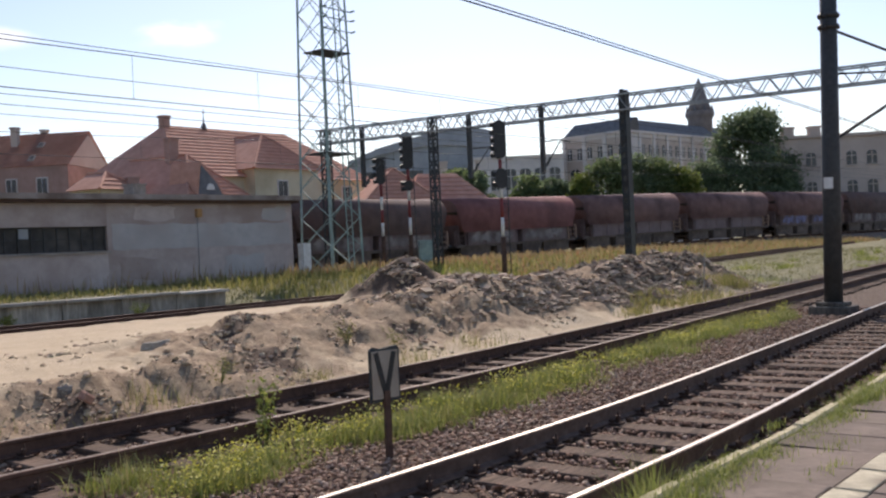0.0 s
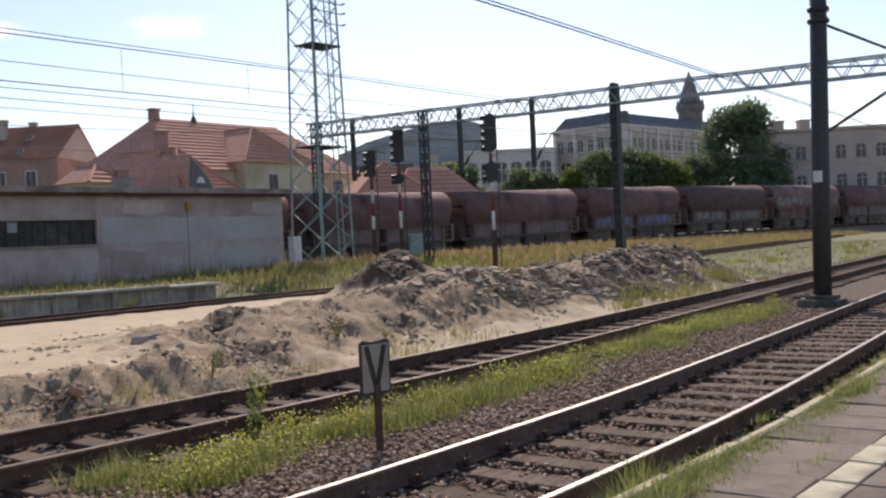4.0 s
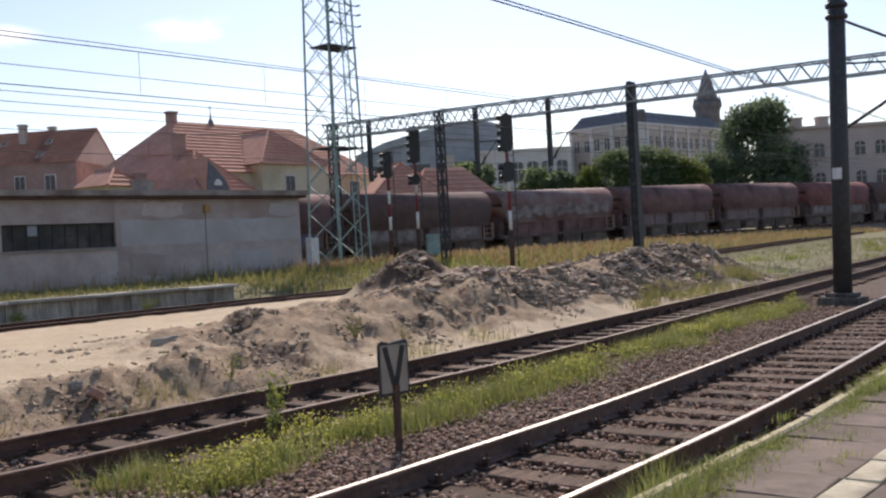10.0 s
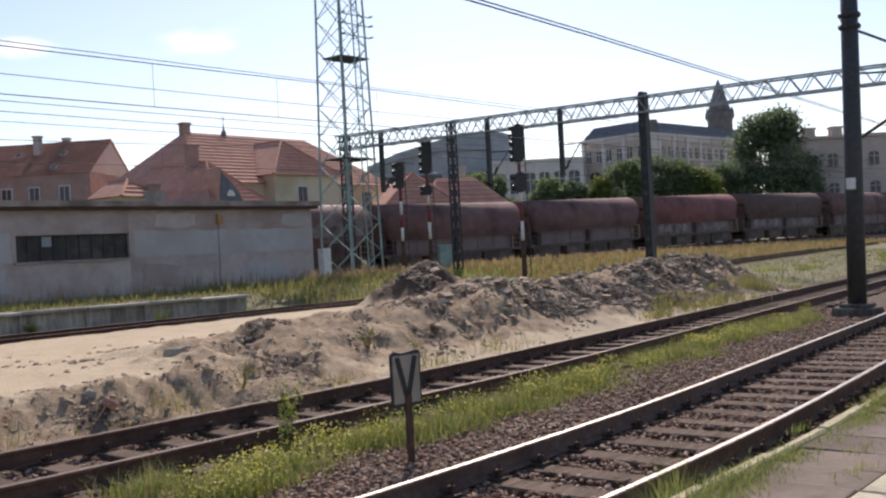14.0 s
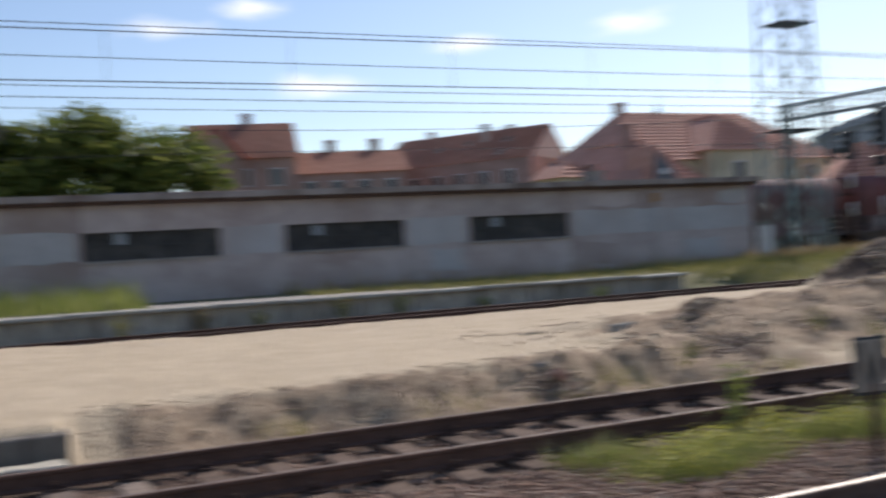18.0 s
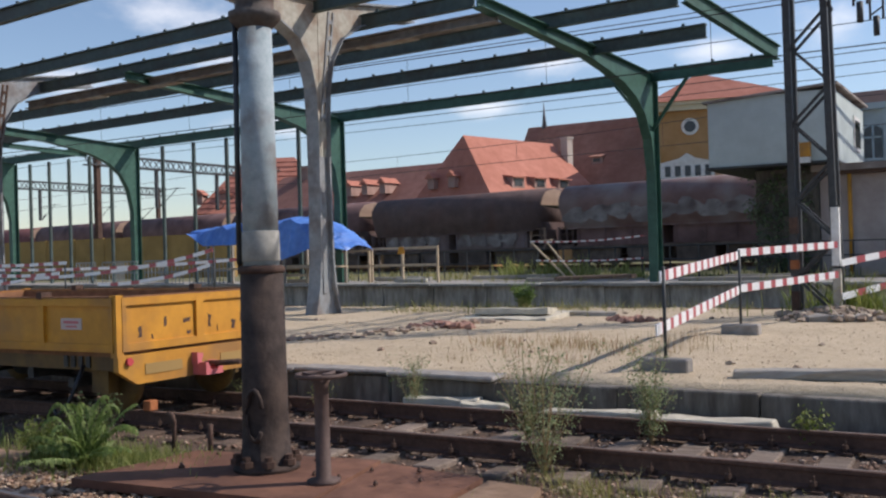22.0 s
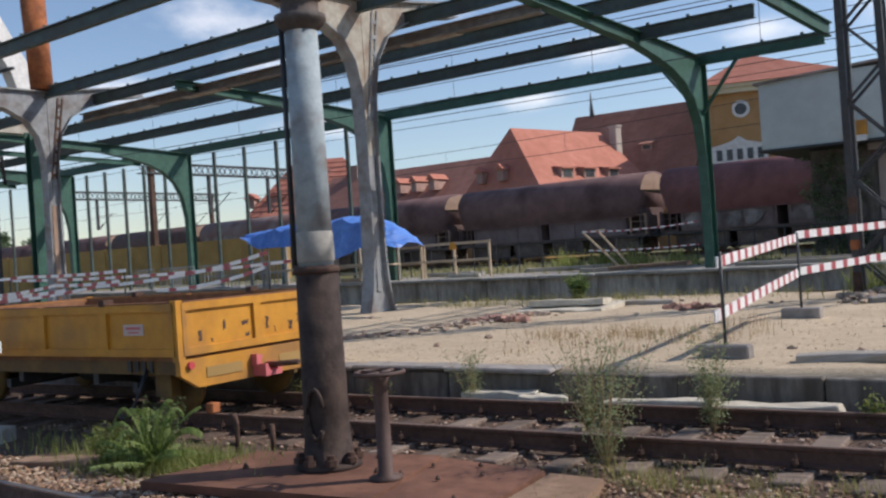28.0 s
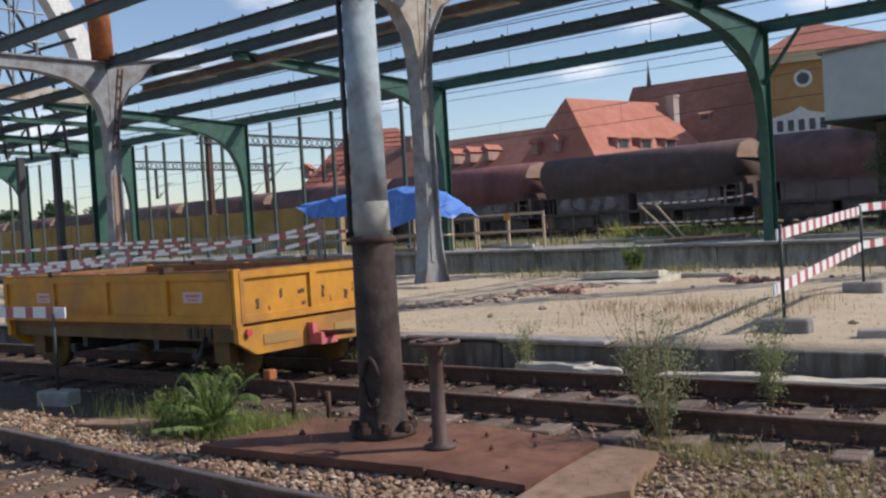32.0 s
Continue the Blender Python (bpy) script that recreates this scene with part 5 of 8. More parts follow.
rod(bm, (0, 0, 0.9), (0, 0, 1.7), 0.03, None, 6)
bar(bm, (-0.12, 0, 1.4), (0.12, 0, 1.4), 0.04)
part("spike", bm, SLATE, fin)
dorm = thing("eyelid_dormer", (42.5, 57.75, 6.75, 0, 0, 12), "dark eyelid dormer with an arched white window", "dormer")
bm = B()
prism(bm, [(-1.25, -0.75), (1.6, -0.75), (1.05, 0.1), (0.1, 0.95), (-0.75, 1.65), (-0.95, 1.0)], -0.5, 2.2, "y")
part("hood", bm, TILE_ROOF, dorm)
# Dark sheet painted in place of the shade inside the hood.
bm = B()
prism(bm, [(-1.1, -0.7), (1.4, -0.7), (0.9, 0.05), (0.0, 0.8), (-0.75, 1.4)], -0.54, -0.502, "y")
part("shadow_gap", bm, SLATE, dorm, "dark sheet standing for the shade under the hood")
bm = B()
prism(bm, [(0.1 + 0.42 * math.cos(a), 0.45 * math.sin(a) - 0.35) for a in np.linspace(0, math.pi, 9)], -0.6, -0.544, "y")
part("arched_window", bm, WHITE, dorm, "white arched window")

# large hall with a curved grey roof
hall = thing("exhibition_hall", (119.6, 103.2, 0, 0, 0, -49), "large hall under a curved blue-grey metal roof", "hall")
bm = B()
prism(bm, [(-11.5, -1), (11.2, -1), (11.2, 17.7), (9.0, 18.6), (5.0, 18.9), (0.0, 18.2), (-7.0, 16.4), (-11.5, 14.6)], -12, 14, "y")
part("roof", bm, HALL_GREY, hall)
bm = B()
prism(bm, [(11.3, 15.6), (11.3, 17.9), (9.0, 18.75), (5.0, 19.05), (0.0, 18.35), (-7.0, 16.55), (-11.6, 14.75), (-11.6, 14.2), (-7.0, 15.5), (0.0, 16.6), (6.0, 16.4)], -12.5, -12.02, "y")
part("fascia", bm, HALL_GREY, hall, "curved roof edge band")
for k in range(4):
    bm = B()
    bbox(bm, -9.5 + k * 5.0, -5.5 + k * 5.0, -12.2, -12.01, 9.0, 13.0)
    part("glazing", bm, GLASS_DARK, hall)


def facade(name, at, lx, ly, z1, wall, label, rows, piers=True, roof=None, cat="building", bays=None, joined=0):
    """A city block: walls, piers between the bays, and windows row by row (z, height, width, count)."""
    h = thing(name, at, label, cat, "city buildings behind the train")
    bm = B()
    bbox(bm, -lx / 2, lx / 2, -ly / 2, ly / 2, -2, z1)
    part("wall", bm, wall, h)
    bm = B()
    bbox(bm, -lx / 2 - 0.3, lx / 2 + 0.3, -ly / 2 - 0.35, ly / 2 + 0.3, z1, z1 + 0.35)
    part("cornice", bm, wall, h)
    n = rows[-1][3]
    if bays:
        for i in range(n):
            bm = B()
            xa, xb = -lx / 2 + lx * i / n + 0.3, -lx / 2 + lx * (i + 1) / n - 0.3
            bbox(bm, xa, xb, -ly / 2 - 0.05, -ly / 2 - 0.003, 3.0, z1 - 0.5)
            part("bay_panel", bm, bays, h, "brownish panel between the piers")
    if piers:
        for i in range(n + 1):
            bm = B()
            x = -lx / 2 + lx * i / n
            bbox(bm, x - 0.28, x + 0.28, -ly / 2 - 0.28, -ly / 2 - 0.004, -2, z1 - 0.01)
            part("pier", bm, wall, h)
    for z, hh, w, k in rows:
        for i in range(k):
            x = -lx / 2 + lx * (i + 0.5) / k
            bm = B()
            arch = [(x - w / 2, z - hh / 2), (x + w / 2, z - hh / 2), (x + w / 2, z + hh / 2 - w * 0.3)]
            arch += [(x + w / 2 * math.cos(q), z + hh / 2 - w * 0.3 + w * 0.3 * math.sin(q)) for q in (0.6, 1.1, 1.57, 2.04, 2.54)] + [(x - w / 2, z + hh / 2 - w * 0.3)]
            prism(bm, arch, -ly / 2 - 0.09, -ly / 2 - 0.005, "y")
            wn = part("window", bm, GLASS_DARK, h)
            bm = B()
            bbox(bm, x - 0.05, x + 0.05, -ly / 2 - 0.13, -ly / 2 - 0.092, z - hh / 2, z + hh / 2)
            bbox(bm, x - w / 2, x + w / 2, -ly / 2 - 0.13, -ly / 2 - 0.092, z + hh * 0.12, z + hh * 0.12 + 0.09)
            bbox(bm, x - w / 2 - 0.12, x + w / 2 + 0.12, -ly / 2 - 0.22, -ly / 2 - 0.092, z - hh / 2 - 0.14, z - hh / 2)
            part("glazing_grid", bm, wall, wn)
    if roof:
        bm = B()
        a, b = lx / 2 + 0.1, ly / 2 + 0.1
        lo = [bm.verts.new(p) for p in ((-a, -b, z1 + 0.355), (a, -b, z1 + 0.355), (a, b, z1 + 0.355), (-a, b, z1 + 0.355))]
        il, ir = (-0.6 if joined == -1 else 1.2), (-0.6 if joined == 1 else 1.2)
        hi = [bm.verts.new(p) for p in ((-a + il, -b + 1.2, z1 + roof), (a - ir, -b + 1.2, z1 + roof), (a - ir, b - 1.2, z1 + roof), (-a + il, b - 1.2, z1 + roof))]
        for i in range(4):
            bm.faces.new((lo[i], lo[(i + 1) % 4], hi[(i + 1) % 4], hi[i]))
        bm.faces.new(hi)
        part("mansard_roof", bm, SLATE, h)
    return h


def corner(p, q, depth):
    """Pose and length of a block whose front runs from p to q."""
    d = Vector((q[0] - p[0], q[1] - p[1], 0))
    a = math.degrees(math.atan2(d.y, d.x))
    m = (Vector((*p, 0)) + Vector((*q, 0))) / 2 + Matrix.Rotation(math.radians(a), 3, "Z") @ Vector((0, depth / 2, 0))
    return (m.x, m.y, 0, 0, 0, a), d.length


at, ln_ = corner((110.2, 86.0), (118.2, 76.2), 12)
facade("factory_wing", at, ln_, 12, 13.6, STONE_WALL, "low pale stone factory wing with large dark windows", [(10.6, 3.0, 1.75, 6), (6.0, 3.0, 1.75, 6)])
at, ln_ = corner((121.6, 77.7), (120.8, 67.1), 3.2)
facade("corner_building", at, ln_, 3.2, 16.2, STONE_WALL, "pale stone corner building with slate mansard roof", [(13.9, 1.7, 0.75, 6), (10.2, 3.1, 1.75, 3), (6.0, 2.6, 1.75, 3)], True, 2.1, bays=BROWN_WALL, joined=1)
at, ln_ = corner((124.05, 66.85), (149.0, 64.7), 10.4)
facade("corner_building", at, ln_, 10.4, 16.2, STONE_WALL, "pale stone building front with arched upper windows", [(13.9, 1.7, 0.8, 14), (10.2, 3.1, 1.75, 7), (6.0, 2.6, 1.75, 7)], True, 2.1, bays=BROWN_WALL, joined=-1)
at, ln_ = corner((112.6, 42.4), (120.5, 31.2), 10)
facade("brown_building", at, ln_, 10, 12.1, BROWN_WALL, "dull brown plastered apartment building with a flat roof", [(9.6, 1.6, 1.1, 6), (6.2, 1.6, 1.1, 6)], False)
for k, (x, y) in enumerate(((106.6, 88.2), (109.8, 85.0), (113.0, 81.4), (115.6, 38.6), (113.6, 41.0))):
    bm = B()
    bbox(bm, -0.6, 0.6, -0.6, 0.6, 0, 1.5)
    bbox(bm, -0.72, 0.72, -0.72, 0.72, 1.5, 1.7)
    solo("chimney_stack", bm, BROWN_WALL, "squat masonry chimney on a flat roof", "chimney", "chimneys", at=pose(x + 0.8, y + 1.2, 11.9, 0, 0, -50))
tw = thing("church_tower", (145.4, 67.4, 0, 0, 0, -63), "square brick church tower with a steep dark spire", "tower")
bm = B()
lathe(bm, [(1.9, -2), (1.9, 19.6), (2.1, 20.0), (2.25, 20.2), (2.25, 20.9), (2.1, 21.0)], 8)
part("shaft", bm, SPIRE, tw)
for k in range(8):
    bm = B()
    a0 = math.pi / 4 * k + math.pi / 8
    rod(bm, (2.08 * math.cos(a0), 2.08 * math.sin(a0), 20.9), (2.08 * math.cos(a0), 2.08 * math.sin(a0), 21.9), 0.22, 0.02, 6)
    part("pinnacle", bm, SLATE, tw)
bm = B()
lathe(bm, [(1.95, 21.0), (1.5, 22.2), (0.95, 24.0), (0.06, 26.3)], 8)
part("spire", bm, SPIRE, tw)


# ---- trees and bushes ----
def leaf_mesh(bm, rnd, centre, radius, count, size, squash=0.8):
    """Small tilted leaf clumps scattered in an uneven ball."""
    for _ in range(count):
        d = Vector((rnd.gauss(0, 1), rnd.gauss(0, 1), rnd.gauss(0, 1))).normalized()
        r = radius * (rnd.random() ** 0.33) * rnd.uniform(0.7, 1.12)
        p = Vector(centre) + Vector((d.x * r, d.y * r, d.z * r * squash))
        m = Matrix.Translation(p) @ Euler((rnd.uniform(-1.1, 1.1), rnd.uniform(-1.1, 1.1), rnd.uniform(0, 6.28))).to_matrix().to_4x4()
        s = size * rnd.uniform(0.6, 1.4)
        v = [bm.verts.new(m @ Vector(c)) for c in ((-s, 0, 0), (0, -s * 0.55, s * 0.15), (s, 0, 0), (0, s * 0.55, s * 0.15))]
        bm.faces.new(v)


def tree(at, height, spread, leaf, label, seed, size=0.34, count=130, bole=0.35, cat="tree", low=0.1, limbs=16):
    rnd = random.Random(seed)
    t = thing("tree" if cat == "tree" else "bush", at, label, cat, "trees and bushes of the yard")
    bm = B()
    rod(bm, (0, 0, -0.3), (0.1, 0, height * bole), 0.03 * height, 0.02 * height, 8)
    tips = []
    for k in range(limbs):
        a, e = rnd.uniform(0, 6.28), rnd.uniform(low, 0.98)
        wide_ = spread * rnd.uniform(0.55, 0.8) * (1.2 - e * 0.92)
        tip = Vector((math.cos(a) * wide_, math.sin(a) * wide_, height * (0.25 + 0.64 * e)))
        rod(bm, (0.1, 0, height * bole * rnd.uniform(0.5, 1.0)), tip, 0.010 * height, 0.003 * height, 5)
        tips.append(tip)
    tips.append(Vector((0, 0, height * 0.85)))
    part("trunk", bm, SLEEPER, t, "dark tapered trunk with limbs")
    bm = B()
    for tip in tips:
        leaf_mesh(bm, rnd, tip, spread * rnd.uniform(0.24, 0.46), count, size)
    part("crown", bm, leaf, t, "dense uneven leaf crown")
    return t


tree((110.2, 45.4, 0.5), 16.0, 6.7, LEAF_DARK, "large dark green broadleaf tree beyond the train", 3, 0.21, 640, 0.3, "tree", 0.0, 50)
BUSHES = [(76.6, 62.0, 9.6, 2.6, LEAF), (77.0, 60.0, 8.8, 2.2, LEAF_DARK), (83.3, 58.0, 8.7, 2.4, LEAF), (84.7, 56.0, 8.4, 2.3, LEAF_DARK), (89.2, 55.0, 8.9, 2.2, LEAF_YEL), (91.5, 54.0, 10.1, 3.0, LEAF), (95.0, 52.0, 10.8, 3.4, LEAF_DARK), (97.1, 50.0, 9.9, 3.2, LEAF), (98.4, 48.0, 8.9, 2.8, LEAF_YEL), (103.9, 48.0, 9.8, 3.2, LEAF_DARK)]
for k, (x, y, h, s, lf) in enumerate(BUSHES):
    tree((x, y, 0.4), h, s * 1.3, lf, "green broadleaf bush behind the passing train", 10 + k, 0.2, 260, 0.25, "tree", 0.25, 20)
tree((3.6, 57.5, 0.4), 10.6, 5.4, LEAF_YEL, "tall ragged green tree behind the warehouse", 31, 0.24, 330, 0.3, "tree", 0.2, 24)
tree((-0.8, 57.0, 0.4), 9.8, 5.2, LEAF_YEL, "dense green tree behind the warehouse", 32, 0.24, 330, 0.3, "tree", 0.2, 24)
tree((8.2, 58.0, 0.4), 9.2, 5.6, LEAF_YEL, "yellow-green bushy tree behind the warehouse", 33, 0.24, 330, 0.3, "tree", 0.2, 24)
for k, (x, y, h) in enumerate(((-137, 83, 8.5), (-134, 88, 8.0), (-142, 78, 7.5), (-150, 70, 7.5), (-160, 64, 7.0))):
    tree((x, y, 0.5), h, 4.2, LEAF_DARK, "distant dark green tree at the end of the yard", 50 + k, 0.5, 70, 0.3)

# ---- platform hall steelwork, seen to the left ----
# u runs along the old canopy to the left, v from its far row of columns towards the near platform
CU, CV, CO = Vector((-0.997, 0.077, 0)), Vector((-0.077, -0.997, 0)), Vector((-9.7, 29.0, 0))
CROT = math.degrees(math.atan2(-0.077, 0.997))


def can(u, v, z):
    return CO + CU * u + CV * v + Vector((0, 0, z))


def i_beam(bm, p, q, w, h, web=0.03, fl=0.035):
    """A rolled I section from p to q, web upright."""
    p, q = Vector(p), Vector(q)
    d = q - p
    m = Matrix.Translation(p) @ d.to_track_quat("X", "Z").to_matrix().to_4x4()
    n = d.length
    k = len(bm.verts)
    w, h, e = w / 2, h / 2, web / 2
    prism(bm, [(-w, -h), (w, -h), (w, -h + fl), (e, -h + fl), (e, h - fl), (w, h - fl), (w, h), (-w, h), (-w, h - fl), (-e, h - fl), (-e, -h + fl), (-w, -h + fl)], 0, n)
    bm.verts.ensure_lookup_table()
    bmesh.ops.transform(bm, matrix=m, verts=bm.verts[k:])


can_t = thing("canopy_frame", (0, 0, 0), "bare dark green steel canopy frame without roofing", "canopy")
PURL = [(0.0, 6.97, -3.5, 60), (3.9, 7.22, -3.0, 62), (6.5, 7.47, -3.3, 62), (9.1, 7.60, 0.6, 62), (10.85, 7.70, 2.0, 62), (14.6, 7.87, 4.0, 62)]
RISE = 0.006
for v, z, u0, u1 in PURL:
    bm = B()
    i_beam(bm, can(u0, v, z + RISE * u0), can(u1, v, z + RISE * u1), 0.18, 0.36)
    p = part("purlin", bm, PURLIN if v > 0.1 else GREEN, can_t)
    bm = B()
    for u in np.arange(u0 + 0.6, u1, 1.15):
        c = can(u, v, z + RISE * u + 0.2)
        bbox(bm, c.x - 0.04, c.x + 0.04, c.y - 0.025, c.y + 0.025, c.z - 0.02, c.z + 0.06)
    tagged(part("roof_cleats", bm, PURLIN, p), kind="stuff")
FR_U = [0.2, 12.95, 25.4, 35.4, 47.8, 60.0]


def frame_mesh():
    """A rigid frame: column, curved haunch and rafter, built in its own x (towards v) and z."""
    bm = B()
    w = 0.15
    out = [(-0.17, 0.0), (-0.17, 6.82), (0.15, 6.86), (4.4, 7.10), (9.6, 7.33), (9.6, 7.10), (4.4, 6.75), (3.2, 6.55), (2.2, 6.32), (1.4, 6.0), (0.8, 5.52), (0.4, 4.85), (0.2, 3.9), (0.17, 0.0)]
    prism(bm, out, -0.025, 0.025, "y")
    for a, b in zip(out, out[1:] + out[:1]):
        d = Vector((b[0] - a[0], 0, b[1] - a[1]))
        if d.length < 0.36 and abs(d.z) < 0.35:
            continue
        m = Matrix.Translation((a[0], 0, a[1])) @ d.to_track_quat("X", "Y").to_matrix().to_4x4()
        bbox(bm, 0, d.length, -0.012, 0.012, -w, w, m)
    return mesh_of("rigid_frame", bm, GREEN)


FRM = frame_mesh()
for u in FR_U:
    c = can(u, 0, 0.72)
    a = math.degrees(math.atan2(CV.y, CV.x))
    fr = piece("rigid_frame", FRM, can_t, pose(c.x, c.y, c.z - 0.55, 0, 0, a))
for u in FR_U[:1]:
    for s in (-1, 1):
        bm = B()
        bar(bm, can(u, 0.0, 5.3), can(u + s * 1.2, 0, 6.85), 0.09)
        part("knee_brace", bm, GREEN, can_t)
for i in range(1, 5):
    for j in range(1, 6):
        u = FR_U[i] + (FR_U[i + 1] - FR_U[i]) * j / 6
        bm = B()
        p = can(u, 0.05, 0.6)
        bbox(bm, p.x - 0.07, p.x + 0.07, p.y - 0.05, p.y + 0.05, p.z, 6.85)
        part("wall_post", bm, PURLIN, can_t)
bm = B()
i_beam(bm, (-6.15, 29.1, 7.2), (-7.35, 24.3, 8.05), 0.18, 0.42)
part("end_rafter", bm, GREEN, can_t)
for u in (29.0, 41.0):
    bm = B()
    i_beam(bm, can(u, 0, 6.95), can(u, 12.0, 7.4), 0.12, 0.22)
    part("cross_tie", bm, GREEN, can_t)


def cast_column(x, y, z, label, cream):
    """A flared old platform column of riveted plates whose head spreads into two curved arms across the platform."""
    c = thing("platform_column", (x, y, z, 0, 0, CROT), label, "column", "old platform columns")
    plate = CAST_CREAM if cream else CAST
    prof = [(0.44, 0), (0.38, 0.25), (0.29, 0.7), (0.235, 1.3), (0.215, 2.4), (0.205, 3.76)]
    bm = B()
    prism(bm, [(-a, b) for a, b in prof] + [(a, b) for a, b in prof[::-1]], -0.07, 0.07, "x")
    part("shaft", bm, CAST, c)
    for s in (-1, 1):
        bm = B()
        prism(bm, [(s * a, b + 0.002) for a, b in prof] + [(s * (a - 0.05), b + 0.002) for a, b in prof[::-1]], -0.19, 0.19, "x")
        part("shaft_flange", bm, CAST, c, "grey flange with old paint")
    for s in (-1, 1):
        bm = B()
        bbox(bm, s * 0.071, s * 0.10, -0.07, 0.07, 0.5, 3.7) if s > 0 else bbox(bm, -0.10, -0.071, -0.07, 0.07, 0.5, 3.7)
        part("cover_strip", bm, CAST if cream else W_END, c, "worn painted cover strip")
    curves = {1: [(0.20, 3.75), (0.21, 4.6), (0.26, 5.4), (0.42, 6.1), (0.8, 6.7), (1.5, 7.13), (2.3, 7.40), (3.7, 7.62)],
              -1: [(0.20, 3.75), (0.21, 4.6), (0.26, 5.4), (0.42, 6.0), (0.8, 6.5), (1.5, 6.85), (2.6, 7.05), (4.6, 7.12)]}
    for s in (-1, 1):
        curve = curves[s]
        far, high = curve[-1][0], 7.98 if s > 0 else 7.45
        bm = B()
        prism(bm, [(s * a, b) for a, b in curve] + [(s * far, high), (s * 0.01, 7.45), (s * 0.01, 3.76)], -0.06, 0.06, "x")
        arm = part("arm", bm, plate, c, "curved riveted arm plate")
        bm = B()
        for (a, b), (a2, b2) in zip(curve, curve[1:]):
            prism(bm, [(s * a, b - 0.02), (s * a2, b2 - 0.02), (s * a2, b2 + 0.02), (s * a, b + 0.02)], -0.2, 0.2, "x")
        part("lower_flange", bm, CAST, arm)
        bm = B()
        bar(bm, (0, s * 0.01, 7.475), (0, s * far, high + 0.025), 0.36, 0.05)
        part("top_flange", bm, CAST, arm)
        bm = B()
        for e in ((-1, 1) if s > 0 else ()):
            x0 = e * 0.075
            bar(bm, (x0, s * 0.02, 4.6), (x0, s * 0.40, 7.3), 0.03, 0.05)
            bar(bm, (x0, s * 0.16, 4.6), (x0, s * 0.56, 7.3), 0.03, 0.05)
            for k in range(7):
                t = k / 7 + 0.05
                bar(bm, (x0, s * (0.02 + 0.38 * t), 4.6 + 2.7 * t), (x0, s * (0.16 + 0.40 * t), 4.6 + 2.7 * t), 0.028, 0.10)
        if s > 0:
            part("lattice_strip", bm, RUST if not cream else CAST, arm, "perforated diagonal strip")
        else:
            bm.free()
    return c


cast_column(-14.6, 18.6, 0.36, "flared old iron platform column with peeling cream arms", True)
cast_column(-28.75, 19.6, 0.36, "rust-streaked old iron platform column with curved grey arms", False)
bm = B()
rod(bm, (0, 0, 7.5), (-0.1, -0.1, 11.0), 0.36, 0.40, 14)
solo("rusty_pipe", bm, ORANGE_RUST, "thick orange rusty downpipe over the column", "pipe", at=pose(-28.75, 19.5, 0.4))

gird = thing("old_girder", (0, 0, 0), "old brown-grey longitudinal girder with peeling cream edges", "girder")
bm = B()
i_beam(bm, can(0.2, 8.75, 7.2), can(19.5, 8.75, 7.3), 0.3, 0.26, 0.05)
part("beam", bm, GIRDER, gird)
for u0, u1, z, w_ in ((2.6, 4.4, 7.055, 0.31), (5.2, 6.6, 7.065, 0.31), (11.5, 13.6, 7.10, 0.31), (15.2, 17.0, 7.12, 0.31)):
    bm = B()
    bar(bm, can(u0, 8.75, z), can(u1, 8.75, z + 0.01), w_, 0.03)
    part("edge_strip", bm, CAST_CREAM, gird, "peeling cream edge strip")
bm = B()
i_beam(bm, (0, 0, 0), (0.001, 0, 6.5), 0.4, 0.36)
solo("green_column", bm, GREEN, "thick dark green steel column of the hall", "column", at=pose(-31.0, 20.5, 0.35))

# old arched gable with scaffolding, high at the end of the hall
ag = thing("arched_gable", (-40.5, 20.6, 0), "white peeling arched gable rib of the old train shed", "arch")
bm = B()
for k in range(14):
    a0, a1 = math.pi * k / 14, math.pi * (k + 1) / 14
    prism(bm, [(-4.8 + r * math.cos(a) * (1.0 if k < 7 else 1.2), 6.2 + r * math.sin(a)) for r, a in ((11.0, a0), (11.0, a1), (12.0, a1), (12.0, a0))], -0.35, 0.35)
part("rib", bm, WHITE, ag)
bm = B()
bbox(bm, -0.3, 0.3, -18.0, 6.4, 8.3, 8.9)
part("tie_beam", bm, CAST_CREAM, ag)
scf = thing("scaffolding", (-40.5, 20.6, 0), "grey tubular scaffolding on the arched gable", "scaffold")


def tube_part(name, p, q, r):
    t = B()
    rod(t, p, q, r, None, 6)
    part(name, t, GREY_STEEL, scf)


for k in range(8):
    y = -5.0 + 1.2 * k
    tube_part("upright", (0.2, y, 8.88), (0.2, y, 16.5), 0.05)
for z in (9.6, 10.9, 12.2, 13.5, 14.8):
    tube_part("ledger", (0.2, -5.4, z), (0.2, 3.8, z), 0.05)
    tube_part("ledger", (-0.2, -5.4, z + 0.1), (-0.2, 3.8, z + 0.1), 0.05)
for k in range(4):
    tube_part("brace", (0.2, -5.0 + 2.2 * k, 9.6), (0.2, -3.6 + 2.2 * k, 13.5), 0.04)
bm = B()
lattice_column(bm, 0, -18.4, 0.0, 6.3, 0.8, 0.8, 9)
part("support", bm, DARK, ag)
bm = B()
lattice_column(bm, 0, 6.7, 0.0, 6.3, 0.8, 0.8, 9)
part("support", bm, DARK, ag)

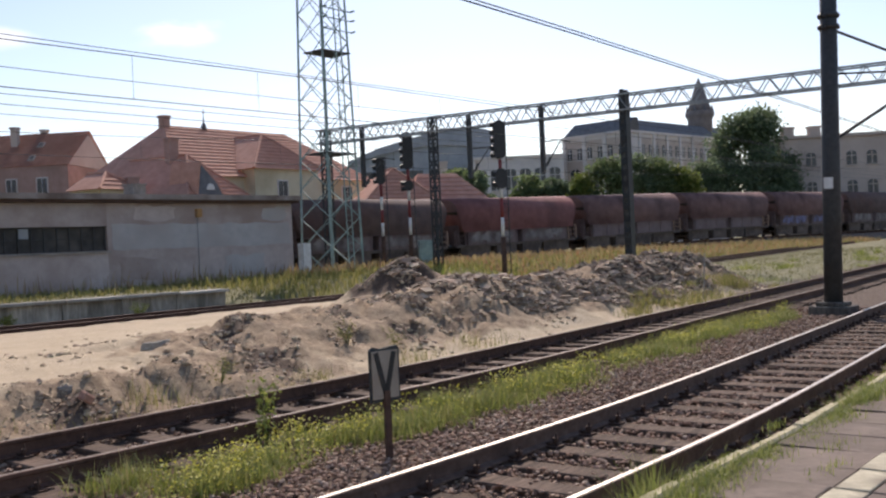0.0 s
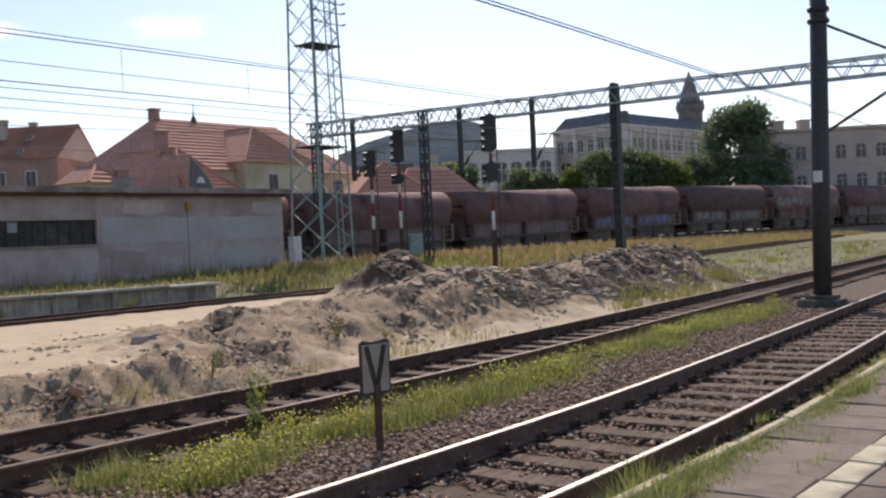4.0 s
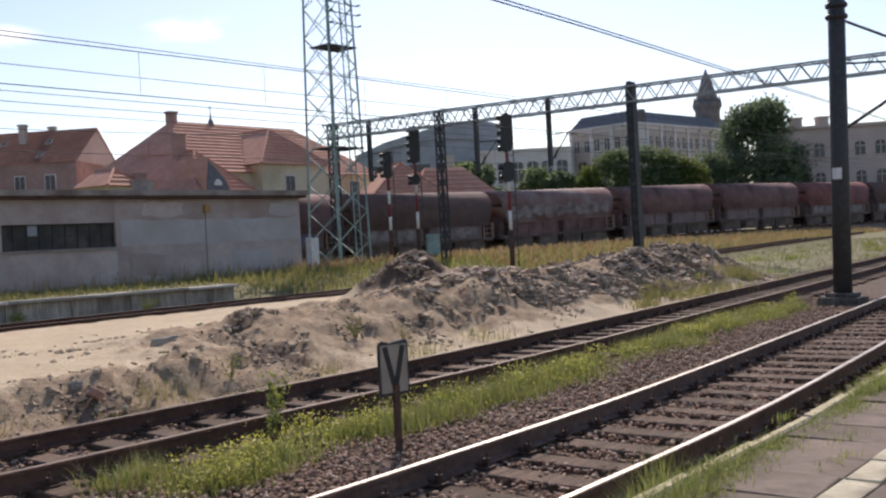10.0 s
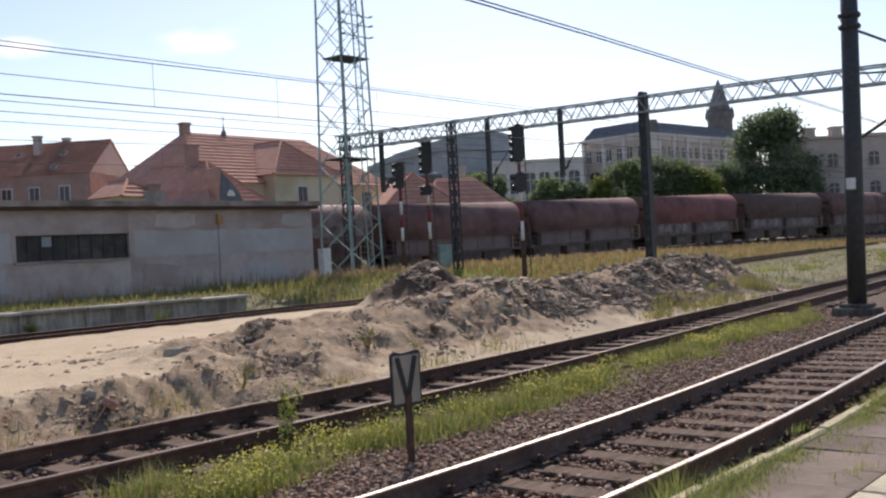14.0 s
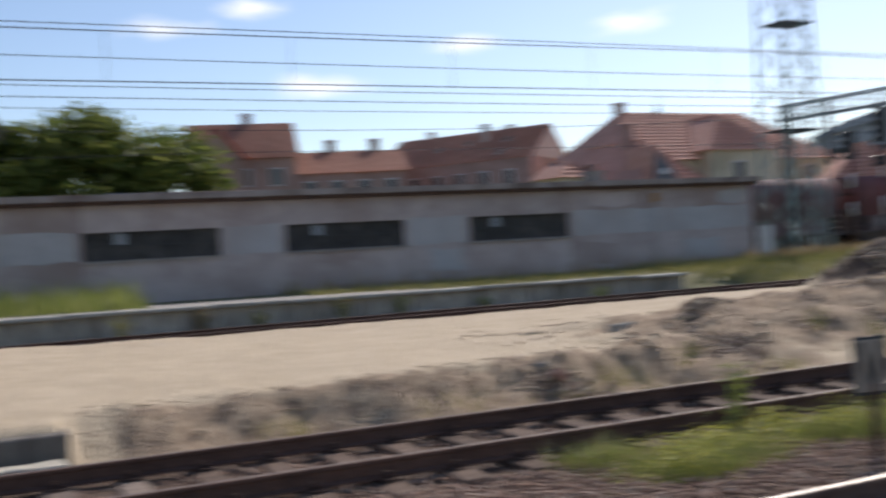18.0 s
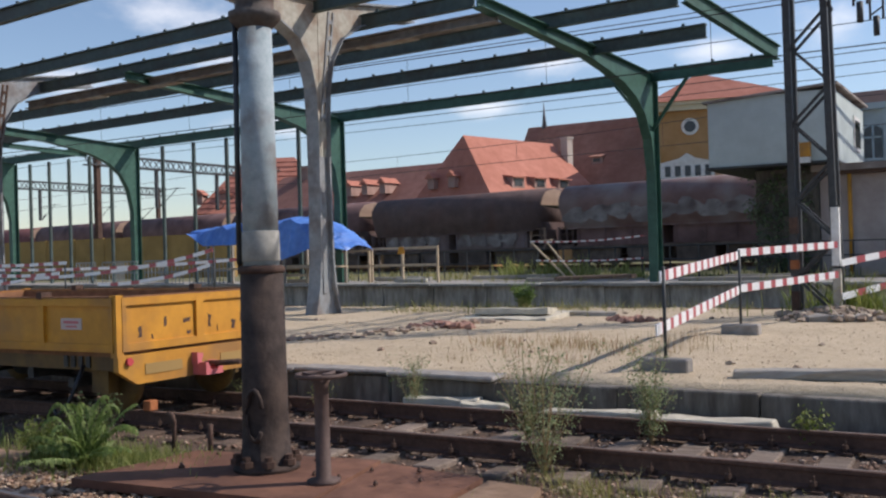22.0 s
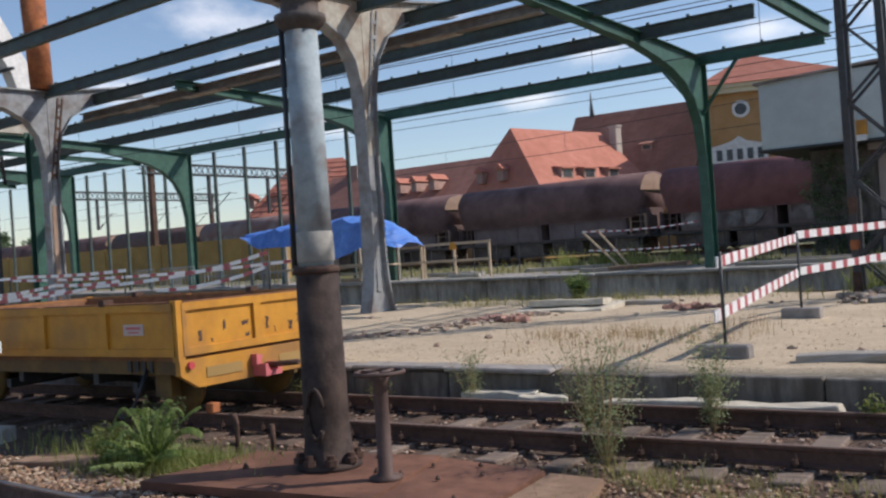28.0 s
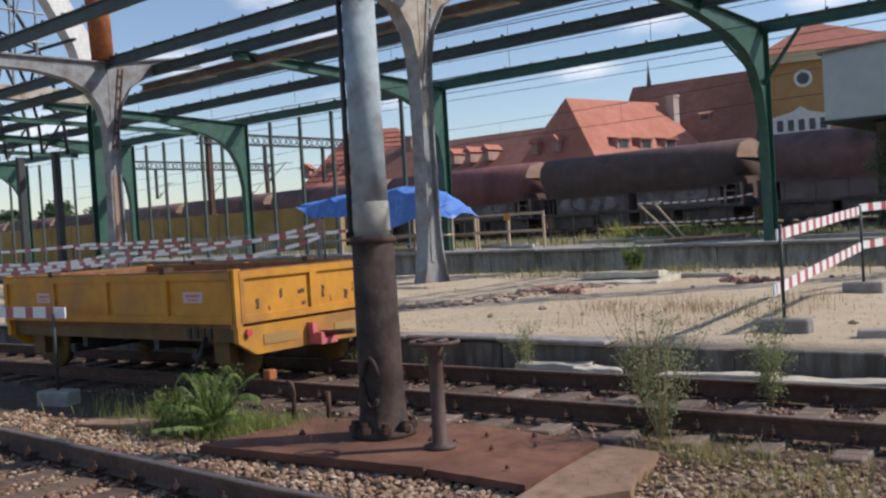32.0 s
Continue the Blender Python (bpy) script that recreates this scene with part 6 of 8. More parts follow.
# roof trusses of the old shed behind the gable
for k in range(4):
    tr = thing("roof_truss", (-42.5 - 3.2 * k, 20.6, 0), "dark steel arched roof truss of the old train shed", "roof truss", "shed roof trusses")
    for nm, r, w in (("top_chord", 10.7, 0.16), ("bottom_chord", 9.4, 0.14)):
        bm = B()
        tube(bm, [(0, -4.8 + r * math.cos(math.pi * j / 20), 6.2 + r * math.sin(math.pi * j / 20)) for j in range(21)], w * 0.6, 4)
        part(nm, bm, DARK, tr)
    for j in range(20):
        a0, a1 = math.pi * j / 20, math.pi * (j + 1) / 20
        bm = B()
        ra, rb = (10.7, 9.4) if j % 2 else (9.4, 10.7)
        bar(bm, (0, -4.8 + ra * math.cos(a0), 6.2 + ra * math.sin(a0)), (0, -4.8 + rb * math.cos(a1), 6.2 + rb * math.sin(a1)), 0.09)
        part("web_bar", bm, DARK, tr)
    for j in (3, 6, 9):
        bm = B()
        a0 = math.pi * j / 20
        bar(bm, (0, -4.8 + 10.7 * math.cos(a0), 6.2 + 10.7 * math.sin(a0)), (3.1, -4.8 + 10.7 * math.cos(a0), 6.2 + 10.7 * math.sin(a0)), 0.12)
        bar(bm, (0, -4.8 + 9.4 * math.cos(a0), 6.2 + 9.4 * math.sin(a0)), (3.1, -4.8 + 9.4 * math.cos(a0 + 0.3), 6.2 + 9.4 * math.sin(a0 + 0.3)), 0.07)
        part("purlin", bm, DARK, tr)
    for yy in (-15.5, 5.25):
        bm = B()
        bbox(bm, -0.15, 0.15, yy - 0.15, yy + 0.15, 0.0, 6.3)
        part("leg", bm, DARK, tr)

# ---- catenary gantry over the platforms, and its lattice mast ----
gb = thing("catenary_gantry", (0, 0, 0), "dark lattice catenary gantry crossing all the tracks", "gantry", "catenary gantries")
bm = B()
truss_beam(bm, (-3.6, 17.0, 8.7), (-0.6, 58.0, 8.7), 0.9, 0.8, 40, 0.09, 0.05)
part("lattice_beam", bm, DARK, gb)
for y in (20.5, 23.2, 24.9, 27.0, 31.2, 34.0, 40.0, 44.0, 49.4, 53.0):
    bm = B()
    gx = -3.6 + 3.0 * (y - 17) / 41
    for s in (-0.14, 0.14):
        bar(bm, (gx + s, y, 8.7), (gx + s, y, 6.9), 0.05)
    for q in range(5):
        bar(bm, (gx - 0.14, y, 7.0 + q * 0.36), (gx + 0.14, y, 7.18 + q * 0.36), 0.035)
    rod(bm, (gx, y - 0.1, 6.95), (gx, y - 0.1, 6.5), 0.07, None, 8)
    part("hanger", bm, DARK, gb)
for yy, nm, gx in ((19.0, "near_mast", -3.45), (57.6, "far_mast", -0.6)):
    bm = B()
    for sx in (-0.36, 0.36):
        for sy in (-0.22, 0.22):
            bar(bm, (gx + sx, yy + sy, 0.25), (gx - 0.1 + sx * 0.85, yy + sy, 9.6), 0.12)
    for q in range(13):
        z0 = 0.4 + q * 0.7
        for sy in (-0.22, 0.22):
            s = 1 if q % 2 else -1
            bar(bm, (gx - s * 0.34, yy + sy, z0), (gx + s * 0.34, yy + sy, z0 + 0.7), 0.05)
    part(nm, bm, DARK, gb)
for x, z0, z1, m in ((-3.09, 0.3, 1.25, CAST_CREAM), (-3.095, 1.3, 2.35, WHITE), (-3.81, 1.9, 2.2, RUST), (-3.81, 0.45, 0.85, RUST), (-3.81, 1.25, 1.42, ORANGE_RUST)):
    bm = B()
    bbox(bm, x - 0.068, x + 0.068, 18.70, 18.85, z0, z1)
    part("warning_band", bm, m, gb, "worn warning paint on the mast leg")

for gx, y0, y1, z in ((-62.0, 50.0, 78.0, 9.4), (-88.0, 58.0, 82.0, 9.6)):
    g2 = thing("catenary_gantry", (0, 0, 0), "distant grey lattice gantry over the running tracks", "gantry", "catenary gantries")
    bm = B()
    truss_beam(bm, (gx, y0, z), (gx, y1, z), 0.8, 0.7, 22, 0.1, 0.06)
    part("lattice_beam", bm, DARK, g2)
    for yy in (y0 + 1, y1 - 1):
        bm = B()
        bbox(bm, gx - 0.2, gx + 0.2, yy - 0.2, yy + 0.2, 0.2, z + 0.8)
        part("column", bm, RUST, g2)
    for yy in (y0 + 7, y0 + 14, y0 + 20):
        bm = B()
        bbox(bm, gx - 0.12, gx + 0.12, yy - 0.12, yy + 0.12, z - 3.2, z)
        cantilever(bm, gx + 0.2, yy, z - 3.2, 1, 2.2)
        part("drop_post", bm, DARK, g2)

# ---- control cabin on top of the warehouse end ----
cab = thing("control_cabin", (0, 0, 0), "pale grey flat-roofed control cabin raised over the yard", "cabin")
bm = B()
bbox(bm, -9.75, -5.57, 34.6, 41.5, 4.48, 6.85)
part("body", bm, CABIN, cab)
bm = B()
prism(bm, [(-9.9, 6.74), (-5.4, 6.98), (-5.4, 7.06), (-9.9, 6.82)], 34.45, 41.7, "y")
part("roof", bm, FASCIA, cab, "thin dark roof edge")
bm = B()
bbox(bm, -9.85, -5.5, 34.5, 41.6, 4.40, 4.475)
part("floor_slab", bm, DARK, cab)
for y0 in (38.9,):
    bm = B()
    bbox(bm, -5.565, -5.53, y0, y0 + 1.5, 5.1, 6.4)
    wn = part("window", bm, WHITE, cab, "white framed window")
    bm = B()
    bbox(bm, -5.527, -5.51, y0 + 0.15, y0 + 1.35, 5.25, 6.25)
    part("pane", bm, GLASS_DARK, wn)
bm = B()
bbox(bm, -6.9, -6.3, 34.35, 34.58, 4.62, 5.1)
part("yellow_box", bm, YELLOW, cab, "yellow equipment box")
bm = B()
bbox(bm, -6.9, -6.3, 34.35, 34.5, 4.42, 4.61)
part("white_box", bm, WHITE, cab)
bm = B()
bbox(bm, -8.45, -6.32, 35.85, 38.4, 0.2, 4.355)
base = solo("cabin_base", bm, CONC_DARK, "grey rendered base wall under the cabin", "wall", kind="structure")
bm = B()
rod(bm, (-5.3, 35.75, 0.6), (-5.3, 35.75, 4.2), 0.07, None, 8)
solo("yellow_pipe", bm, YELLOW, "yellow gas pipe on the warehouse wall", "pipe")
rnd = random.Random(77)
bm = B()
for k in range(60):
    leaf_mesh(bm, rnd, (rnd.uniform(-8.6, -6.6), 35.72, rnd.uniform(0.8, 4.4)), 0.42, 40, 0.06, 1.0)
solo("ivy", bm, LEAF_DARK, "dark ivy climbing the rendered base wall", "climbing plant")
gb2 = facade("flat_roofed_building", (-3.9, 62.0, 0, 0, 0, 0), 8.5, 7, 9.0, CABIN, "grey flat-roofed building with a brown roof edge", [(7.2, 1.8, 0.9, 5)], True)
bm = B()
bbox(bm, -4.6, 4.6, -3.8, 3.8, 9.36, 10.0)
part("roof_edge", bm, BRICK_WALL, gb2, "brown roof edge")

# ---- station building beyond the train ----
SG = "station buildings"
gable_house("station_wing", (-35.05, 68.8, 0, 0, 0, 76.3), 13.1, 7.6, 5.6, 10.6, OCHRE, TILE_LIT, "ochre station wing with a steep bright red tile roof", 1.6, [(5.9, -1.1, 6.5, 10.9, 0.7)], (), SG, 0.4, 0.0, None, (), [(-3.2, 0.17, 1.4, 0.8), (-0.6, 0.17, 1.4, 0.8), (2.3, 0.17, 1.4, 0.8)], BROWN_WALL)
gable_house("station_hall", (-32.6, 80.0, 0, 0, 0, 0), 11.6, 10, 6.0, 12.95, OCHRE, TILE_ROOF, "ochre station hall with a long red tile roof", 0.0, (), (), SG, 0.4, 0.0, None, (), [(1.6, 0.42, 1.0, 0.6)])
bm = B()
rod(bm, (0, 0, 0), (0, 0, 2.4), 0.25, 0.02, 8)
solo("ridge_turret", bm, SLATE, "slim dark turret spike on the station ridge", "turret", at=pose(-37.2, 80.0, 12.7))
gable_house("station_range", (-48.3, 66.9, 0, 0, 0, -3.5), 18, 7.0, 5.6, 8.95, OCHRE, TILE_SHADED, "low station range with red roof and small dormers", 0.5, [(-6, 0, 8, 9.6, 0.9)], (), SG, 0.4)
for x, y in ((-46.85, 63.4), (-45.2, 63.3), (-43.4, 63.2), (-38.5, 62.5), (-36.4, 62.0)):
    d = thing("roof_dormer", (x, y, 6.6, 0, 0, -3.5), "small red dormer on the low station roof", "dormer", "roof dormers")
    bm = B()
    bbox(bm, -0.28, 0.28, -0.2, 1.4, 0.0, 0.85)
    part("body", bm, BRICK_WALL, d)
    bm = B()
    prism(bm, [(-0.42, 0.8), (0.42, 0.8), (0, 1.25)], -0.4, 1.6, "y")
    part("roof", bm, TILE_LIT, d)
gable_house("station_wing", (-63.5, 73.0, 0, 0, 0, 28), 11, 12, 6.0, 11.6, OCHRE, TILE_LIT, "station wing with steep hipped red roof", 3.5, [(4.5, 0.6, 10.0, 12.4, 0.8)], (), SG, 0.4, 0.5)
for k in range(3):
    d = thing("roof_dormer", (-66.5 + 2.2 * k, 66.2 + 1.1 * k, 7.0, 0, 0, 28), "small red dormer on the steep station roof", "dormer", "roof dormers")
    bm = B()
    bbox(bm, -0.4, 0.4, -0.2, 1.6, 0.0, 0.9)
    part("body", bm, BRICK_WALL, d)
    bm = B()
    prism(bm, [(-0.65, 0.85), (0.65, 0.85), (0, 1.4)], -0.4, 1.8, "y")
    part("roof", bm, TILE_LIT, d)
stw = thing("station_tower", (-20.6, 80.5, 0, 0, 0, 14), "ochre gabled station pavilion with a round window", "tower", SG)
bm = B()
bbox(bm, -5.8, 4.2, -3.0, 4.0, 0, 12.6)
part("wall", bm, OCHRE, stw)
bm = B()
bbox(bm, -6.2, 4.6, -3.4, 4.4, 12.6, 13.0)
bbox(bm, -6.4, 4.8, -3.6, 4.6, 13.004, 13.3)
part("cornice", bm, YELLOW_WALL, stw)
bm = B()
v = [bm.verts.new(p) for p in ((-6.5, -3.8, 13.304), (5, -3.8, 13.304), (5, 4.8, 13.304), (-6.5, 4.8, 13.304), (-2.75, 0.5, 16.0), (-2.15, 0.5, 15.95))]
for f in ((0, 1, 5, 4), (1, 2, 5), (2, 3, 4, 5), (3, 0, 4), (3, 2, 1, 0)):
    bm.faces.new([v[i] for i in f])
part("roof", bm, TILE_LIT, stw)
bm = B()
prism(bm, [(-3.2 + 0.68 * math.cos(a), 11.3 + 0.68 * math.sin(a)) for a in np.linspace(0, 2 * math.pi, 24, endpoint=False)], -3.12, -3.004, "y")
oc = part("round_window", bm, WHITE, stw, "white stone ring")
bm = B()
prism(bm, [(-3.2 + 0.45 * math.cos(a), 11.3 + 0.45 * math.sin(a)) for a in np.linspace(0, 2 * math.pi, 24, endpoint=False)], -3.16, -3.124, "y")
part("pane", bm, GLASS_DARK, oc)
for k in range(5):
    bm = B()
    bbox(bm, -5.25 + 0.78 * k, -4.8 + 0.78 * k, -3.09, -3.062, 7.35, 8.2)
    part("window", bm, GLASS_DARK, stw)
bm = B()
bbox(bm, -5.6, -1.4, -3.06, -3.005, 7.0, 8.5)
prism(bm, [(-5.4, 8.5), (-1.6, 8.5), (-2.9, 8.8), (-3.5, 9.2), (-4.1, 8.8)], -3.12, -3.004, "y")
part("ornament", bm, WHITE, stw)

# long ochre fence wall in front of the train
yw = thing("ochre_wall", (-60.0, 42.6, 0.6, 0, 0, 1.5), "long dull ochre boarded wall beside the far track", "wall", "", "structure")
for k in range(14):
    bm = B()
    bbox(bm, -19.5 + 2.8 * k, -16.75 + 2.8 * k, -0.1, 0.1, 0, 2.75)
    bbox(bm, -19.5 + 2.8 * k, -19.4 + 2.8 * k, -0.16, -0.101, 0, 2.8)
    part("panel", bm, OCHRE_DULL, yw)

# ---- yellow flat wagon on the siding ----
fw = thing("flat_wagon", (-11.4, 8.86, 0), "yellow drop-side works wagon standing on the siding", "wagon")
HX, HY = 2.5, 1.22


def panel(bm, a, b, z0, z1, t=0.05, axis="x", ribs=3):
    """A pressed steel drop side: a plate with raised rims and ribs."""
    def bx(u0, u1, w0, w1, za, zb):
        if axis == "x":
            bbox(bm, u0, u1, w0, w1, za, zb)
        else:
            bbox(bm, w0, w1, u0, u1, za, zb)
    bx(a, b, -t / 2, t / 2, z0, z1)
    o = -t / 2 - 0.035
    for za, zb in ((z0, z0 + 0.09), (z1 - 0.09, z1)):
        bx(a, b, o, -t / 2, za, zb)
        bx(a, b, t / 2, t / 2 + 0.035, za, zb)
    for i in range(ribs + 1):
        u = a + (b - a) * i / ribs
        u0, u1 = max(a, u - 0.06), min(b, u + 0.06)
        bx(u0, u1, o - 0.002, -t / 2, z0, z1)
        bx(u0, u1, t / 2, t / 2 + 0.037, z0, z1)


for s in (-1, 1):
    bm = B()
    panel(bm, -HX, HX, 0.72, 1.33, 0.05, "x", 4)
    part("side_board", bm, YELLOW, fw, "", pose(0, s * HY, 0))
    bm = B()
    panel(bm, -HY + 0.03, HY - 0.03, 0.72, 1.33, 0.05, "y", 2)
    part("end_board", bm, YELLOW, fw, "", pose(s * HX, 0, 0) if s < 0 else pose(s * HX, 0, 0, 0, 0, 180))
    bm = B()
    bbox(bm, s * HX - 0.05, s * HX + 0.055, -HY - 0.05, -HY + 0.05, 0.66, 1.36)
    part("corner_post", bm, YELLOW, fw)
    bm = B()
    bbox(bm, s * HX - 0.05, s * HX + 0.055, HY - 0.05, HY + 0.05, 0.66, 1.36)
    part("corner_post", bm, YELLOW, fw)
    bm = B()
    pts = [(-HY - 0.04, 0.68), (-HY - 0.04, 0.50), (-HY + 0.22, 0.34), (HY - 0.22, 0.34), (HY + 0.04, 0.50), (HY + 0.04, 0.68)]
    prism(bm, pts, s * HX - 0.02, s * HX + 0.06)
    hb = part("headstock", bm, YELLOW, fw)
    for yy in (-0.6, 0.6):
        bm = B()
        bbox(bm, s * HX + 0.06, s * HX + 0.07, yy - 0.28, yy + 0.28, 0.44, 0.56)
        part("headstock_recess", bm, OCHRE_DULL, hb)
    bm = B()
    xa, xb = (HX + 0.06, HX + 0.28) if s > 0 else (-HX - 0.28, -HX - 0.06)
    prism(bm, [(-0.14, 0.50), (-0.14, 0.35), (0.14, 0.35), (0.14, 0.50), (0.10, 0.50), (0.06, 0.41), (-0.06, 0.41), (-0.10, 0.50)], xa, xb)
    prism(bm, [(-0.16, 0.62), (-0.16, 0.48), (-0.10, 0.48), (-0.06, 0.60)], xa, xa + 0.1)
    part("coupler", bm, PINK, fw, "sun-faded red coupler")
    bm = B()
    rod(bm, (s * (HX + 0.1), 0.02, 0.46), (s * (HX + 0.6), 0.1, 0.50), 0.035, None, 8)
    part("drawbar", bm, RUST, fw)
    for yy in (-1.12, 1.12):
        bm = B()
        rod(bm, (s * HX + 0.061 if s > 0 else s * HX - 0.02, yy, 0.61), (s * (HX + 0.10), yy, 0.61), 0.045, None, 10)
        part("tail_lamp", bm, RED, fw)
    bm = B()
    for yy in (-0.76, 0.76):
        lathe_z = [(0.30, 0), (0.34, 0.02), (0.36, 0.10), (0.34, 0.13), (0.16, 0.135)]
        m0 = len(bm.verts)
        lathe(bm, [(r, z - 0.065) for r, z in lathe_z], 20)
        bm.verts.ensure_lookup_table()
        bmesh.ops.transform(bm, matrix=pose(s * 2.02, yy, 0.34, 90), verts=bm.verts[m0:])
    rod(bm, (s * 2.02, -0.76, 0.34), (s * 2.02, 0.76, 0.34), 0.06, None, 8)
    part("wheelset", bm, YELLOW_GRIMY_SHADE, fw, "grimy yellow wheels with underside shade in their colour")
    for yy in (-1.0, 1.0):
        bm = B()
        bbox(bm, s * 2.02 - 0.42, s * 2.02 + 0.42, yy - 0.03, yy + 0.03, 0.46, 0.54)
        bbox(bm, s * 2.02 - 0.14, s * 2.02 + 0.14, yy - 0.07, yy + 0.07, 0.22, 0.48)
        part("axle_box", bm, YELLOW_GRIMY_SHADE, fw)
bm = B()
for yy in (-1.12, 1.12):
    bbox(bm, -HX, HX, yy - 0.06, yy + 0.06, 0.50, 0.68)
bbox(bm, -HX, HX, -0.5, -0.38, 0.46, 0.66)
bbox(bm, -HX, HX, 0.38, 0.5, 0.46, 0.66)
part("underframe", bm, YELLOW_GRIMY_SHADE, fw)
# Unseen reservoir and brake beams, added to darken the space under the wagon.
bm = B()
rod(bm, (-0.55, -0.25, 0.42), (0.55, -0.25, 0.42), 0.17, None, 16)
part("air_reservoir", bm, DARK, fw, "dark air reservoir added to deepen the underside shade")
for x in (-1.35, 1.35):
    bm = B()
    bbox(bm, x - 0.05, x + 0.05, -0.95, 0.95, 0.24, 0.36)
    rod(bm, (x, -0.5, 0.3), (x * 0.45, -0.5, 0.4), 0.03, None, 6)
    rod(bm, (x, 0.5, 0.3), (x * 0.45, 0.5, 0.4), 0.03, None, 6)
    part("brake_beam", bm, DARK, fw, "dark brake beam added to deepen the underside shade")
# Unseen bearers, added likewise to deepen the underside shade.
bm = B()
for x in (-0.8, 0.8):
    bbox(bm, x - 0.05, x + 0.05, -1.1, 1.1, 0.36, 0.66)
bbox(bm, -1.0, 1.0, 0.5, 0.56, 0.26, 0.66)
part("cross_bearer", bm, DARK, fw)
bm = B()
bbox(bm, -HX + 0.03, HX - 0.03, -HY + 0.03, HY - 0.03, 0.66, 0.74)
part("floor", bm, WAG_IN, fw, "rusty load floor")
for s in (-1, 1):
    bm = B()
    yy = s * (HY - 0.075)
    bbox(bm, -HX + 0.08, HX - 0.08, yy - 0.012, yy + 0.012, 0.742, 1.325)
    part("inner_board", bm, WAG_IN, fw, "rusty inner face")
    bm = B()
    xx = s * (HX - 0.08)
    bbox(bm, xx - 0.012, xx + 0.012, -HY + 0.1, HY - 0.1, 0.742, 1.325)
    part("inner_board", bm, WAG_IN, fw, "rusty inner face")
    for yy in (-HY, HY):
        bm = B()
        bbox(bm, s * 1.25 - 0.05, s * 1.25 + 0.05, yy - 0.07, yy + 0.07, 1.32, 1.40)
        part("catch", bm, RUST, fw, "rusty side catch")
for x in (-1.5, 1.77):
    bm = B()
    bbox(bm, x - 0.18, x + 0.18, -HY - 0.034, -HY - 0.026, 0.97, 1.10)
    lb = part("plate", bm, PLATE, fw, "faded pink and white plate with unreadable writing")
    bm = B()
    bbox(bm, x - 0.13, x + 0.13, -HY - 0.038, -HY - 0.0345, 1.04, 1.07)
    part("writing_bar", bm, PINK, lb)
    bm = B()
    bbox(bm, x - 0.09, x + 0.1, -HY - 0.038, -HY - 0.0345, 0.995, 1.015)
    part("writing_bar", bm, PINK, lb)
for s in (-1, 1):
    for yy in (-HY, HY):
        bm = B()
        bbox(bm, min(0.06 * s, s * (HX - 0.06)), max(0.06 * s, s * (HX - 0.06)), yy - 0.058, yy + 0.058, 1.332, 1.347)
        part("top_rim", bm, WAG_IN, fw, "rust-worn top rim")
    bm = B()
    bbox(bm, s * HX - 0.055, s * HX + 0.055, -HY + 0.06, HY - 0.06, 1.332, 1.345)
    part("top_rim", bm, WAG_IN, fw, "rust-worn top rim")
bm = B()
for q in range(4):
    bbox(bm, 1.55 + 0.13 * q, 1.62 + 0.13 * q, -1.20, -1.185, 0.53, 0.66)
tagged(part("hazard_stripes", bm, BLACK, fw), kind="stuff")
bm = B()
pts = [(1.9, -1.2, 0.55), (1.95, -1.35, 0.35), (1.85, -1.4, 0.1), (1.7, -1.42, 0.0), (1.6, -1.4, 0.1)]
tube(bm, pts, 0.025, 6)
part("air_hose", bm, BLACK, fw)
bm = B()
bbox(bm, -8.98, -8.86, 8.05, 8.18, 0.0, 0.12)
bmesh.ops.bevel(bm, geom=list(bm.edges), offset=0.012, segments=1, affect="EDGES")
solo("wheel_chock", bm, ORANGE_RUST, "orange wooden wheel chock on the rail", "chock")

EARTHY = mat("pale_brown_earthy_concrete", (0.19, 0.12, 0.08), (0.35, 0.235, 0.16), 6, 0.95, 0.5, 0, (0.22, 0.14, 0.09), 1.5, 0.6)
for k, (y0, y1, z0, z1) in enumerate(((-0.95, -0.86, 0.86, 1.02), (-0.55, -0.50, 0.95, 1.12), (-0.28, -0.10, 0.98, 1.06), (-0.2, -0.12, 0.84, 0.9), (0.15, 0.22, 0.9, 1.1), (0.55, 0.66, 0.84, 1.0), (0.72, 0.76, 0.92, 1.08), (0.3, 0.34, 0.84, 0.93), (-0.75, -0.71, 0.83, 0.9))):
    bm = B()
    prism(bm, patch_outline((y0 + y1) / 2 - 0.3 * (y1 - y0), (y0 + y1) / 2 + 0.3 * (y1 - y0), (z0 + z1) / 2 - 0.42 * (z1 - z0), (z0 + z1) / 2 + 0.3 * (z1 - z0), 200 + k, 0.013), HX + 0.026, HX + 0.0285)
    part("rust_spot", bm, RUST, fw, "dark rust scar on the yellow paint")

# ---- old water column between the tracks ----
wc = thing("water_column", (-5.92, 6.72, -0.12), "tall iron water column, grey above and tarred below", "water column")
bm = B()
lathe(bm, [(0.29, 0.0), (0.29, 0.05), (0.215, 0.06), (0.20, 0.5), (0.188, 1.72)], 24)
part("lower_pipe", bm, PIPE_BASE, wc, "black tarred lower pipe")
bm = B()
lathe(bm, [(0.19, 1.715), (0.205, 1.73), (0.205, 1.765), (0.17, 1.785)], 24)
part("joint_ring", bm, RUST, wc)
bm = B()
lathe(bm, [(0.158, 1.78), (0.145, 4.05)], 24)
part("upper_pipe", bm, PIPE_GREY, wc, "faded grey-blue upper pipe")
bm = B()
lathe(bm, [(0.163, 1.82), (0.167, 1.825), (0.164, 2.08), (0.158, 2.085)], 24)
part("pale_band", bm, CONC_LIGHT, wc, "pale worn band")
bm = B()
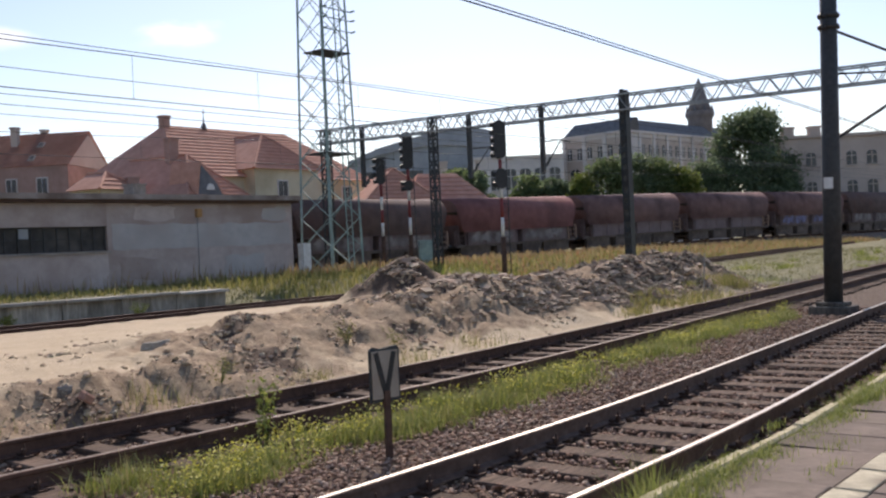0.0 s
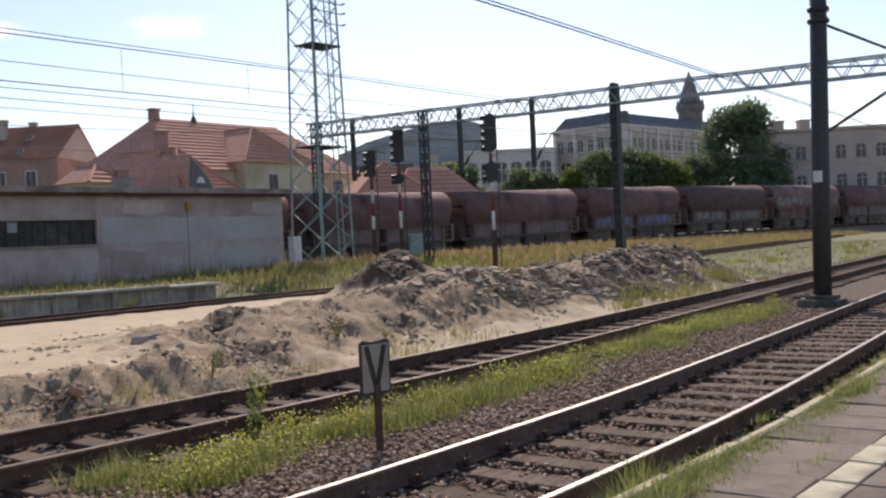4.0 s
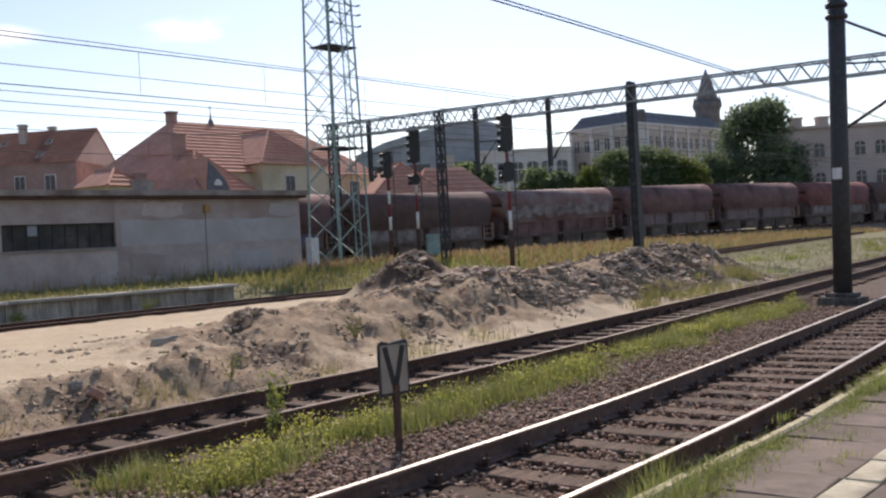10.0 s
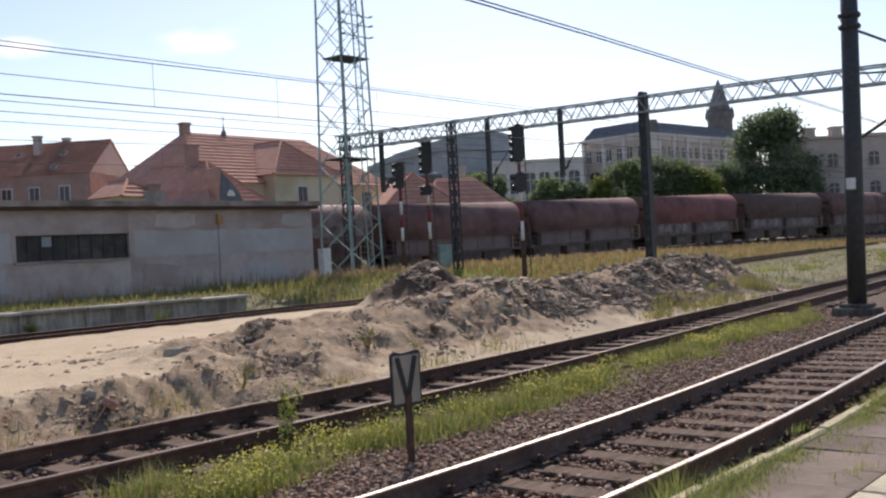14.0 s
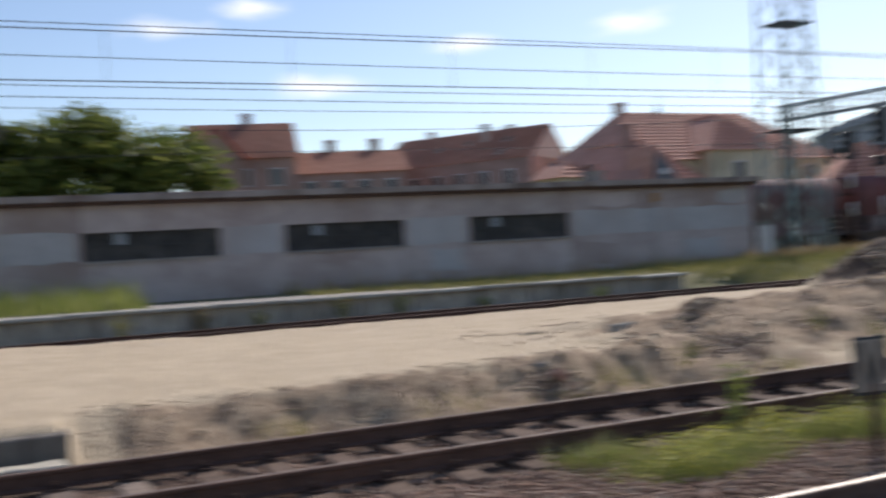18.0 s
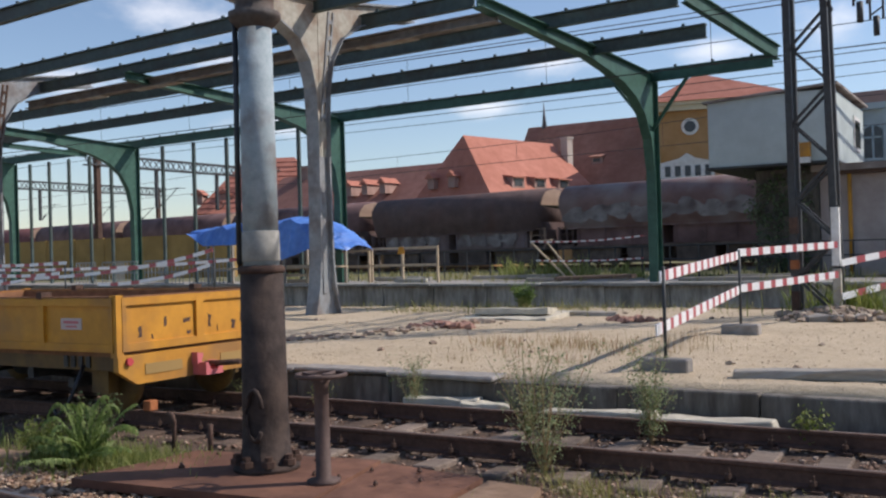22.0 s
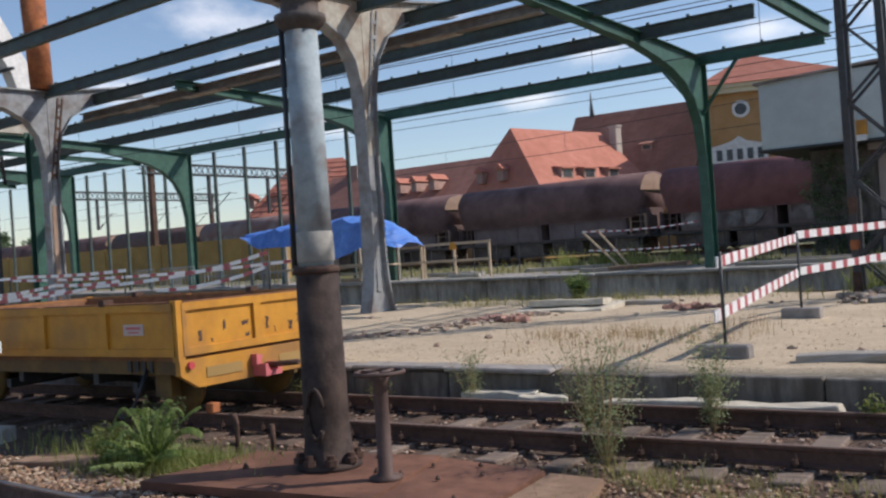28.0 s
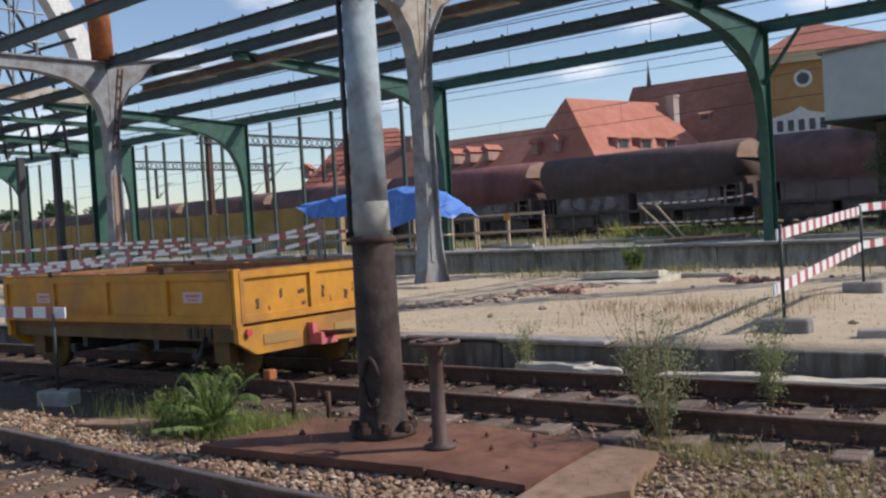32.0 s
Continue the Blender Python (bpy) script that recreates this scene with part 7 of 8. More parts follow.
lathe(bm, [(0.15, 3.86), (0.21, 3.93), (0.23, 3.95), (0.23, 4.0), (0.17, 4.01), (0.17, 4.15), (0.23, 4.16), (0.23, 4.24), (0.17, 4.3), (0.15, 5.2)], 24)
part("head_flange", bm, FLANGE, wc, "weathered dark flanged head")
bm = B()
rod(bm, (-0.175, -0.09, 1.8), (-0.16, -0.08, 4.0), 0.025, None, 8)
part("drain_pipe", bm, DARK, wc)
bm = B()
for k in range(8):
    a = 2 * math.pi * k / 8
    rod(bm, (0.255 * math.cos(a), 0.255 * math.sin(a), 0.0), (0.255 * math.cos(a), 0.255 * math.sin(a), 0.15), 0.035, None, 6)
    rod(bm, (0.255 * math.cos(a), 0.255 * math.sin(a), 0.06), (0.255 * math.cos(a), 0.255 * math.sin(a), 0.11), 0.06, None, 6)
tagged(part("flange_bolts", bm, RUST, wc), kind="stuff")
bm = B()
tube(bm, [(0.07 + 0.09 * math.cos(math.pi * (0.1 + k * 0.13)), -0.222, 0.50 + 0.22 * math.sin(math.pi * (0.1 + k * 0.13))) for k in range(14)], 0.02, 6)
part("ring_handle", bm, PIPE_BASE, wc, "bent black ring on the pipe")
vv = thing("valve_spindle", (-5.12, 6.5, -0.12), "rusty hand wheel valve on a pipe stand", "valve")
bm = B()
lathe(bm, [(0.14, 0.0), (0.14, 0.03), (0.065, 0.05), (0.06, 0.80), (0.08, 0.84), (0.03, 0.88)], 14)
part("stand", bm, VALVE, vv)
bm = B()
tube(bm, [(0.2 * math.cos(2 * math.pi * k / 24), 0.2 * math.sin(2 * math.pi * k / 24), 0.88) for k in range(24)], 0.02, 6, True)
for k in range(4):
    a = math.pi * k / 2
    rod(bm, (0, 0, 0.87), (0.2 * math.cos(a), 0.2 * math.sin(a), 0.88), 0.018, None, 6)
part("hand_wheel", bm, VALVE, vv)
for nm, pts in (("cover_plate", [(-7.25, 5.72), (-4.85, 5.93), (-5.18, 7.40), (-7.1, 7.05)]), ("cover_plate", [(-4.83, 5.95), (-3.90, 5.88), (-4.04, 7.22), (-5.14, 7.38)])):
    bm = B()
    prism(bm, pts, -0.19, -0.115 if pts[0][0] < -6 else -0.13, "z")
    solo(nm, bm, RUST_PLATE, "rusty brown steel pit cover plate", "cover plate", "pit covers")
bm = B()
prism(bm, [(-3.80, 5.55), (-3.62, 5.5), (-3.2, 6.1), (-3.35, 6.5), (-3.48, 7.15), (-3.97, 7.2), (-3.9, 6.3)], -0.3, -0.14, "z")
solo("pit_kerb", bm, EARTHY, "pale brown broken concrete slab beside the pit covers", "slab")
for x, y, h in ((-7.38, 7.02, 0.38), (-7.06, 7.19, 0.27)):
    bm = B()
    tube(bm, [(0, 0, 0), (0, 0, h * 0.75), (-0.015, 0, h * 0.93), (-0.08, 0, h)] if h > 0.3 else [(0, 0, 0), (0, 0, h * 0.5), (0, 0, h)], 0.026, 8)
    solo("pipe_stub", bm, RUST, "short rusty pipe stub beside the water column", "pipe", "pipe stubs", at=pose(x, y, -0.15))
rnd = random.Random(12)
for k in range(11):
    bm = B()
    s = rnd.uniform(0.018, 0.032)
    lathe(bm, [(s, 0), (s, s * 0.8), (s * 0.6, s), (s * 0.6, s * 1.6)], 6)
    solo("loose_bolt", bm, RUST, "rusty bolt head on the cover plates", "bolt", "bolts on the covers", at=pose(rnd.uniform(-6.8, -4.2), 7.15 - 1.1 * rnd.random() ** 2, -0.118))


# ---- barriers with striped boards ----
def stripe_board(name, p, q, w, n, label, parent=None, sag=0.0):
    """A red and white striped board or tape between two points."""
    p, q = Vector(p), Vector(q)
    t = thing(name, (0, 0, 0), label, "barrier", "striped barriers") if parent is None else parent
    for k in range(n):
        a, b = (k + 0.24 * (k % 2)) / n, min((k + 1 + 0.24 * (1 - k % 2)) / n, 1.0)
        pa, pb = p.lerp(q, a) - Vector((0, 0, sag * 4 * a * (1 - a))), p.lerp(q, b) - Vector((0, 0, sag * 4 * b * (1 - b)))
        bm = B()
        bar(bm, pa, pb, 0.02, w)
        part("stripe", bm, TAPE_R if k % 2 else TAPE_W, t)
    return t


def barrier_post(x, y, z, h, label="dark barrier post in a grey concrete foot", rz=0, pale=False, foot=(0.58, 0.22, 0.15)):
    t = thing("barrier_post", (x, y, z, 0, 0, rz), label, "barrier post", "barrier posts")
    bm = B()
    bbox(bm, -foot[0] / 2, foot[0] / 2, -foot[1] / 2, foot[1] / 2, -0.03, foot[2])
    bmesh.ops.bevel(bm, geom=list(bm.edges), offset=0.02, segments=1, affect="EDGES")
    part("foot", bm, CONC_LIGHT if pale else CONC, t, "grey concrete foot")
    bm = B()
    rod(bm, (0, 0, foot[2] - 0.01), (0, 0, h), 0.021, None, 8)
    part("post", bm, DARK, t)
    return t


barrier_post(-3.80, 11.25, 0.28, 1.22)
barrier_post(-4.02, 15.6, 0.34, 1.30)
stripe_board("striped_board", (-3.82, 11.18, 1.38), (-4.03, 15.55, 1.56), 0.125, 25, "sloping red and white striped barrier board")
stripe_board("striped_board", (-3.86, 11.12, 0.76), (-4.03, 15.55, 1.02), 0.13, 25, "lower red and white striped barrier board")
stripe_board("striped_board", (-4.03, 15.6, 1.60), (-3.05, 18.6, 1.68), 0.12, 18, "red and white board tied to the lattice mast")
stripe_board("striped_board", (-4.03, 15.6, 1.04), (-3.05, 18.6, 1.15), 0.12, 18, "red and white board tied low to the lattice mast")
stripe_board("striped_tape", (-3.0, 18.7, 1.35), (-1.2, 22.5, 1.75), 0.12, 12, "red and white tape running from the mast")
stripe_board("striped_tape", (-3.0, 18.7, 0.75), (-1.2, 22.5, 1.2), 0.12, 12, "lower red and white tape running from the mast")
barrier_post(-1.2, 22.4, 0.3, 1.5)
lp = [(-16.4, 16.83), (-21.7, 16.83), (-27.0, 16.83), (-33.0, 16.83)]
for k, (x, y) in enumerate(lp):
    barrier_post(x, y, 0.33, 1.75 if k == 0 else 1.45)
TAPES = (([(-33.0, 1.72), (-26.1, 1.78), (-21.6, 1.77)], 15), ([(-33.0, 1.32), (-27.8, 1.27), (-24.7, 1.48), (-21.9, 1.5)], 9),
         ([(-33.0, 0.98), (-27.1, 1.09), (-22.9, 1.38), (-18.9, 1.60), (-16.4, 1.97)], 8), ([(-20.4, 1.2), (-18.5, 1.29), (-16.5, 1.62)], 5))
for line, n in TAPES:
    tape = thing("striped_tape", (0, 0, 0), "sagging red and white tape along the sandy platform", "barrier", "striped barriers")
    for (x0, z0), (x1, z1) in zip(line, line[1:]):
        stripe_board("tape", (x0, 16.8, z0), (x1, 16.8, z1), 0.085, n, "", tape, 0.04)
stripe_board("striped_tape", (-20.5, 14.2, 1.38), (-31.0, 14.6, 1.28), 0.085, 30, "long red and white tape across the platform", None, 0.12)
stripe_board("striped_tape", (-18.5, 20.4, 1.75), (-31.0, 19.2, 1.7), 0.085, 34, "long red and white tape behind the wagon", None, 0.15)
barrier_post(-11.5, 6.9, -0.24, 1.15, "pale barrier foot and post beside the wagon", 15, True, (0.5, 0.26, 0.18))
stripe_board("striped_board", (-13.6, 7.0, 0.90), (-11.35, 6.98, 0.91), 0.14, 9, "short red and white striped board beside the wagon")

# ---- clutter on the platforms ----
tb = thing("tarpaulin_stall", (-24.3, 28.2, 0.78), "blue tarpaulin thrown over a timber bench on the platform", "tarpaulin")
bm = B()
TOPX, TOPZ, HEMZ = (-3.75, -2.9, -1.8, -0.2, 0.95, 2.3, 3.2, 3.75), (2.1, 2.2, 2.32, 2.15, 2.45, 2.25, 1.7, 1.28), (2.02, 1.5, 1.5, 1.45, 0.85, 1.25, 1.3, 1.2)
NX, NYT = 60, 12
grid = []
for i in range(NX + 1):
    x = -3.75 + 7.5 * i / NX
    top, hem = float(np.interp(x, TOPX, TOPZ)), float(np.interp(x, TOPX, HEMZ))
    row = []
    for j in range(NYT + 1):
        if j < 6:
            y, z = -0.95 + 0.05 * j, hem + (top - 0.12 - hem) * j / 6
            y += 0.10 * noise.noise(Vector((x * 2.6, z * 0.9, 3.1))) + 0.05 * noise.noise(Vector((x * 7.0, z * 2.2, 1.1)))
        else:
            y, z = -0.65 + 1.6 * (j - 6) / 6, top - 0.12 + 0.16 * math.sin(math.pi * (j - 6) / 6)
            z += 0.12 * noise.noise(Vector((x * 2.0, y * 1.6, 5.0))) + 0.06 * noise.noise(Vector((x * 5.5, y * 4.0, 8.0)))
        row.append(bm.verts.new((x + 0.06 * noise.noise(Vector((z * 3, x * 2, 0))), y, z)))
    grid.append(row)
for i in range(NX):
    for j in range(NYT):
        bm.faces.new((grid[i][j], grid[i + 1][j], grid[i + 1][j + 1], grid[i][j + 1]))
part("sheet", bm, TARP, tb)
for x in (-3.0, -0.9, 0.8, 2.6):
    for y in (-0.55, 0.8):
        bm = B()
        bbox(bm, x - 0.05, x + 0.05, y - 0.05, y + 0.05, -0.05, 1.62 if x < 2 else 1.35)
        part("leg", bm, WOOD_GREY, tb)
bm = B()
bbox(bm, -3.1, 2.7, -0.55, 0.8, 0.55, 0.62)
part("bench_top", bm, WOOD, tb)


def rail_fence(name, at, lx, h, bays, label, mat_, lean=0.0):
    f = thing(name, at, label, "fence", "timber fences")
    for k in range(bays + 1):
        bm = B()
        bbox(bm, -0.04, 0.04, -0.035, 0.035, -0.35, h)
        part("post", bm, mat_, f, "", pose(-lx / 2 + lx * k / bays, 0, 0, 0, lean, 0))
    for z in (h * 0.45, h - 0.06):
        bm = B()
        bbox(bm, -lx / 2 - 0.08, lx / 2 + 0.08, -0.07, -0.038, z - 0.045, z + 0.045)
        part("rail", bm, mat_, f)
    return f


tf = rail_fence("timber_fence", (-19.45, 29.4, 0.80, 0, 0, 0), 2.95, 1.22, 2, "raw timber fence with a small yellow notice on the platform", WOOD)
bm = B()
prism(bm, [(-0.16, 0.95), (0.16, 0.95), (0.1, 1.2), (-0.1, 1.2)], -0.085, -0.072, "y")
part("notice", bm, YELLOW, tf, "small yellow warning notice")
rail_fence("timber_fence", (-22.5, 29.9, 0.80, 0, 0, 3), 2.6, 1.18, 1, "raw timber fence beside the tarpaulin", WOOD)
rail_fence("sawhorse", (-23.4, 27.9, 0.76, 0, 0, 8), 1.3, 0.72, 1, "low pale timber sawhorse under the tarpaulin", WOOD, 9)
rf = thing("leaning_barrier", (-12.7, 30.2, 0.78), "leaning timber frame with striped tape", "barrier")
for a, b in (((-2.0, 0, 1.25), (-0.75, 0.1, 0.0)), ((-1.45, 0.05, 1.25), (-0.4, 0.1, 0.0)), ((-2.0, 0, 1.25), (-1.2, 0, 1.3))):
    bm = B()
    bar(bm, a, b, 0.055)
    part("timber", bm, WOOD, rf)
stripe_board("tape", (-2.0, -0.05, 1.27), (2.0, 0, 1.34), 0.045, 26, "", rf, 0.08)
stripe_board("tape", (-1.8, -0.05, 0.62), (2.0, 0, 0.62), 0.04, 26, "", rf, 0.05)
hf = thing("mesh_fence", (-14.0, 33.6, 0.75, 0, 0, 4), "dark thin railing along the far platform edge", "fence")
for k in range(22):
    bm = B()
    rod(bm, (-10 + k, 0, -0.2), (-10 + k, 0, 1.05), 0.03, None, 6)
    part("post", bm, DARK, hf)
for z in (0.55, 1.02):
    bm = B()
    rod(bm, (-10, 0, z), (11, 0, z), 0.025, None, 6)
    part("rail", bm, DARK, hf)
mb = thing("metal_crates", (-30.0, 27.0, 0.82), "stacked metal lattice crates on the platform", "crate")
for k in range(7):
    bm = B()
    for x in np.arange(0, 1.3, 0.2):
        rod(bm, (x, 0, 0), (x, 0, 0.95), 0.018, None, 5)
    for z in (0.05, 0.5, 0.95):
        rod(bm, (0, 0, z), (1.2, 0, z), 0.02, None, 5)
    part("lattice_panel", bm, GREY_STEEL, mb, "", pose(-4.2 + 1.25 * k, 0.3 * (k % 2), 0))
for k, (x, y, z, lx, ly, a, m, lab) in enumerate((
        (-9.25, 18.2, 0.37, 1.9, 1.5, 4, PALE_SLAB, "flat pale concrete slab on the sand"),
        (-9.35, 18.4, 0.49, 1.5, 1.0, 14, PALE_SLAB, "second pale slab lying askew on a slab"),
        (-8.0, 18.9, 0.39, 1.3, 0.2, 3, WOOD_GREY, "grey plank lying on the sand"),
        (-2.1, 11.05, 0.33, 1.7, 0.14, 4, WOOD_GREY, "long grey timber beam on the sand"),
        (-6.1, 10.02, -0.02, 0.85, 0.28, 12, PALE_SLAB, "pale broken slab leaning against the edge"),
        (-5.55, 10.0, -0.05, 0.6, 0.25, 25, PALE_SLAB, "pale broken slab beside the rails"),
        (-4.15, 9.98, -0.06, 1.25, 0.22, -4, PALE_SLAB, "long pale concrete slab beside the rails"),
        (-2.95, 9.97, -0.06, 1.35, 0.22, -2, PALE_SLAB, "long pale concrete slab beside the rails"),
        (0.1, 10.02, -0.07, 0.7, 0.22, 8, PALE_SLAB, "pale broken slab at the platform end"),
        (-9.2, 6.25, -0.20, 1.1, 0.3, 8, EARTHY, "earthy stone slab lying in the gravel"),
        (7.75, 11.75, 0.22, 0.42, 0.24, 40, CONC_LIGHT, "broken flat stone on the sandy bank"),
        (8.6, 12.9, 0.42, 0.5, 0.22, 10, CONC_LIGHT, "broken flat stone on the sandy bank"),
        (6.2, 11.3, 0.18, 0.3, 0.2, 60, CONC, "broken flat stone on the sandy bank"),
        (-3.1, 18.2, 0.42, 0.9, 0.5, 20, CONC, "concrete block at the mast foot"),
        (-15.5, 30.6, 0.86, 3.2, 0.4, 5, WOOD_GREY, "stack of grey planks on the platform"),
        (-12.0, 29.2, 0.84, 2.6, 0.5, 2, SLEEPER, "dark timber sleepers lying on the platform"))):
    bm = B()
    bbox(bm, -lx / 2, lx / 2, -ly / 2, ly / 2, -0.07, 0.05)
    r2 = random.Random(k)
    bmesh.ops.subdivide_edges(bm, edges=[e for e in bm.edges if abs(e.verts[0].co.x - e.verts[1].co.x) > lx * 0.5], cuts=3)
    big = 0.9 if m is PALE_SLAB else 0.7
    for v in bm.verts:
        v.co += Vector((r2.uniform(-0.05, 0.05), r2.uniform(-0.04, 0.04), r2.uniform(-0.02, 0.02))) * big
    bmesh.ops.bevel(bm, geom=list(bm.edges), offset=0.012, segments=1, affect="EDGES")
    solo("slab" if m in (CONC, CONC_LIGHT, PALE_SLAB, EARTHY) else "plank", bm, m, lab, "slab" if m in (CONC, CONC_LIGHT, PALE_SLAB, EARTHY) else "plank", "debris on the platform", at=pose(x, y, z, r2.uniform(-4, 4), r2.uniform(-3, 3), a))
BRK = [block_mesh("brick", 0.25, 0.12, 0.07, BRICK, 0.008, 0.012, 300 + k) for k in range(3)]
rnd = random.Random(8)
for cx, cy, n, sp in ((-6.46, 17.5, 26, 0.26), (-9.4, 15.75, 22, 0.27), (-9.9, 16.1, 7, 0.3)):
    for k in range(n):
        ob = new("brick", BRK[k % 3])
        ob.matrix_basis = pose(cx + rnd.gauss(0, sp), cy + rnd.gauss(0, sp * 0.5), 0.38 + 0.05 * rnd.random(), rnd.uniform(-25, 25), rnd.uniform(-25, 25), rnd.uniform(0, 180))
        tagged(ob, "broken red brick lying in the sand", "brick", "broken bricks")


rnd = random.Random(21)
for k in range(9):
    x, y = rnd.uniform(-24, -3), rnd.uniform(28.6, 32.2)
    bm = B()
    lx = rnd.uniform(1.2, 3.4)
    bbox(bm, -lx / 2, lx / 2, -0.1, 0.1, -0.07, 0.07)
    bmesh.ops.bevel(bm, geom=list(bm.edges), offset=0.012, segments=1, affect="EDGES")
    solo("timber_beam", bm, WOOD_GREY if k % 3 else CONC_LIGHT, "weathered grey beam lying on the middle platform", "beam", "debris on the platform", at=pose(x, y, zmid(x) + 0.02, rnd.uniform(-3, 3), 0, rnd.uniform(-8, 8)))


# ---- loose stone and rubble ----
def stones(name, n, place, size, material, label, seed, flat=0.7, blocky=False):
    """Many small angular stones joined, each a squashed and jittered block."""
    rnd = random.Random(seed)
    base = bmesh.new()
    bmesh.ops.create_icosphere(base, subdivisions=1, radius=1.0)
    bv = [v.co.copy() for v in base.verts]
    bf = [[v.index for v in f.verts] for f in base.faces]
    base.free()
    bvc = [Vector(c) for c in ((-1, -1, -1), (1, -1, -1), (1, 1, -1), (-1, 1, -1), (-1, -1, 1), (1, -1, 1), (1, 1, 1), (-1, 1, 1))]
    bfc = [(0, 3, 2, 1), (4, 5, 6, 7), (0, 1, 5, 4), (1, 2, 6, 5), (2, 3, 7, 6), (3, 0, 4, 7)]
    vs, fs = [], []
    for _ in range(n):
        x, y, z = place(rnd)
        s = size * rnd.uniform(0.5, 1.5)
        m = Euler((rnd.uniform(0, 6), rnd.uniform(0, 6), rnd.uniform(0, 6))).to_matrix()
        o = len(vs)
        src, sf = (bv, bf) if s > size * 1.25 and not blocky else (bvc, bfc)
        k = 1.0 if src is bv else 0.62
        for c in src:
            p = m @ Vector((c.x * rnd.uniform(0.75, 1.15), c.y * rnd.uniform(0.75, 1.15), c.z * rnd.uniform(0.75, 1.1))) * s * k
            vs.append((x + p.x, y + p.y, z + p.z * flat))
        fs += [tuple(i + o for i in f) for f in sf]
    me = bpy.data.meshes.new(name)
    me.from_pydata(vs, [], fs)
    me.materials.append(material)
    return tagged(new(name, me), label, "stones", "", "stuff")


def island(name, cols, rough=0.9):
    m = bpy.data.materials.new(name)
    m.use_nodes = True
    n, ln = m.node_tree.nodes, m.node_tree.links
    g = n.new("ShaderNodeNewGeometry")
    r = n.new("ShaderNodeValToRGB")
    r.color_ramp.elements[0].color, r.color_ramp.elements[1].color = (*cols[0], 1), (*cols[-1], 1)
    for k, c in enumerate(cols[1:-1]):
        e = r.color_ramp.elements.new((k + 1) / (len(cols) - 1))
        e.color = (*c, 1)
    ln.new(g.outputs["Random Per Island"], r.inputs[0])
    t = n.new("ShaderNodeTexNoise")
    t.inputs["Scale"].default_value = 30
    hs = n.new("ShaderNodeMix")
    hs.data_type, hs.blend_type = "RGBA", "MULTIPLY"
    hs.inputs["Factor"].default_value = 0.25
    ln.new(r.outputs[0], hs.inputs[6])
    ln.new(t.outputs["Color"], hs.inputs[7])
    ln.new(hs.outputs[2], n["Principled BSDF"].inputs["Base Color"])
    n["Principled BSDF"].inputs["Roughness"].default_value = rough
    return m


BALLAST = island("mixed_ballast_stones", [(0.17, 0.10, 0.07), (0.30, 0.18, 0.12), (0.42, 0.26, 0.175), (0.55, 0.43, 0.33)])
BALLAST_B = island("brown_and_pale_ballast", [(0.13, 0.075, 0.045), (0.28, 0.165, 0.095), (0.39, 0.255, 0.16), (0.56, 0.45, 0.33)])
RUBBLES = island("grey_rubble_lumps", [(0.27, 0.195, 0.14), (0.39, 0.30, 0.222), (0.52, 0.42, 0.32), (0.34, 0.22, 0.15)])
CLODS = island("earth_clods", [(0.33, 0.235, 0.155), (0.46, 0.345, 0.235), (0.58, 0.46, 0.325)])


def height_at(x, y):
    i = min(max(int(np.searchsorted(GX, x)) - 1, 0), len(GX) - 2)
    j = min(max(int(np.searchsorted(GY, y)) - 1, 0), NY - 2)
    a, b = (x - GX[i]) / (GX[i + 1] - GX[i]), (y - GY[j]) / (GY[j + 1] - GY[j])

    def at(g):
        return float((g[i, j] * (1 - b) + g[i, j + 1] * b) * (1 - a) + (g[i + 1, j] * (1 - b) + g[i + 1, j + 1] * b) * a)
    return at(ZV), at(DIRT)


def bed(x0, x1, y0, y1, z=-0.225):
    return lambda r: (r.uniform(x0, x1), r.uniform(y0, y1), z + r.uniform(-0.01, 0.02))


def along(line, x0, x1, lo, hi, z=-0.225):
    def f(r):
        x = x0 + (x1 - x0) * r.random() ** 1.5
        return x, float(line(x)) + r.uniform(lo, hi), z + r.uniform(-0.01, 0.02)
    return f


def between(lo, hi):
    return along(c1, 2.5, 24, lo, hi, -0.222)


def in_bays(r):
    """Stones in the bays of the used track, few of them on the sleepers."""
    while True:
        x, y, z = along(c1, 2.5, 22, -1.45, 0.9, -0.20)(r)
        if abs((x + 14) / 0.6 % 1.0 - 0.5) < 0.30 or r.random() < 0.12:
            return x, y, z


def bare_stretch(r):
    """The same bed where the track runs on past the platform slabs."""
    while True:
        x, o = r.uniform(-9.0, 2.6), r.uniform(-1.45, 2.4)
        if abs(o) > 1.3 or abs((x + 14) / 0.6 % 1.0 - 0.5) < 0.30:
            return x, float(c1(x)) + o, (-0.20 if abs(o) < 1.3 else -0.222) + r.uniform(-0.01, 0.02)


stones("track_ballast", 17000, between(0.9, 3.2), 0.022, BALLAST, "dark gravel ballast round the used track", 1)
stones("track_ballast", 5000, along(c2, 2.0, 22, -1.4, 1.2), 0.024, BALLAST, "dark gravel ballast in the siding", 2)
stones("track_ballast", 8500, in_bays, 0.022, BALLAST, "dark gravel filling the bays between the sleepers", 17)
stones("track_ballast", 5200, bare_stretch, 0.022, BALLAST, "dark gravel round the used track beside the platform", 18)


def shoulder(r):
    while True:
        x, y = r.uniform(-11.5, -3.7), r.uniform(3.4, 7.5)
        if y < 6.25 + 0.5 * soft_step(x, -8.2, -7.2) + r.gauss(0, 0.1):
            return x, y, -0.225 + r.uniform(-0.01, 0.02)


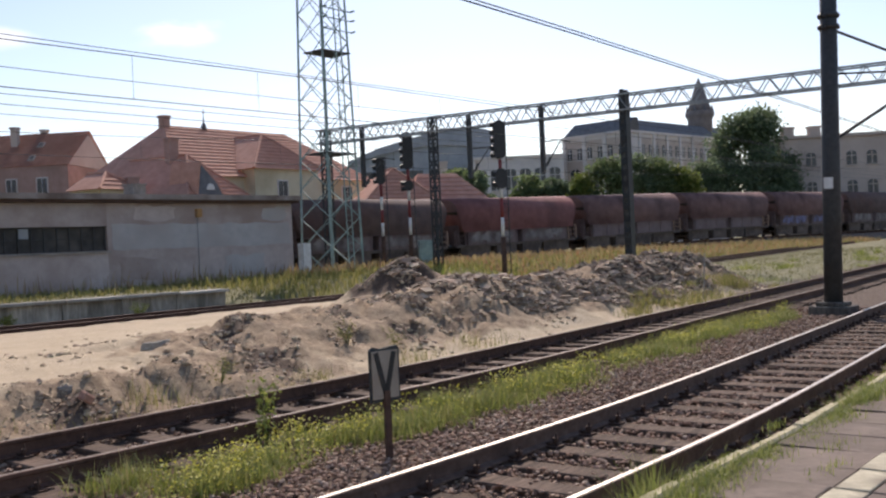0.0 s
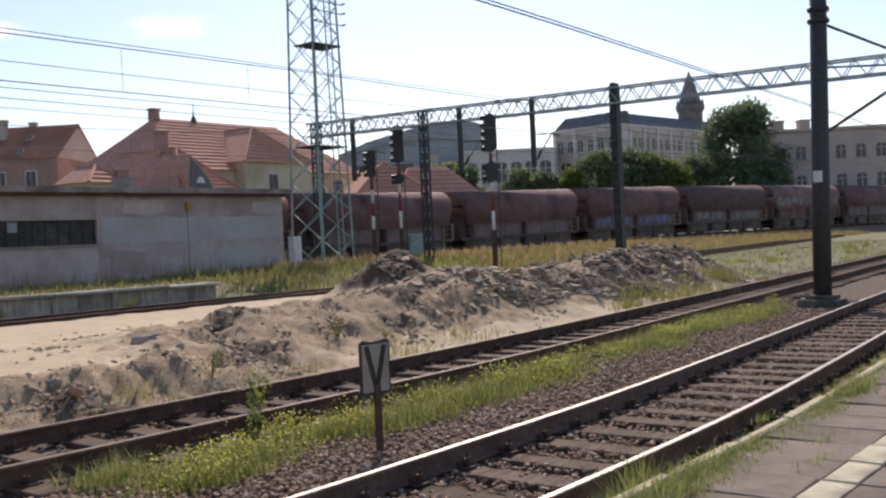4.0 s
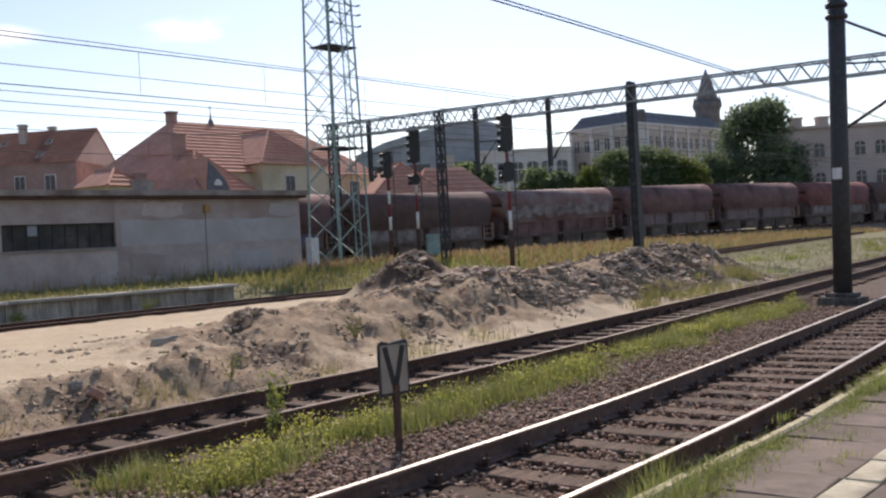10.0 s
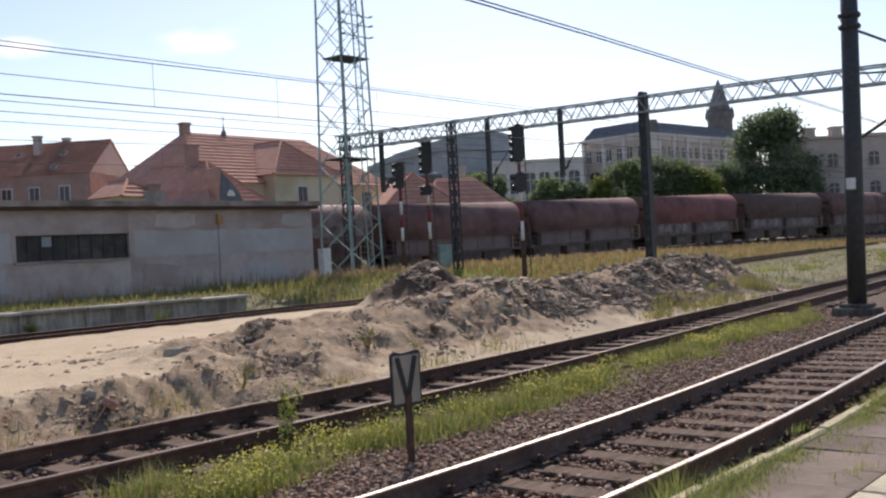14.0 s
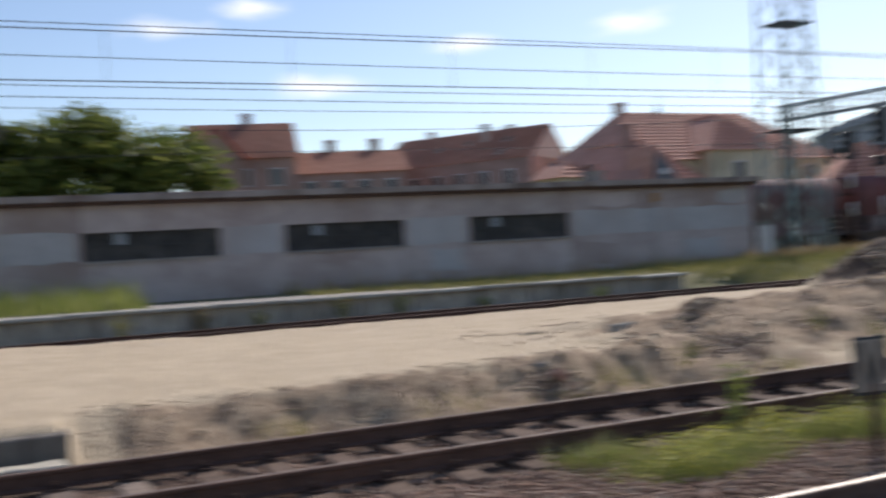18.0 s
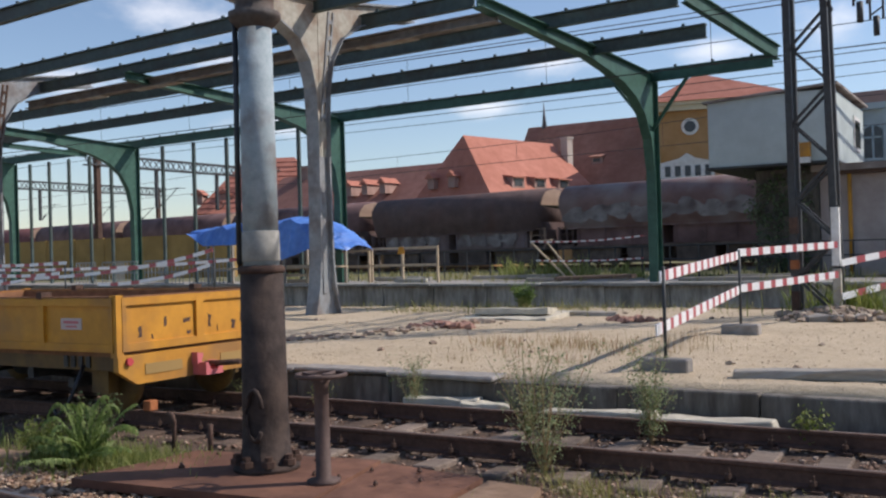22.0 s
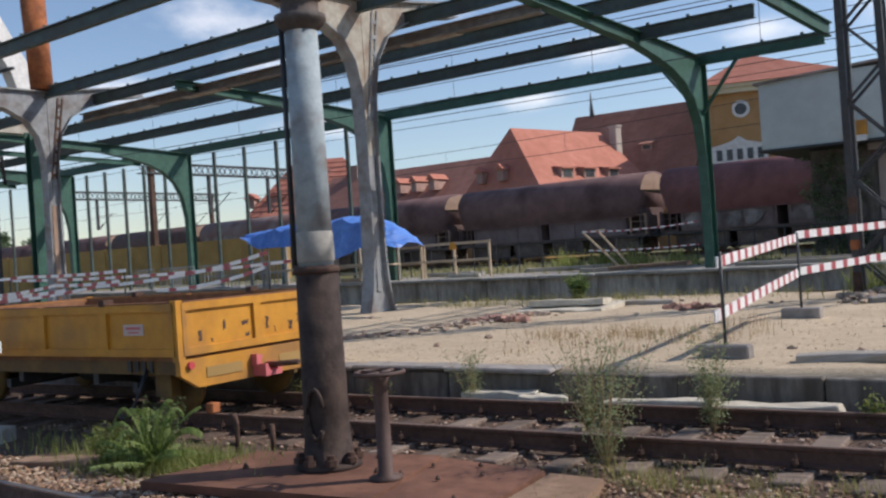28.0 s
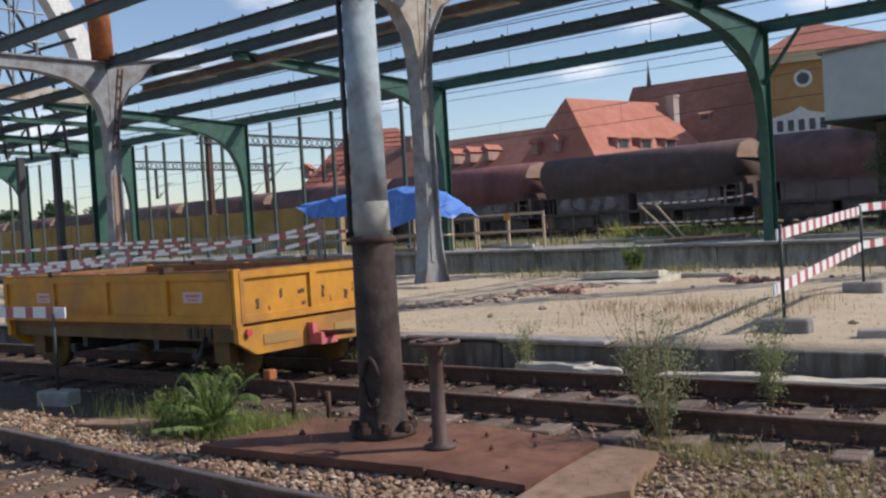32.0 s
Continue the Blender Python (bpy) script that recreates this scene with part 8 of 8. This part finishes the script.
stones("track_ballast", 14500, shoulder, 0.026, BALLAST_B, "brown and pale gravel round the pit covers", 3)
stones("track_ballast", 5000, bed(-12, 2.4, 7.55, 10.2, -0.217), 0.02, BALLAST, "rust-brown gravel in the siding", 4)


stones("track_ballast", 3600, bed(-3.7, 2.4, 5.9, 7.6, -0.228), 0.022, BALLAST_B, "brown gravel and crumbs between the pit covers and the siding", 19)


def on_heap(x0, x1, y0, y1, least, clump=-2.0, sink=0.03):
    def f(r):
        for _ in range(60):
            x, y = r.uniform(x0, x1), r.uniform(y0, y1)
            z, d = height_at(x, y)
            if d > least * r.random() and fbm(x, y, 0.9, 31, 3) > clump + 0.25 * r.random():
                return x, y, z + sink
        return x, y, z
    return f


stones("spoil_rubble", 420, on_heap(14.5, 31, 12.0, 16.0, 0.8, -0.35, 0.02), 0.13, RUBBLES, "larger lumps of broken concrete on the spoil heap", 55, 0.45, True)
stones("spoil_rubble", 12500, on_heap(16.8, 31.2, 11.9, 16.4, 0.75, -0.35), 0.05, RUBBLES, "grey lumps of broken concrete on the spoil heap", 5, 0.5, True)
stones("spoil_clods", 2600, on_heap(5.5, 21, 10.6, 17.5, 1.0, 0.0, 0.0), 0.042, CLODS, "earth clods and small stones on the sandy bank", 6)
stones("bank_gravel", 1300, lambda r: (lambda x, y: (x, y, height_at(x, y)[0] - 0.002))(*(lambda x: (x, float(c2(x)) + r.uniform(1.1, 2.7)))(r.uniform(0.6, 10))), 0.02, CLODS, "coarse gravel on the lower bank", 7)
bm = B()
bbox(bm, -0.09, 0.09, -0.06, 0.06, 0, 0.11)
bmesh.ops.bevel(bm, geom=list(bm.edges), offset=0.02, segments=1, affect="EDGES")
solo("broken_brick", bm, BRICK, "pale orange broken brick on the bank", "brick", "broken bricks", at=pose(6.15, 10.75, 0.08, 20, 30, 20))


stones("sand_pebbles", 2600, lambda r: (lambda x, y: (x, y, height_at(x, y)[0] + 0.004))(-1.0 - 15 * r.random(), 10.7 + 9.5 * r.random() ** 1.3), 0.010, CLODS, "small pebbles and crumbs scattered on the sand", 8)
stones("sand_debris", 26, lambda r: (lambda x, y: (x, y, height_at(x, y)[0] + 0.01))(-1.0 - 13 * r.random(), 10.7 + 9.0 * r.random()), 0.06, RUBBLES, "loose lumps of broken concrete on the sand", 9)


def rubble_row(r):
    y = r.uniform(13.0, 17.2)
    x = -11.2 + 0.62 * (y - 13.0) - 0.035 * (y - 13.0) ** 2 + r.gauss(0, 0.26)
    return x, y, height_at(x, y)[0] + 0.01


stones("rubble_row", 120, rubble_row, 0.075, RUBBLES, "low row of broken concrete lumps on the sand", 13, 0.6, True)
stones("mast_rubble", 160, lambda r: (lambda x, y: (x, y, height_at(x, y)[0] + 0.18 * math.exp(-((x + 3.1) ** 2 + (y - 18.7) ** 2) / 0.5)))(r.gauss(-3.1, 0.5), r.gauss(18.7, 0.4)), 0.085, RUBBLES, "earth and concrete lumps heaped at the mast foot", 12)


# ---- grass, weeds and flowers ----
def blades(name, n, place, h, material, label, seed, w=0.012, lean=0.5, kind="stuff", cat="grass"):
    """Bent two-piece grass blades, joined."""
    rnd = random.Random(seed)
    vs, fs = [], []
    for _ in range(n):
        x, y, z, k = place(rnd)
        hh = h * k * rnd.uniform(0.5, 1.25)
        a = rnd.uniform(0, 6.28)
        l = lean * rnd.uniform(0.1, 1.0) * hh
        dx, dy = math.cos(a), math.sin(a)
        px, py = -dy * w, dx * w
        o = len(vs)
        vs += [(x - px, y - py, z), (x + px, y + py, z), (x + px * 0.8 + dx * l * 0.35, y + py * 0.8 + dy * l * 0.35, z + hh * 0.6), (x - px * 0.8 + dx * l * 0.35, y - py * 0.8 + dy * l * 0.35, z + hh * 0.6), (x + dx * l, y + dy * l, z + hh)]
        fs += [(o, o + 1, o + 2, o + 3), (o + 3, o + 2, o + 4)]
    me = bpy.data.meshes.new(name)
    me.from_pydata(vs, [], fs)
    me.materials.append(material)
    return tagged(new(name, me), label, cat, "", kind)


def tufts(x0, x1, yf, spread, z, seed, n=40, power=1.0, across=0.6, tight=1.0):
    r0 = random.Random(seed)
    cs = [(x0 + (x1 - x0) * r0.random() ** power, r0.gauss(0, spread * 0.55), r0.uniform(0.35, 1.35), r0.uniform(0.18, 0.5) * tight) for _ in range(n)]

    def f(r):
        cx, cy, k, s = cs[r.randrange(n)]
        x = cx + r.gauss(0, s)
        zz = z(x, yf(x) + cy) if callable(z) else z
        return x, yf(x) + cy + r.gauss(0, s * across), zz, k
    return f


strip = tufts(4.7, 21.5, lambda x: float(c1(x)) + 2.72, 0.36, -0.24, 3, 60, 1.1, 0.6, 0.72)
blades("meadow_strip", 26000, strip, 0.155, GRASS, "tufts of fresh grass between the tracks", 21, 0.0038, 1.2)
blades("meadow_strip", 5000, strip, 0.22, DRYGREEN, "half-dry stalks between the tracks", 22, 0.003, 0.7)


def flowers(name, n, place, h, label, seed, size=0.018):
    rnd = random.Random(seed)
    bm = B()
    for _ in range(n):
        x, y, z, k = place(rnd)
        hh = h * k * rnd.uniform(0.55, 1.1)
        p = Vector((x, y, z + hh))
        m = Matrix.Translation(p) @ Euler((rnd.uniform(-0.9, 0.9), rnd.uniform(-0.9, 0.9), rnd.uniform(0, 6))).to_matrix().to_4x4()
        s = size * rnd.uniform(0.6, 1.3)
        bm.faces.new([bm.verts.new(m @ Vector((s * math.cos(a), s * math.sin(a), 0))) for a in np.linspace(0, 6.28, 6)[:5]])
    me = bpy.data.meshes.new(name)
    bm.to_mesh(me)
    bm.free()
    me.materials.append(FLOWER)
    return tagged(new(name, me), label, "flowers", "", "stuff")


clumps = tufts(4.7, 21.5, lambda x: float(c1(x)) + 2.72, 0.36, -0.24, 9, 46, 1.2, 0.6, 0.75)
blades("meadow_strip", 6000, clumps, 0.21, GRASS, "flowering clumps between the tracks", 26, 0.004, 0.7)
flowers("yellow_flowers", 5200, clumps, 0.25, "pale yellow wild flowers between the tracks", 23, 0.0115)
edge_t = tufts(3.4, 13.5, lambda x: float(c1(x)) - 1.74, 0.085, 0.205, 5, 30, 1.2, 0.2)
blades("edge_grass", 17000, edge_t, 0.075, GRASS, "fresh grass growing along the platform coping", 24, 0.0028, 1.4)
verge_t = tufts(3.8, 12.0, lambda x: float(c1(x)) - 1.42, 0.07, -0.22, 8, 11, 1.1, 0.3, 0.45)
blades("edge_grass", 2600, verge_t, 0.40, GRASS, "weeds growing up between the rail and the coping", 28, 0.0034, 0.8)
joint_t = tufts(4.0, 10.0, lambda x: float(c1(x)) - 2.3, 0.9, 0.19, 6, 40, 1.0, 0.3, 0.35)
blades("joint_grass", 1700, joint_t, 0.075, GRASS, "thin grass in the paving joints", 25, 0.003)


def far_z(x, y):
    return height_at(x, y)[0] - 0.03


def yard_on(x0, x1, y0, y1, k=1.0):
    def f(r):
        x, y = r.uniform(x0, x1), r.uniform(y0, y1)
        return x, y, far_z(x, y), k * r.uniform(0.5, 1.3)
    return f


blades("wall_meadow", 3800, yard_on(9, 34, 31.5, 35.9), 0.24, DRYGREEN, "rough half-dry meadow in front of the warehouse", 31, 0.022)
blades("wall_meadow", 2600, yard_on(11, 30, 28.0, 32.0), 0.22, MEADOW, "short green meadow at the end of the platform", 53, 0.016)
blades("wall_meadow", 420, yard_on(9, 33, 34.5, 35.9), 0.7, DRY, "tall dry stalks along the warehouse wall", 32, 0.02)
blades("yard_meadow", 9000, yard_on(24, 62, 27, 37), 0.38, DRYGREEN, "yellow-green meadow beside the signals", 33, 0.03)
blades("yard_meadow", 9000, yard_on(40, 100, 28, 36), 0.42, DRY, "tall reddish dry grass in front of the train", 34, 0.04)
blades("yard_meadow", 6000, yard_on(30, 70, 34, 39.5), 0.5, DRY, "tall dry grass at the edge of the far track", 35, 0.04)
blades("yard_meadow", 7000, yard_on(36, 95, 28, 37), 0.3, GRASS, "short green grass in front of the train", 30, 0.03)
blades("siding_meadow", 15000, yard_on(27, 75, 12.5, 26), 0.13, MEADOW, "short dry grass beside the siding", 36, 0.014, 1.2)
blades("siding_meadow", 1800, tufts(30, 60, lambda x: float(c2(x)) + 3.5, 2.4, lambda x, y: far_z(x, y), 29, 26), 0.26, GRASS, "scattered greener tufts beside the siding", 52, 0.012, 0.9)
blades("platform_weeds", 1500, yard_on(-3, 3.5, 29.5, 35.5), 0.75, GRASS, "tall green weeds at the platform end", 37, 0.03)
blades("platform_weeds", 900, tufts(-16.5, -11.5, lambda x: 31.2, 0.7, 0.74, 23, 10), 0.75, GRASS, "green weeds along the far platform edge", 50, 0.014, 0.7)
blades("platform_weeds", 1300, yard_on(-32, -5, 32.5, 40.0), 0.42, DRYGREEN, "green weeds behind the middle platform", 38, 0.02, 0.8)
blades("platform_weeds", 420, lambda r: (r.uniform(-26, -3), 27.9 + r.random() * 4.5, zmid(-14) - 0.05, r.uniform(0.4, 1.2)), 0.3, DRYGREEN, "thin dry weeds on the middle platform", 39, 0.009, 0.9)
blades("sand_weeds", 900, lambda r: (r.uniform(-16, -5), r.gauss(20.5, 0.5), 0.36, r.uniform(0.4, 1.2)), 0.22, DRYGREEN, "sparse dry weeds on the sand edge", 40, 0.006, 1.0)
blades("sand_weeds", 700, lambda r: (r.gauss(-3.0, 0.5), r.gauss(19.6, 0.5), 0.34, r.uniform(0.4, 1.3)), 0.6, LEAF_YEL, "yellow-green weeds at the mast foot", 41, 0.011, 0.9)
blades("bank_weeds", 900, tufts(2.5, 14, lambda x: float(c2(x)) + 1.7, 0.35, lambda x, y: far_z(x, y), 11, 12), 0.3, DRYGREEN, "thin dry weeds on the bank", 42, 0.0035, 0.9)
blades("wagon_weeds", 350, tufts(-10.5, -8.6, lambda x: 6.8, 0.25, -0.24, 24, 9), 0.2, GRASS, "scattered weeds in the shade of the wagon", 51, 0.006, 0.9)
blades("wagon_weeds", 3000, tufts(-8.55, -7.25, lambda x: 6.55, 0.26, -0.24, 13, 14), 0.17, GRASS, "rank grass beside the wagon", 43, 0.005, 0.9)
blades("pit_weeds", 900, tufts(-3.6, 0.6, lambda x: 6.3, 0.75, -0.24, 15, 34, 1.0, 0.6, 0.5), 0.11, DRY, "dry brown grass beside the pit covers", 45, 0.004, 1.0)
blades("pit_weeds", 1000, tufts(-3.6, 0.6, lambda x: 6.5, 0.75, -0.24, 16, 26, 1.0, 0.6, 0.5), 0.12, DRYGREEN, "half-green grass beside the pit covers", 46, 0.004, 1.0)
blades("sand_weeds", 900, tufts(-7.4, -4.2, lambda x: 13.2, 1.2, lambda x, y: far_z(x, y), 17, 30), 0.2, DRY, "thin reddish dry weeds on the sand", 47, 0.004, 0.8)
blades("sand_weeds", 500, tufts(-13.5, -7.0, lambda x: 19.4, 0.8, lambda x, y: far_z(x, y), 18, 16), 0.26, DRYGREEN, "tufts of half-dry weeds on the sand", 48, 0.006, 0.9)
blades("heap_weeds", 2600, tufts(19.5, 31, lambda x: float(c2(x)) + 1.9, 0.7, lambda x, y: far_z(x, y), 19, 18), 0.32, DRYGREEN, "sparse weeds on the slope of the spoil heap", 49, 0.008, 0.8)
blades("siding_weeds", 650, tufts(-3.9, -1.2, lambda x: 7.5 + 0.15 * math.sin(x * 3), 0.3, -0.24, 14, 12, 1.0, 0.6, 0.6), 0.15, DRYGREEN, "dry grass at the siding", 44, 0.0035, 1.0)


def weed(at, h, spread, leaf, label, seed, stems=12, count=26, size=0.022, name="weed"):
    """A branching weed: thin stems with scattered small leaves."""
    rnd = random.Random(seed)
    t = thing(name, at, label, "weed", "weeds along the siding")
    st, lf = B(), B()
    for _ in range(stems):
        a, l = rnd.uniform(0, 6.28), spread * rnd.uniform(0.2, 1.0)
        q = Vector((math.cos(a) * l, math.sin(a) * l, h * rnd.uniform(0.55, 1.05)))
        mid_ = q * 0.5 + Vector((0, 0, h * 0.08))
        rod(st, (0, 0, 0), mid_, 0.004, 0.003, 4, False)
        rod(st, mid_, q, 0.003, 0.0015, 4, False)
        for k in range(count):
            u = rnd.uniform(0.15, 1.0)
            p = (mid_ * (u * 2) if u < 0.5 else mid_.lerp(q, u * 2 - 1)) + Vector((rnd.gauss(0, 0.05), rnd.gauss(0, 0.05), rnd.gauss(0, 0.03)))
            leaf_mesh(lf, rnd, p, 0.02, 1, size)
    tagged(part("stems", st, DRY if leaf is DUSTY else LEAF_YEL, t), kind="stuff")
    tagged(part("leaves", lf, leaf, t), kind="stuff")
    return t


weed((-3.73, 7.75, -0.22), 1.15, 0.62, DUSTY, "tall ragged grey-green weed beside the siding", 61, 24, 80, 0.0135)
weed((-3.35, 9.4, -0.22), 1.0, 0.32, DUSTY, "upright green weed at the platform edge", 62, 20, 90, 0.015)
weed((-6.4, 9.85, -0.22), 0.8, 0.3, DUSTY, "small green weed at the platform edge", 63, 14, 80, 0.012)
weed((-4.6, 9.2, -0.22), 0.95, 0.5, DRY, "dry branching weed beside the rails", 64, 36, 40, 0.009)
weed((6.55, 7.95, -0.22), 0.66, 0.12, GRASS, "single upright green weed in the siding", 65, 5, 40, 0.028)
weed((-1.9, 9.7, -0.22), 0.45, 0.2, LEAF_YEL, "low yellow-green weed at the platform edge", 66, 10, 24, 0.022)
weed((-11.6, 23.3, 0.1), 0.78, 0.42, FERN, "round fresh green bush at the sunken track", 67, 30, 60, 0.036)
for k, (x, y) in enumerate(((8.3, 11.0), (11.3, 11.6), (-8.9, 9.75), (-7.7, 9.8), (12.2, 11.4))):
    weed((x, y, far_z(x, y)), 0.45, 0.28, DRYGREEN, "thin dry weed on the sandy bank", 70 + k, 9, 22, 0.016)

for k, (x, h, lf) in enumerate(((4.6, 0.75, DRY), (6.2, 0.6, DRYGREEN), (8.6, 0.9, DRYGREEN), (10.4, 0.7, GRASS), (13.2, 0.55, GRASS), (16.6, 0.5, LEAF_YEL), (2.4, 0.8, DRYGREEN))):
    weed((x, 27.15 if k < 5 else 25.9, -0.15 if k < 5 else -0.1), h, 0.35, lf, "rank weed growing at the concrete platform wall", 120 + k, 16, 40, 0.022)

weed((-8.5, 6.35, -0.22), 0.42, 0.34, LEAF_YEL, "low spreading green weed beside the sapling", 141, 20, 40, 0.02)
weed((-8.15, 6.75, -0.22), 0.62, 0.22, LEAF, "thin upright green weed beside the sapling", 142, 12, 40, 0.018)

# sapling with feathery leaves
sp = thing("sapling", (-7.95, 6.42, -0.22), "young feathery tree of heaven sapling beside the wagon", "sapling")
st = B()
rnd = random.Random(91)
for s in range(42):
    a = 2 * math.pi * s / 42 + rnd.gauss(0, 0.35)
    l, h = rnd.uniform(0.14, 0.6), rnd.uniform(0.08, 0.66)
    curl, sway = rnd.uniform(1.3, 2.3), rnd.uniform(-0.5, 0.5)
    pts = [Vector((math.cos(a + sway * t) * l * t, math.sin(a + sway * t) * l * t, h * math.sin(t * curl))) for t in np.linspace(0.05, 1, 11)]
    fr = B()
    for p, q in zip(pts, pts[1:]):
        rod(fr, p, q, 0.006, 0.004, 4, False)
        d = (q - p).normalized()
        side = d.cross(Vector((0, 0, 1))).normalized()
        for e in (-1, 1):
            for f in (0.2, 0.7):
                c = p.lerp(q, f)
                n = 0.085 * (1.1 - 0.5 * (c.length / (l + 0.01)))
                v = [fr.verts.new(c + side * e * n * u + d * w_ + Vector((0, 0, z))) for u, w_, z in ((0.03, -0.008, 0), (0.5, -0.013, 0.01), (1.0, 0.015, -0.03 + rnd.uniform(-0.03, 0.03)), (0.5, 0.017, 0.012))]
                fr.faces.new(v)
    tagged(part("frond", fr, FERN, sp), kind="stuff")
rod(st, (0, 0, -0.05), (0.02, 0, 0.35), 0.02, 0.01, 6)
part("stem", st, LEAF, sp)


# ---- clouds ----
def cloud(az, el, w, h, seed):
    """A flat drift of cloud far beyond the town."""
    d = 2600
    a, e = radians(az), radians(el)
    c = Vector((math.sin(a) * math.cos(e), math.cos(a) * math.cos(e), math.sin(e))) * d
    me = bpy.data.meshes.new("cloud")
    W, H = d * math.tan(radians(w)) / 2, d * math.tan(radians(h)) / 2
    me.from_pydata([(-W, -H, 0), (W, -H, 0), (W, H, 0), (-W, H, 0)], [], [(0, 1, 2, 3)])
    m = bpy.data.materials.new("cloud_vapour")
    m.use_nodes = True
    n, ln = m.node_tree.nodes, m.node_tree.links
    n.remove(n["Principled BSDF"])
    tc = n.new("ShaderNodeTexCoord")
    mp = n.new("ShaderNodeMapping")
    mp.inputs["Location"].default_value = (seed * 3.7, seed * 1.3, 0)
    mp.inputs["Scale"].default_value = (0.0042, 0.0075, 1)
    ln.new(tc.outputs["Object"], mp.inputs[0])
    t = n.new("ShaderNodeTexNoise")
    t.inputs["Scale"].default_value, t.inputs["Detail"].default_value, t.inputs["Roughness"].default_value = 1.6, 8.0, 0.55
    ln.new(mp.outputs[0], t.inputs["Vector"])
    sc = n.new("ShaderNodeMapping")
    sc.inputs["Scale"].default_value = (1 / W, 1 / H, 1)
    ln.new(tc.outputs["Object"], sc.inputs[0])
    gr = n.new("ShaderNodeTexGradient")
    gr.gradient_type = "SPHERICAL"
    ln.new(sc.outputs[0], gr.inputs[0])
    mu = n.new("ShaderNodeMath")
    mu.operation = "MULTIPLY_ADD"
    ln.new(t.outputs["Fac"], mu.inputs[0])
    mu.inputs[1].default_value = 1.5
    ad = n.new("ShaderNodeMath")
    ad.operation = "ADD"
    ln.new(gr.outputs["Fac"], ad.inputs[0])
    ad.inputs[1].default_value = -1.0
    ln.new(ad.outputs[0], mu.inputs[2])
    r = n.new("ShaderNodeMapRange")
    r.interpolation_type = "SMOOTHSTEP"
    r.inputs[1].default_value, r.inputs[2].default_value, r.inputs[4].default_value = 0.0, 0.95, 0.8 if az > -5 else 0.55
    ln.new(mu.outputs[0], r.inputs[0])
    em = n.new("ShaderNodeEmission")
    em.inputs[0].default_value, em.inputs[1].default_value = (1, 0.985, 0.96, 1), CLOUD_LIGHT
    tr = n.new("ShaderNodeBsdfTransparent")
    mx = n.new("ShaderNodeMixShader")
    ln.new(r.outputs[0], mx.inputs[0])
    ln.new(tr.outputs[0], mx.inputs[1])
    ln.new(em.outputs[0], mx.inputs[2])
    ln.new(mx.outputs[0], n["Material Output"].inputs[0])
    me.materials.append(m)
    ob = new("cloud", me)
    ob.matrix_basis = look(c, c * 2)
    ob.visible_shadow = False
    tagged(ob, "soft white fair-weather cloud in a blue sky", "cloud", "clouds", "structure")


CLOUD_LIGHT = 1.15
for k, (az, el, w, h) in enumerate(((-24, 11.0, 9, 3), (-28, 8.5, 8, 2.2), (-40, 7.8, 9, 3), (-52, 10, 10, 3.2), (-34, 14, 8, 2.4), (-15, 11.0, 7, 3), (-9, 12.0, 7, 4.2), (-44, 11.5, 8, 3), (8, 13.4, 10, 2.4), (17, 10.2, 9, 2.6), (13, 14.6, 7, 2.2), (26, 12.0, 8, 2.2), (35, 12.6, 7, 2.6), (-60, 6.5, 16, 5), (-46, 14, 14, 4))):
    cloud(az, el, w, h, k + 1)


def motions():
    """The coal train rolls along its curve, slowing a little."""
    for i, w in train:
        rows = []
        for t in np.arange(0.0, 32.01, 1.0):
            s = S_T + (i + 0.5) * L_W - V_T * t + A_T * t * t
            x, y = on_line(s)
            xa, ya = on_line(s - 4.3)
            xb, yb = on_line(s + 4.3)
            za, zb = float(z4(xa)), float(z4(xb))
            rows.append((t, pose(x, (y + (ya + yb) / 2) / 2, (za + zb) / 2, 0, -math.degrees(math.atan2(zb - za, 8.6)), math.degrees(math.atan2(yb - ya, xb - xa)))))
        walk(w, rows)


motions()
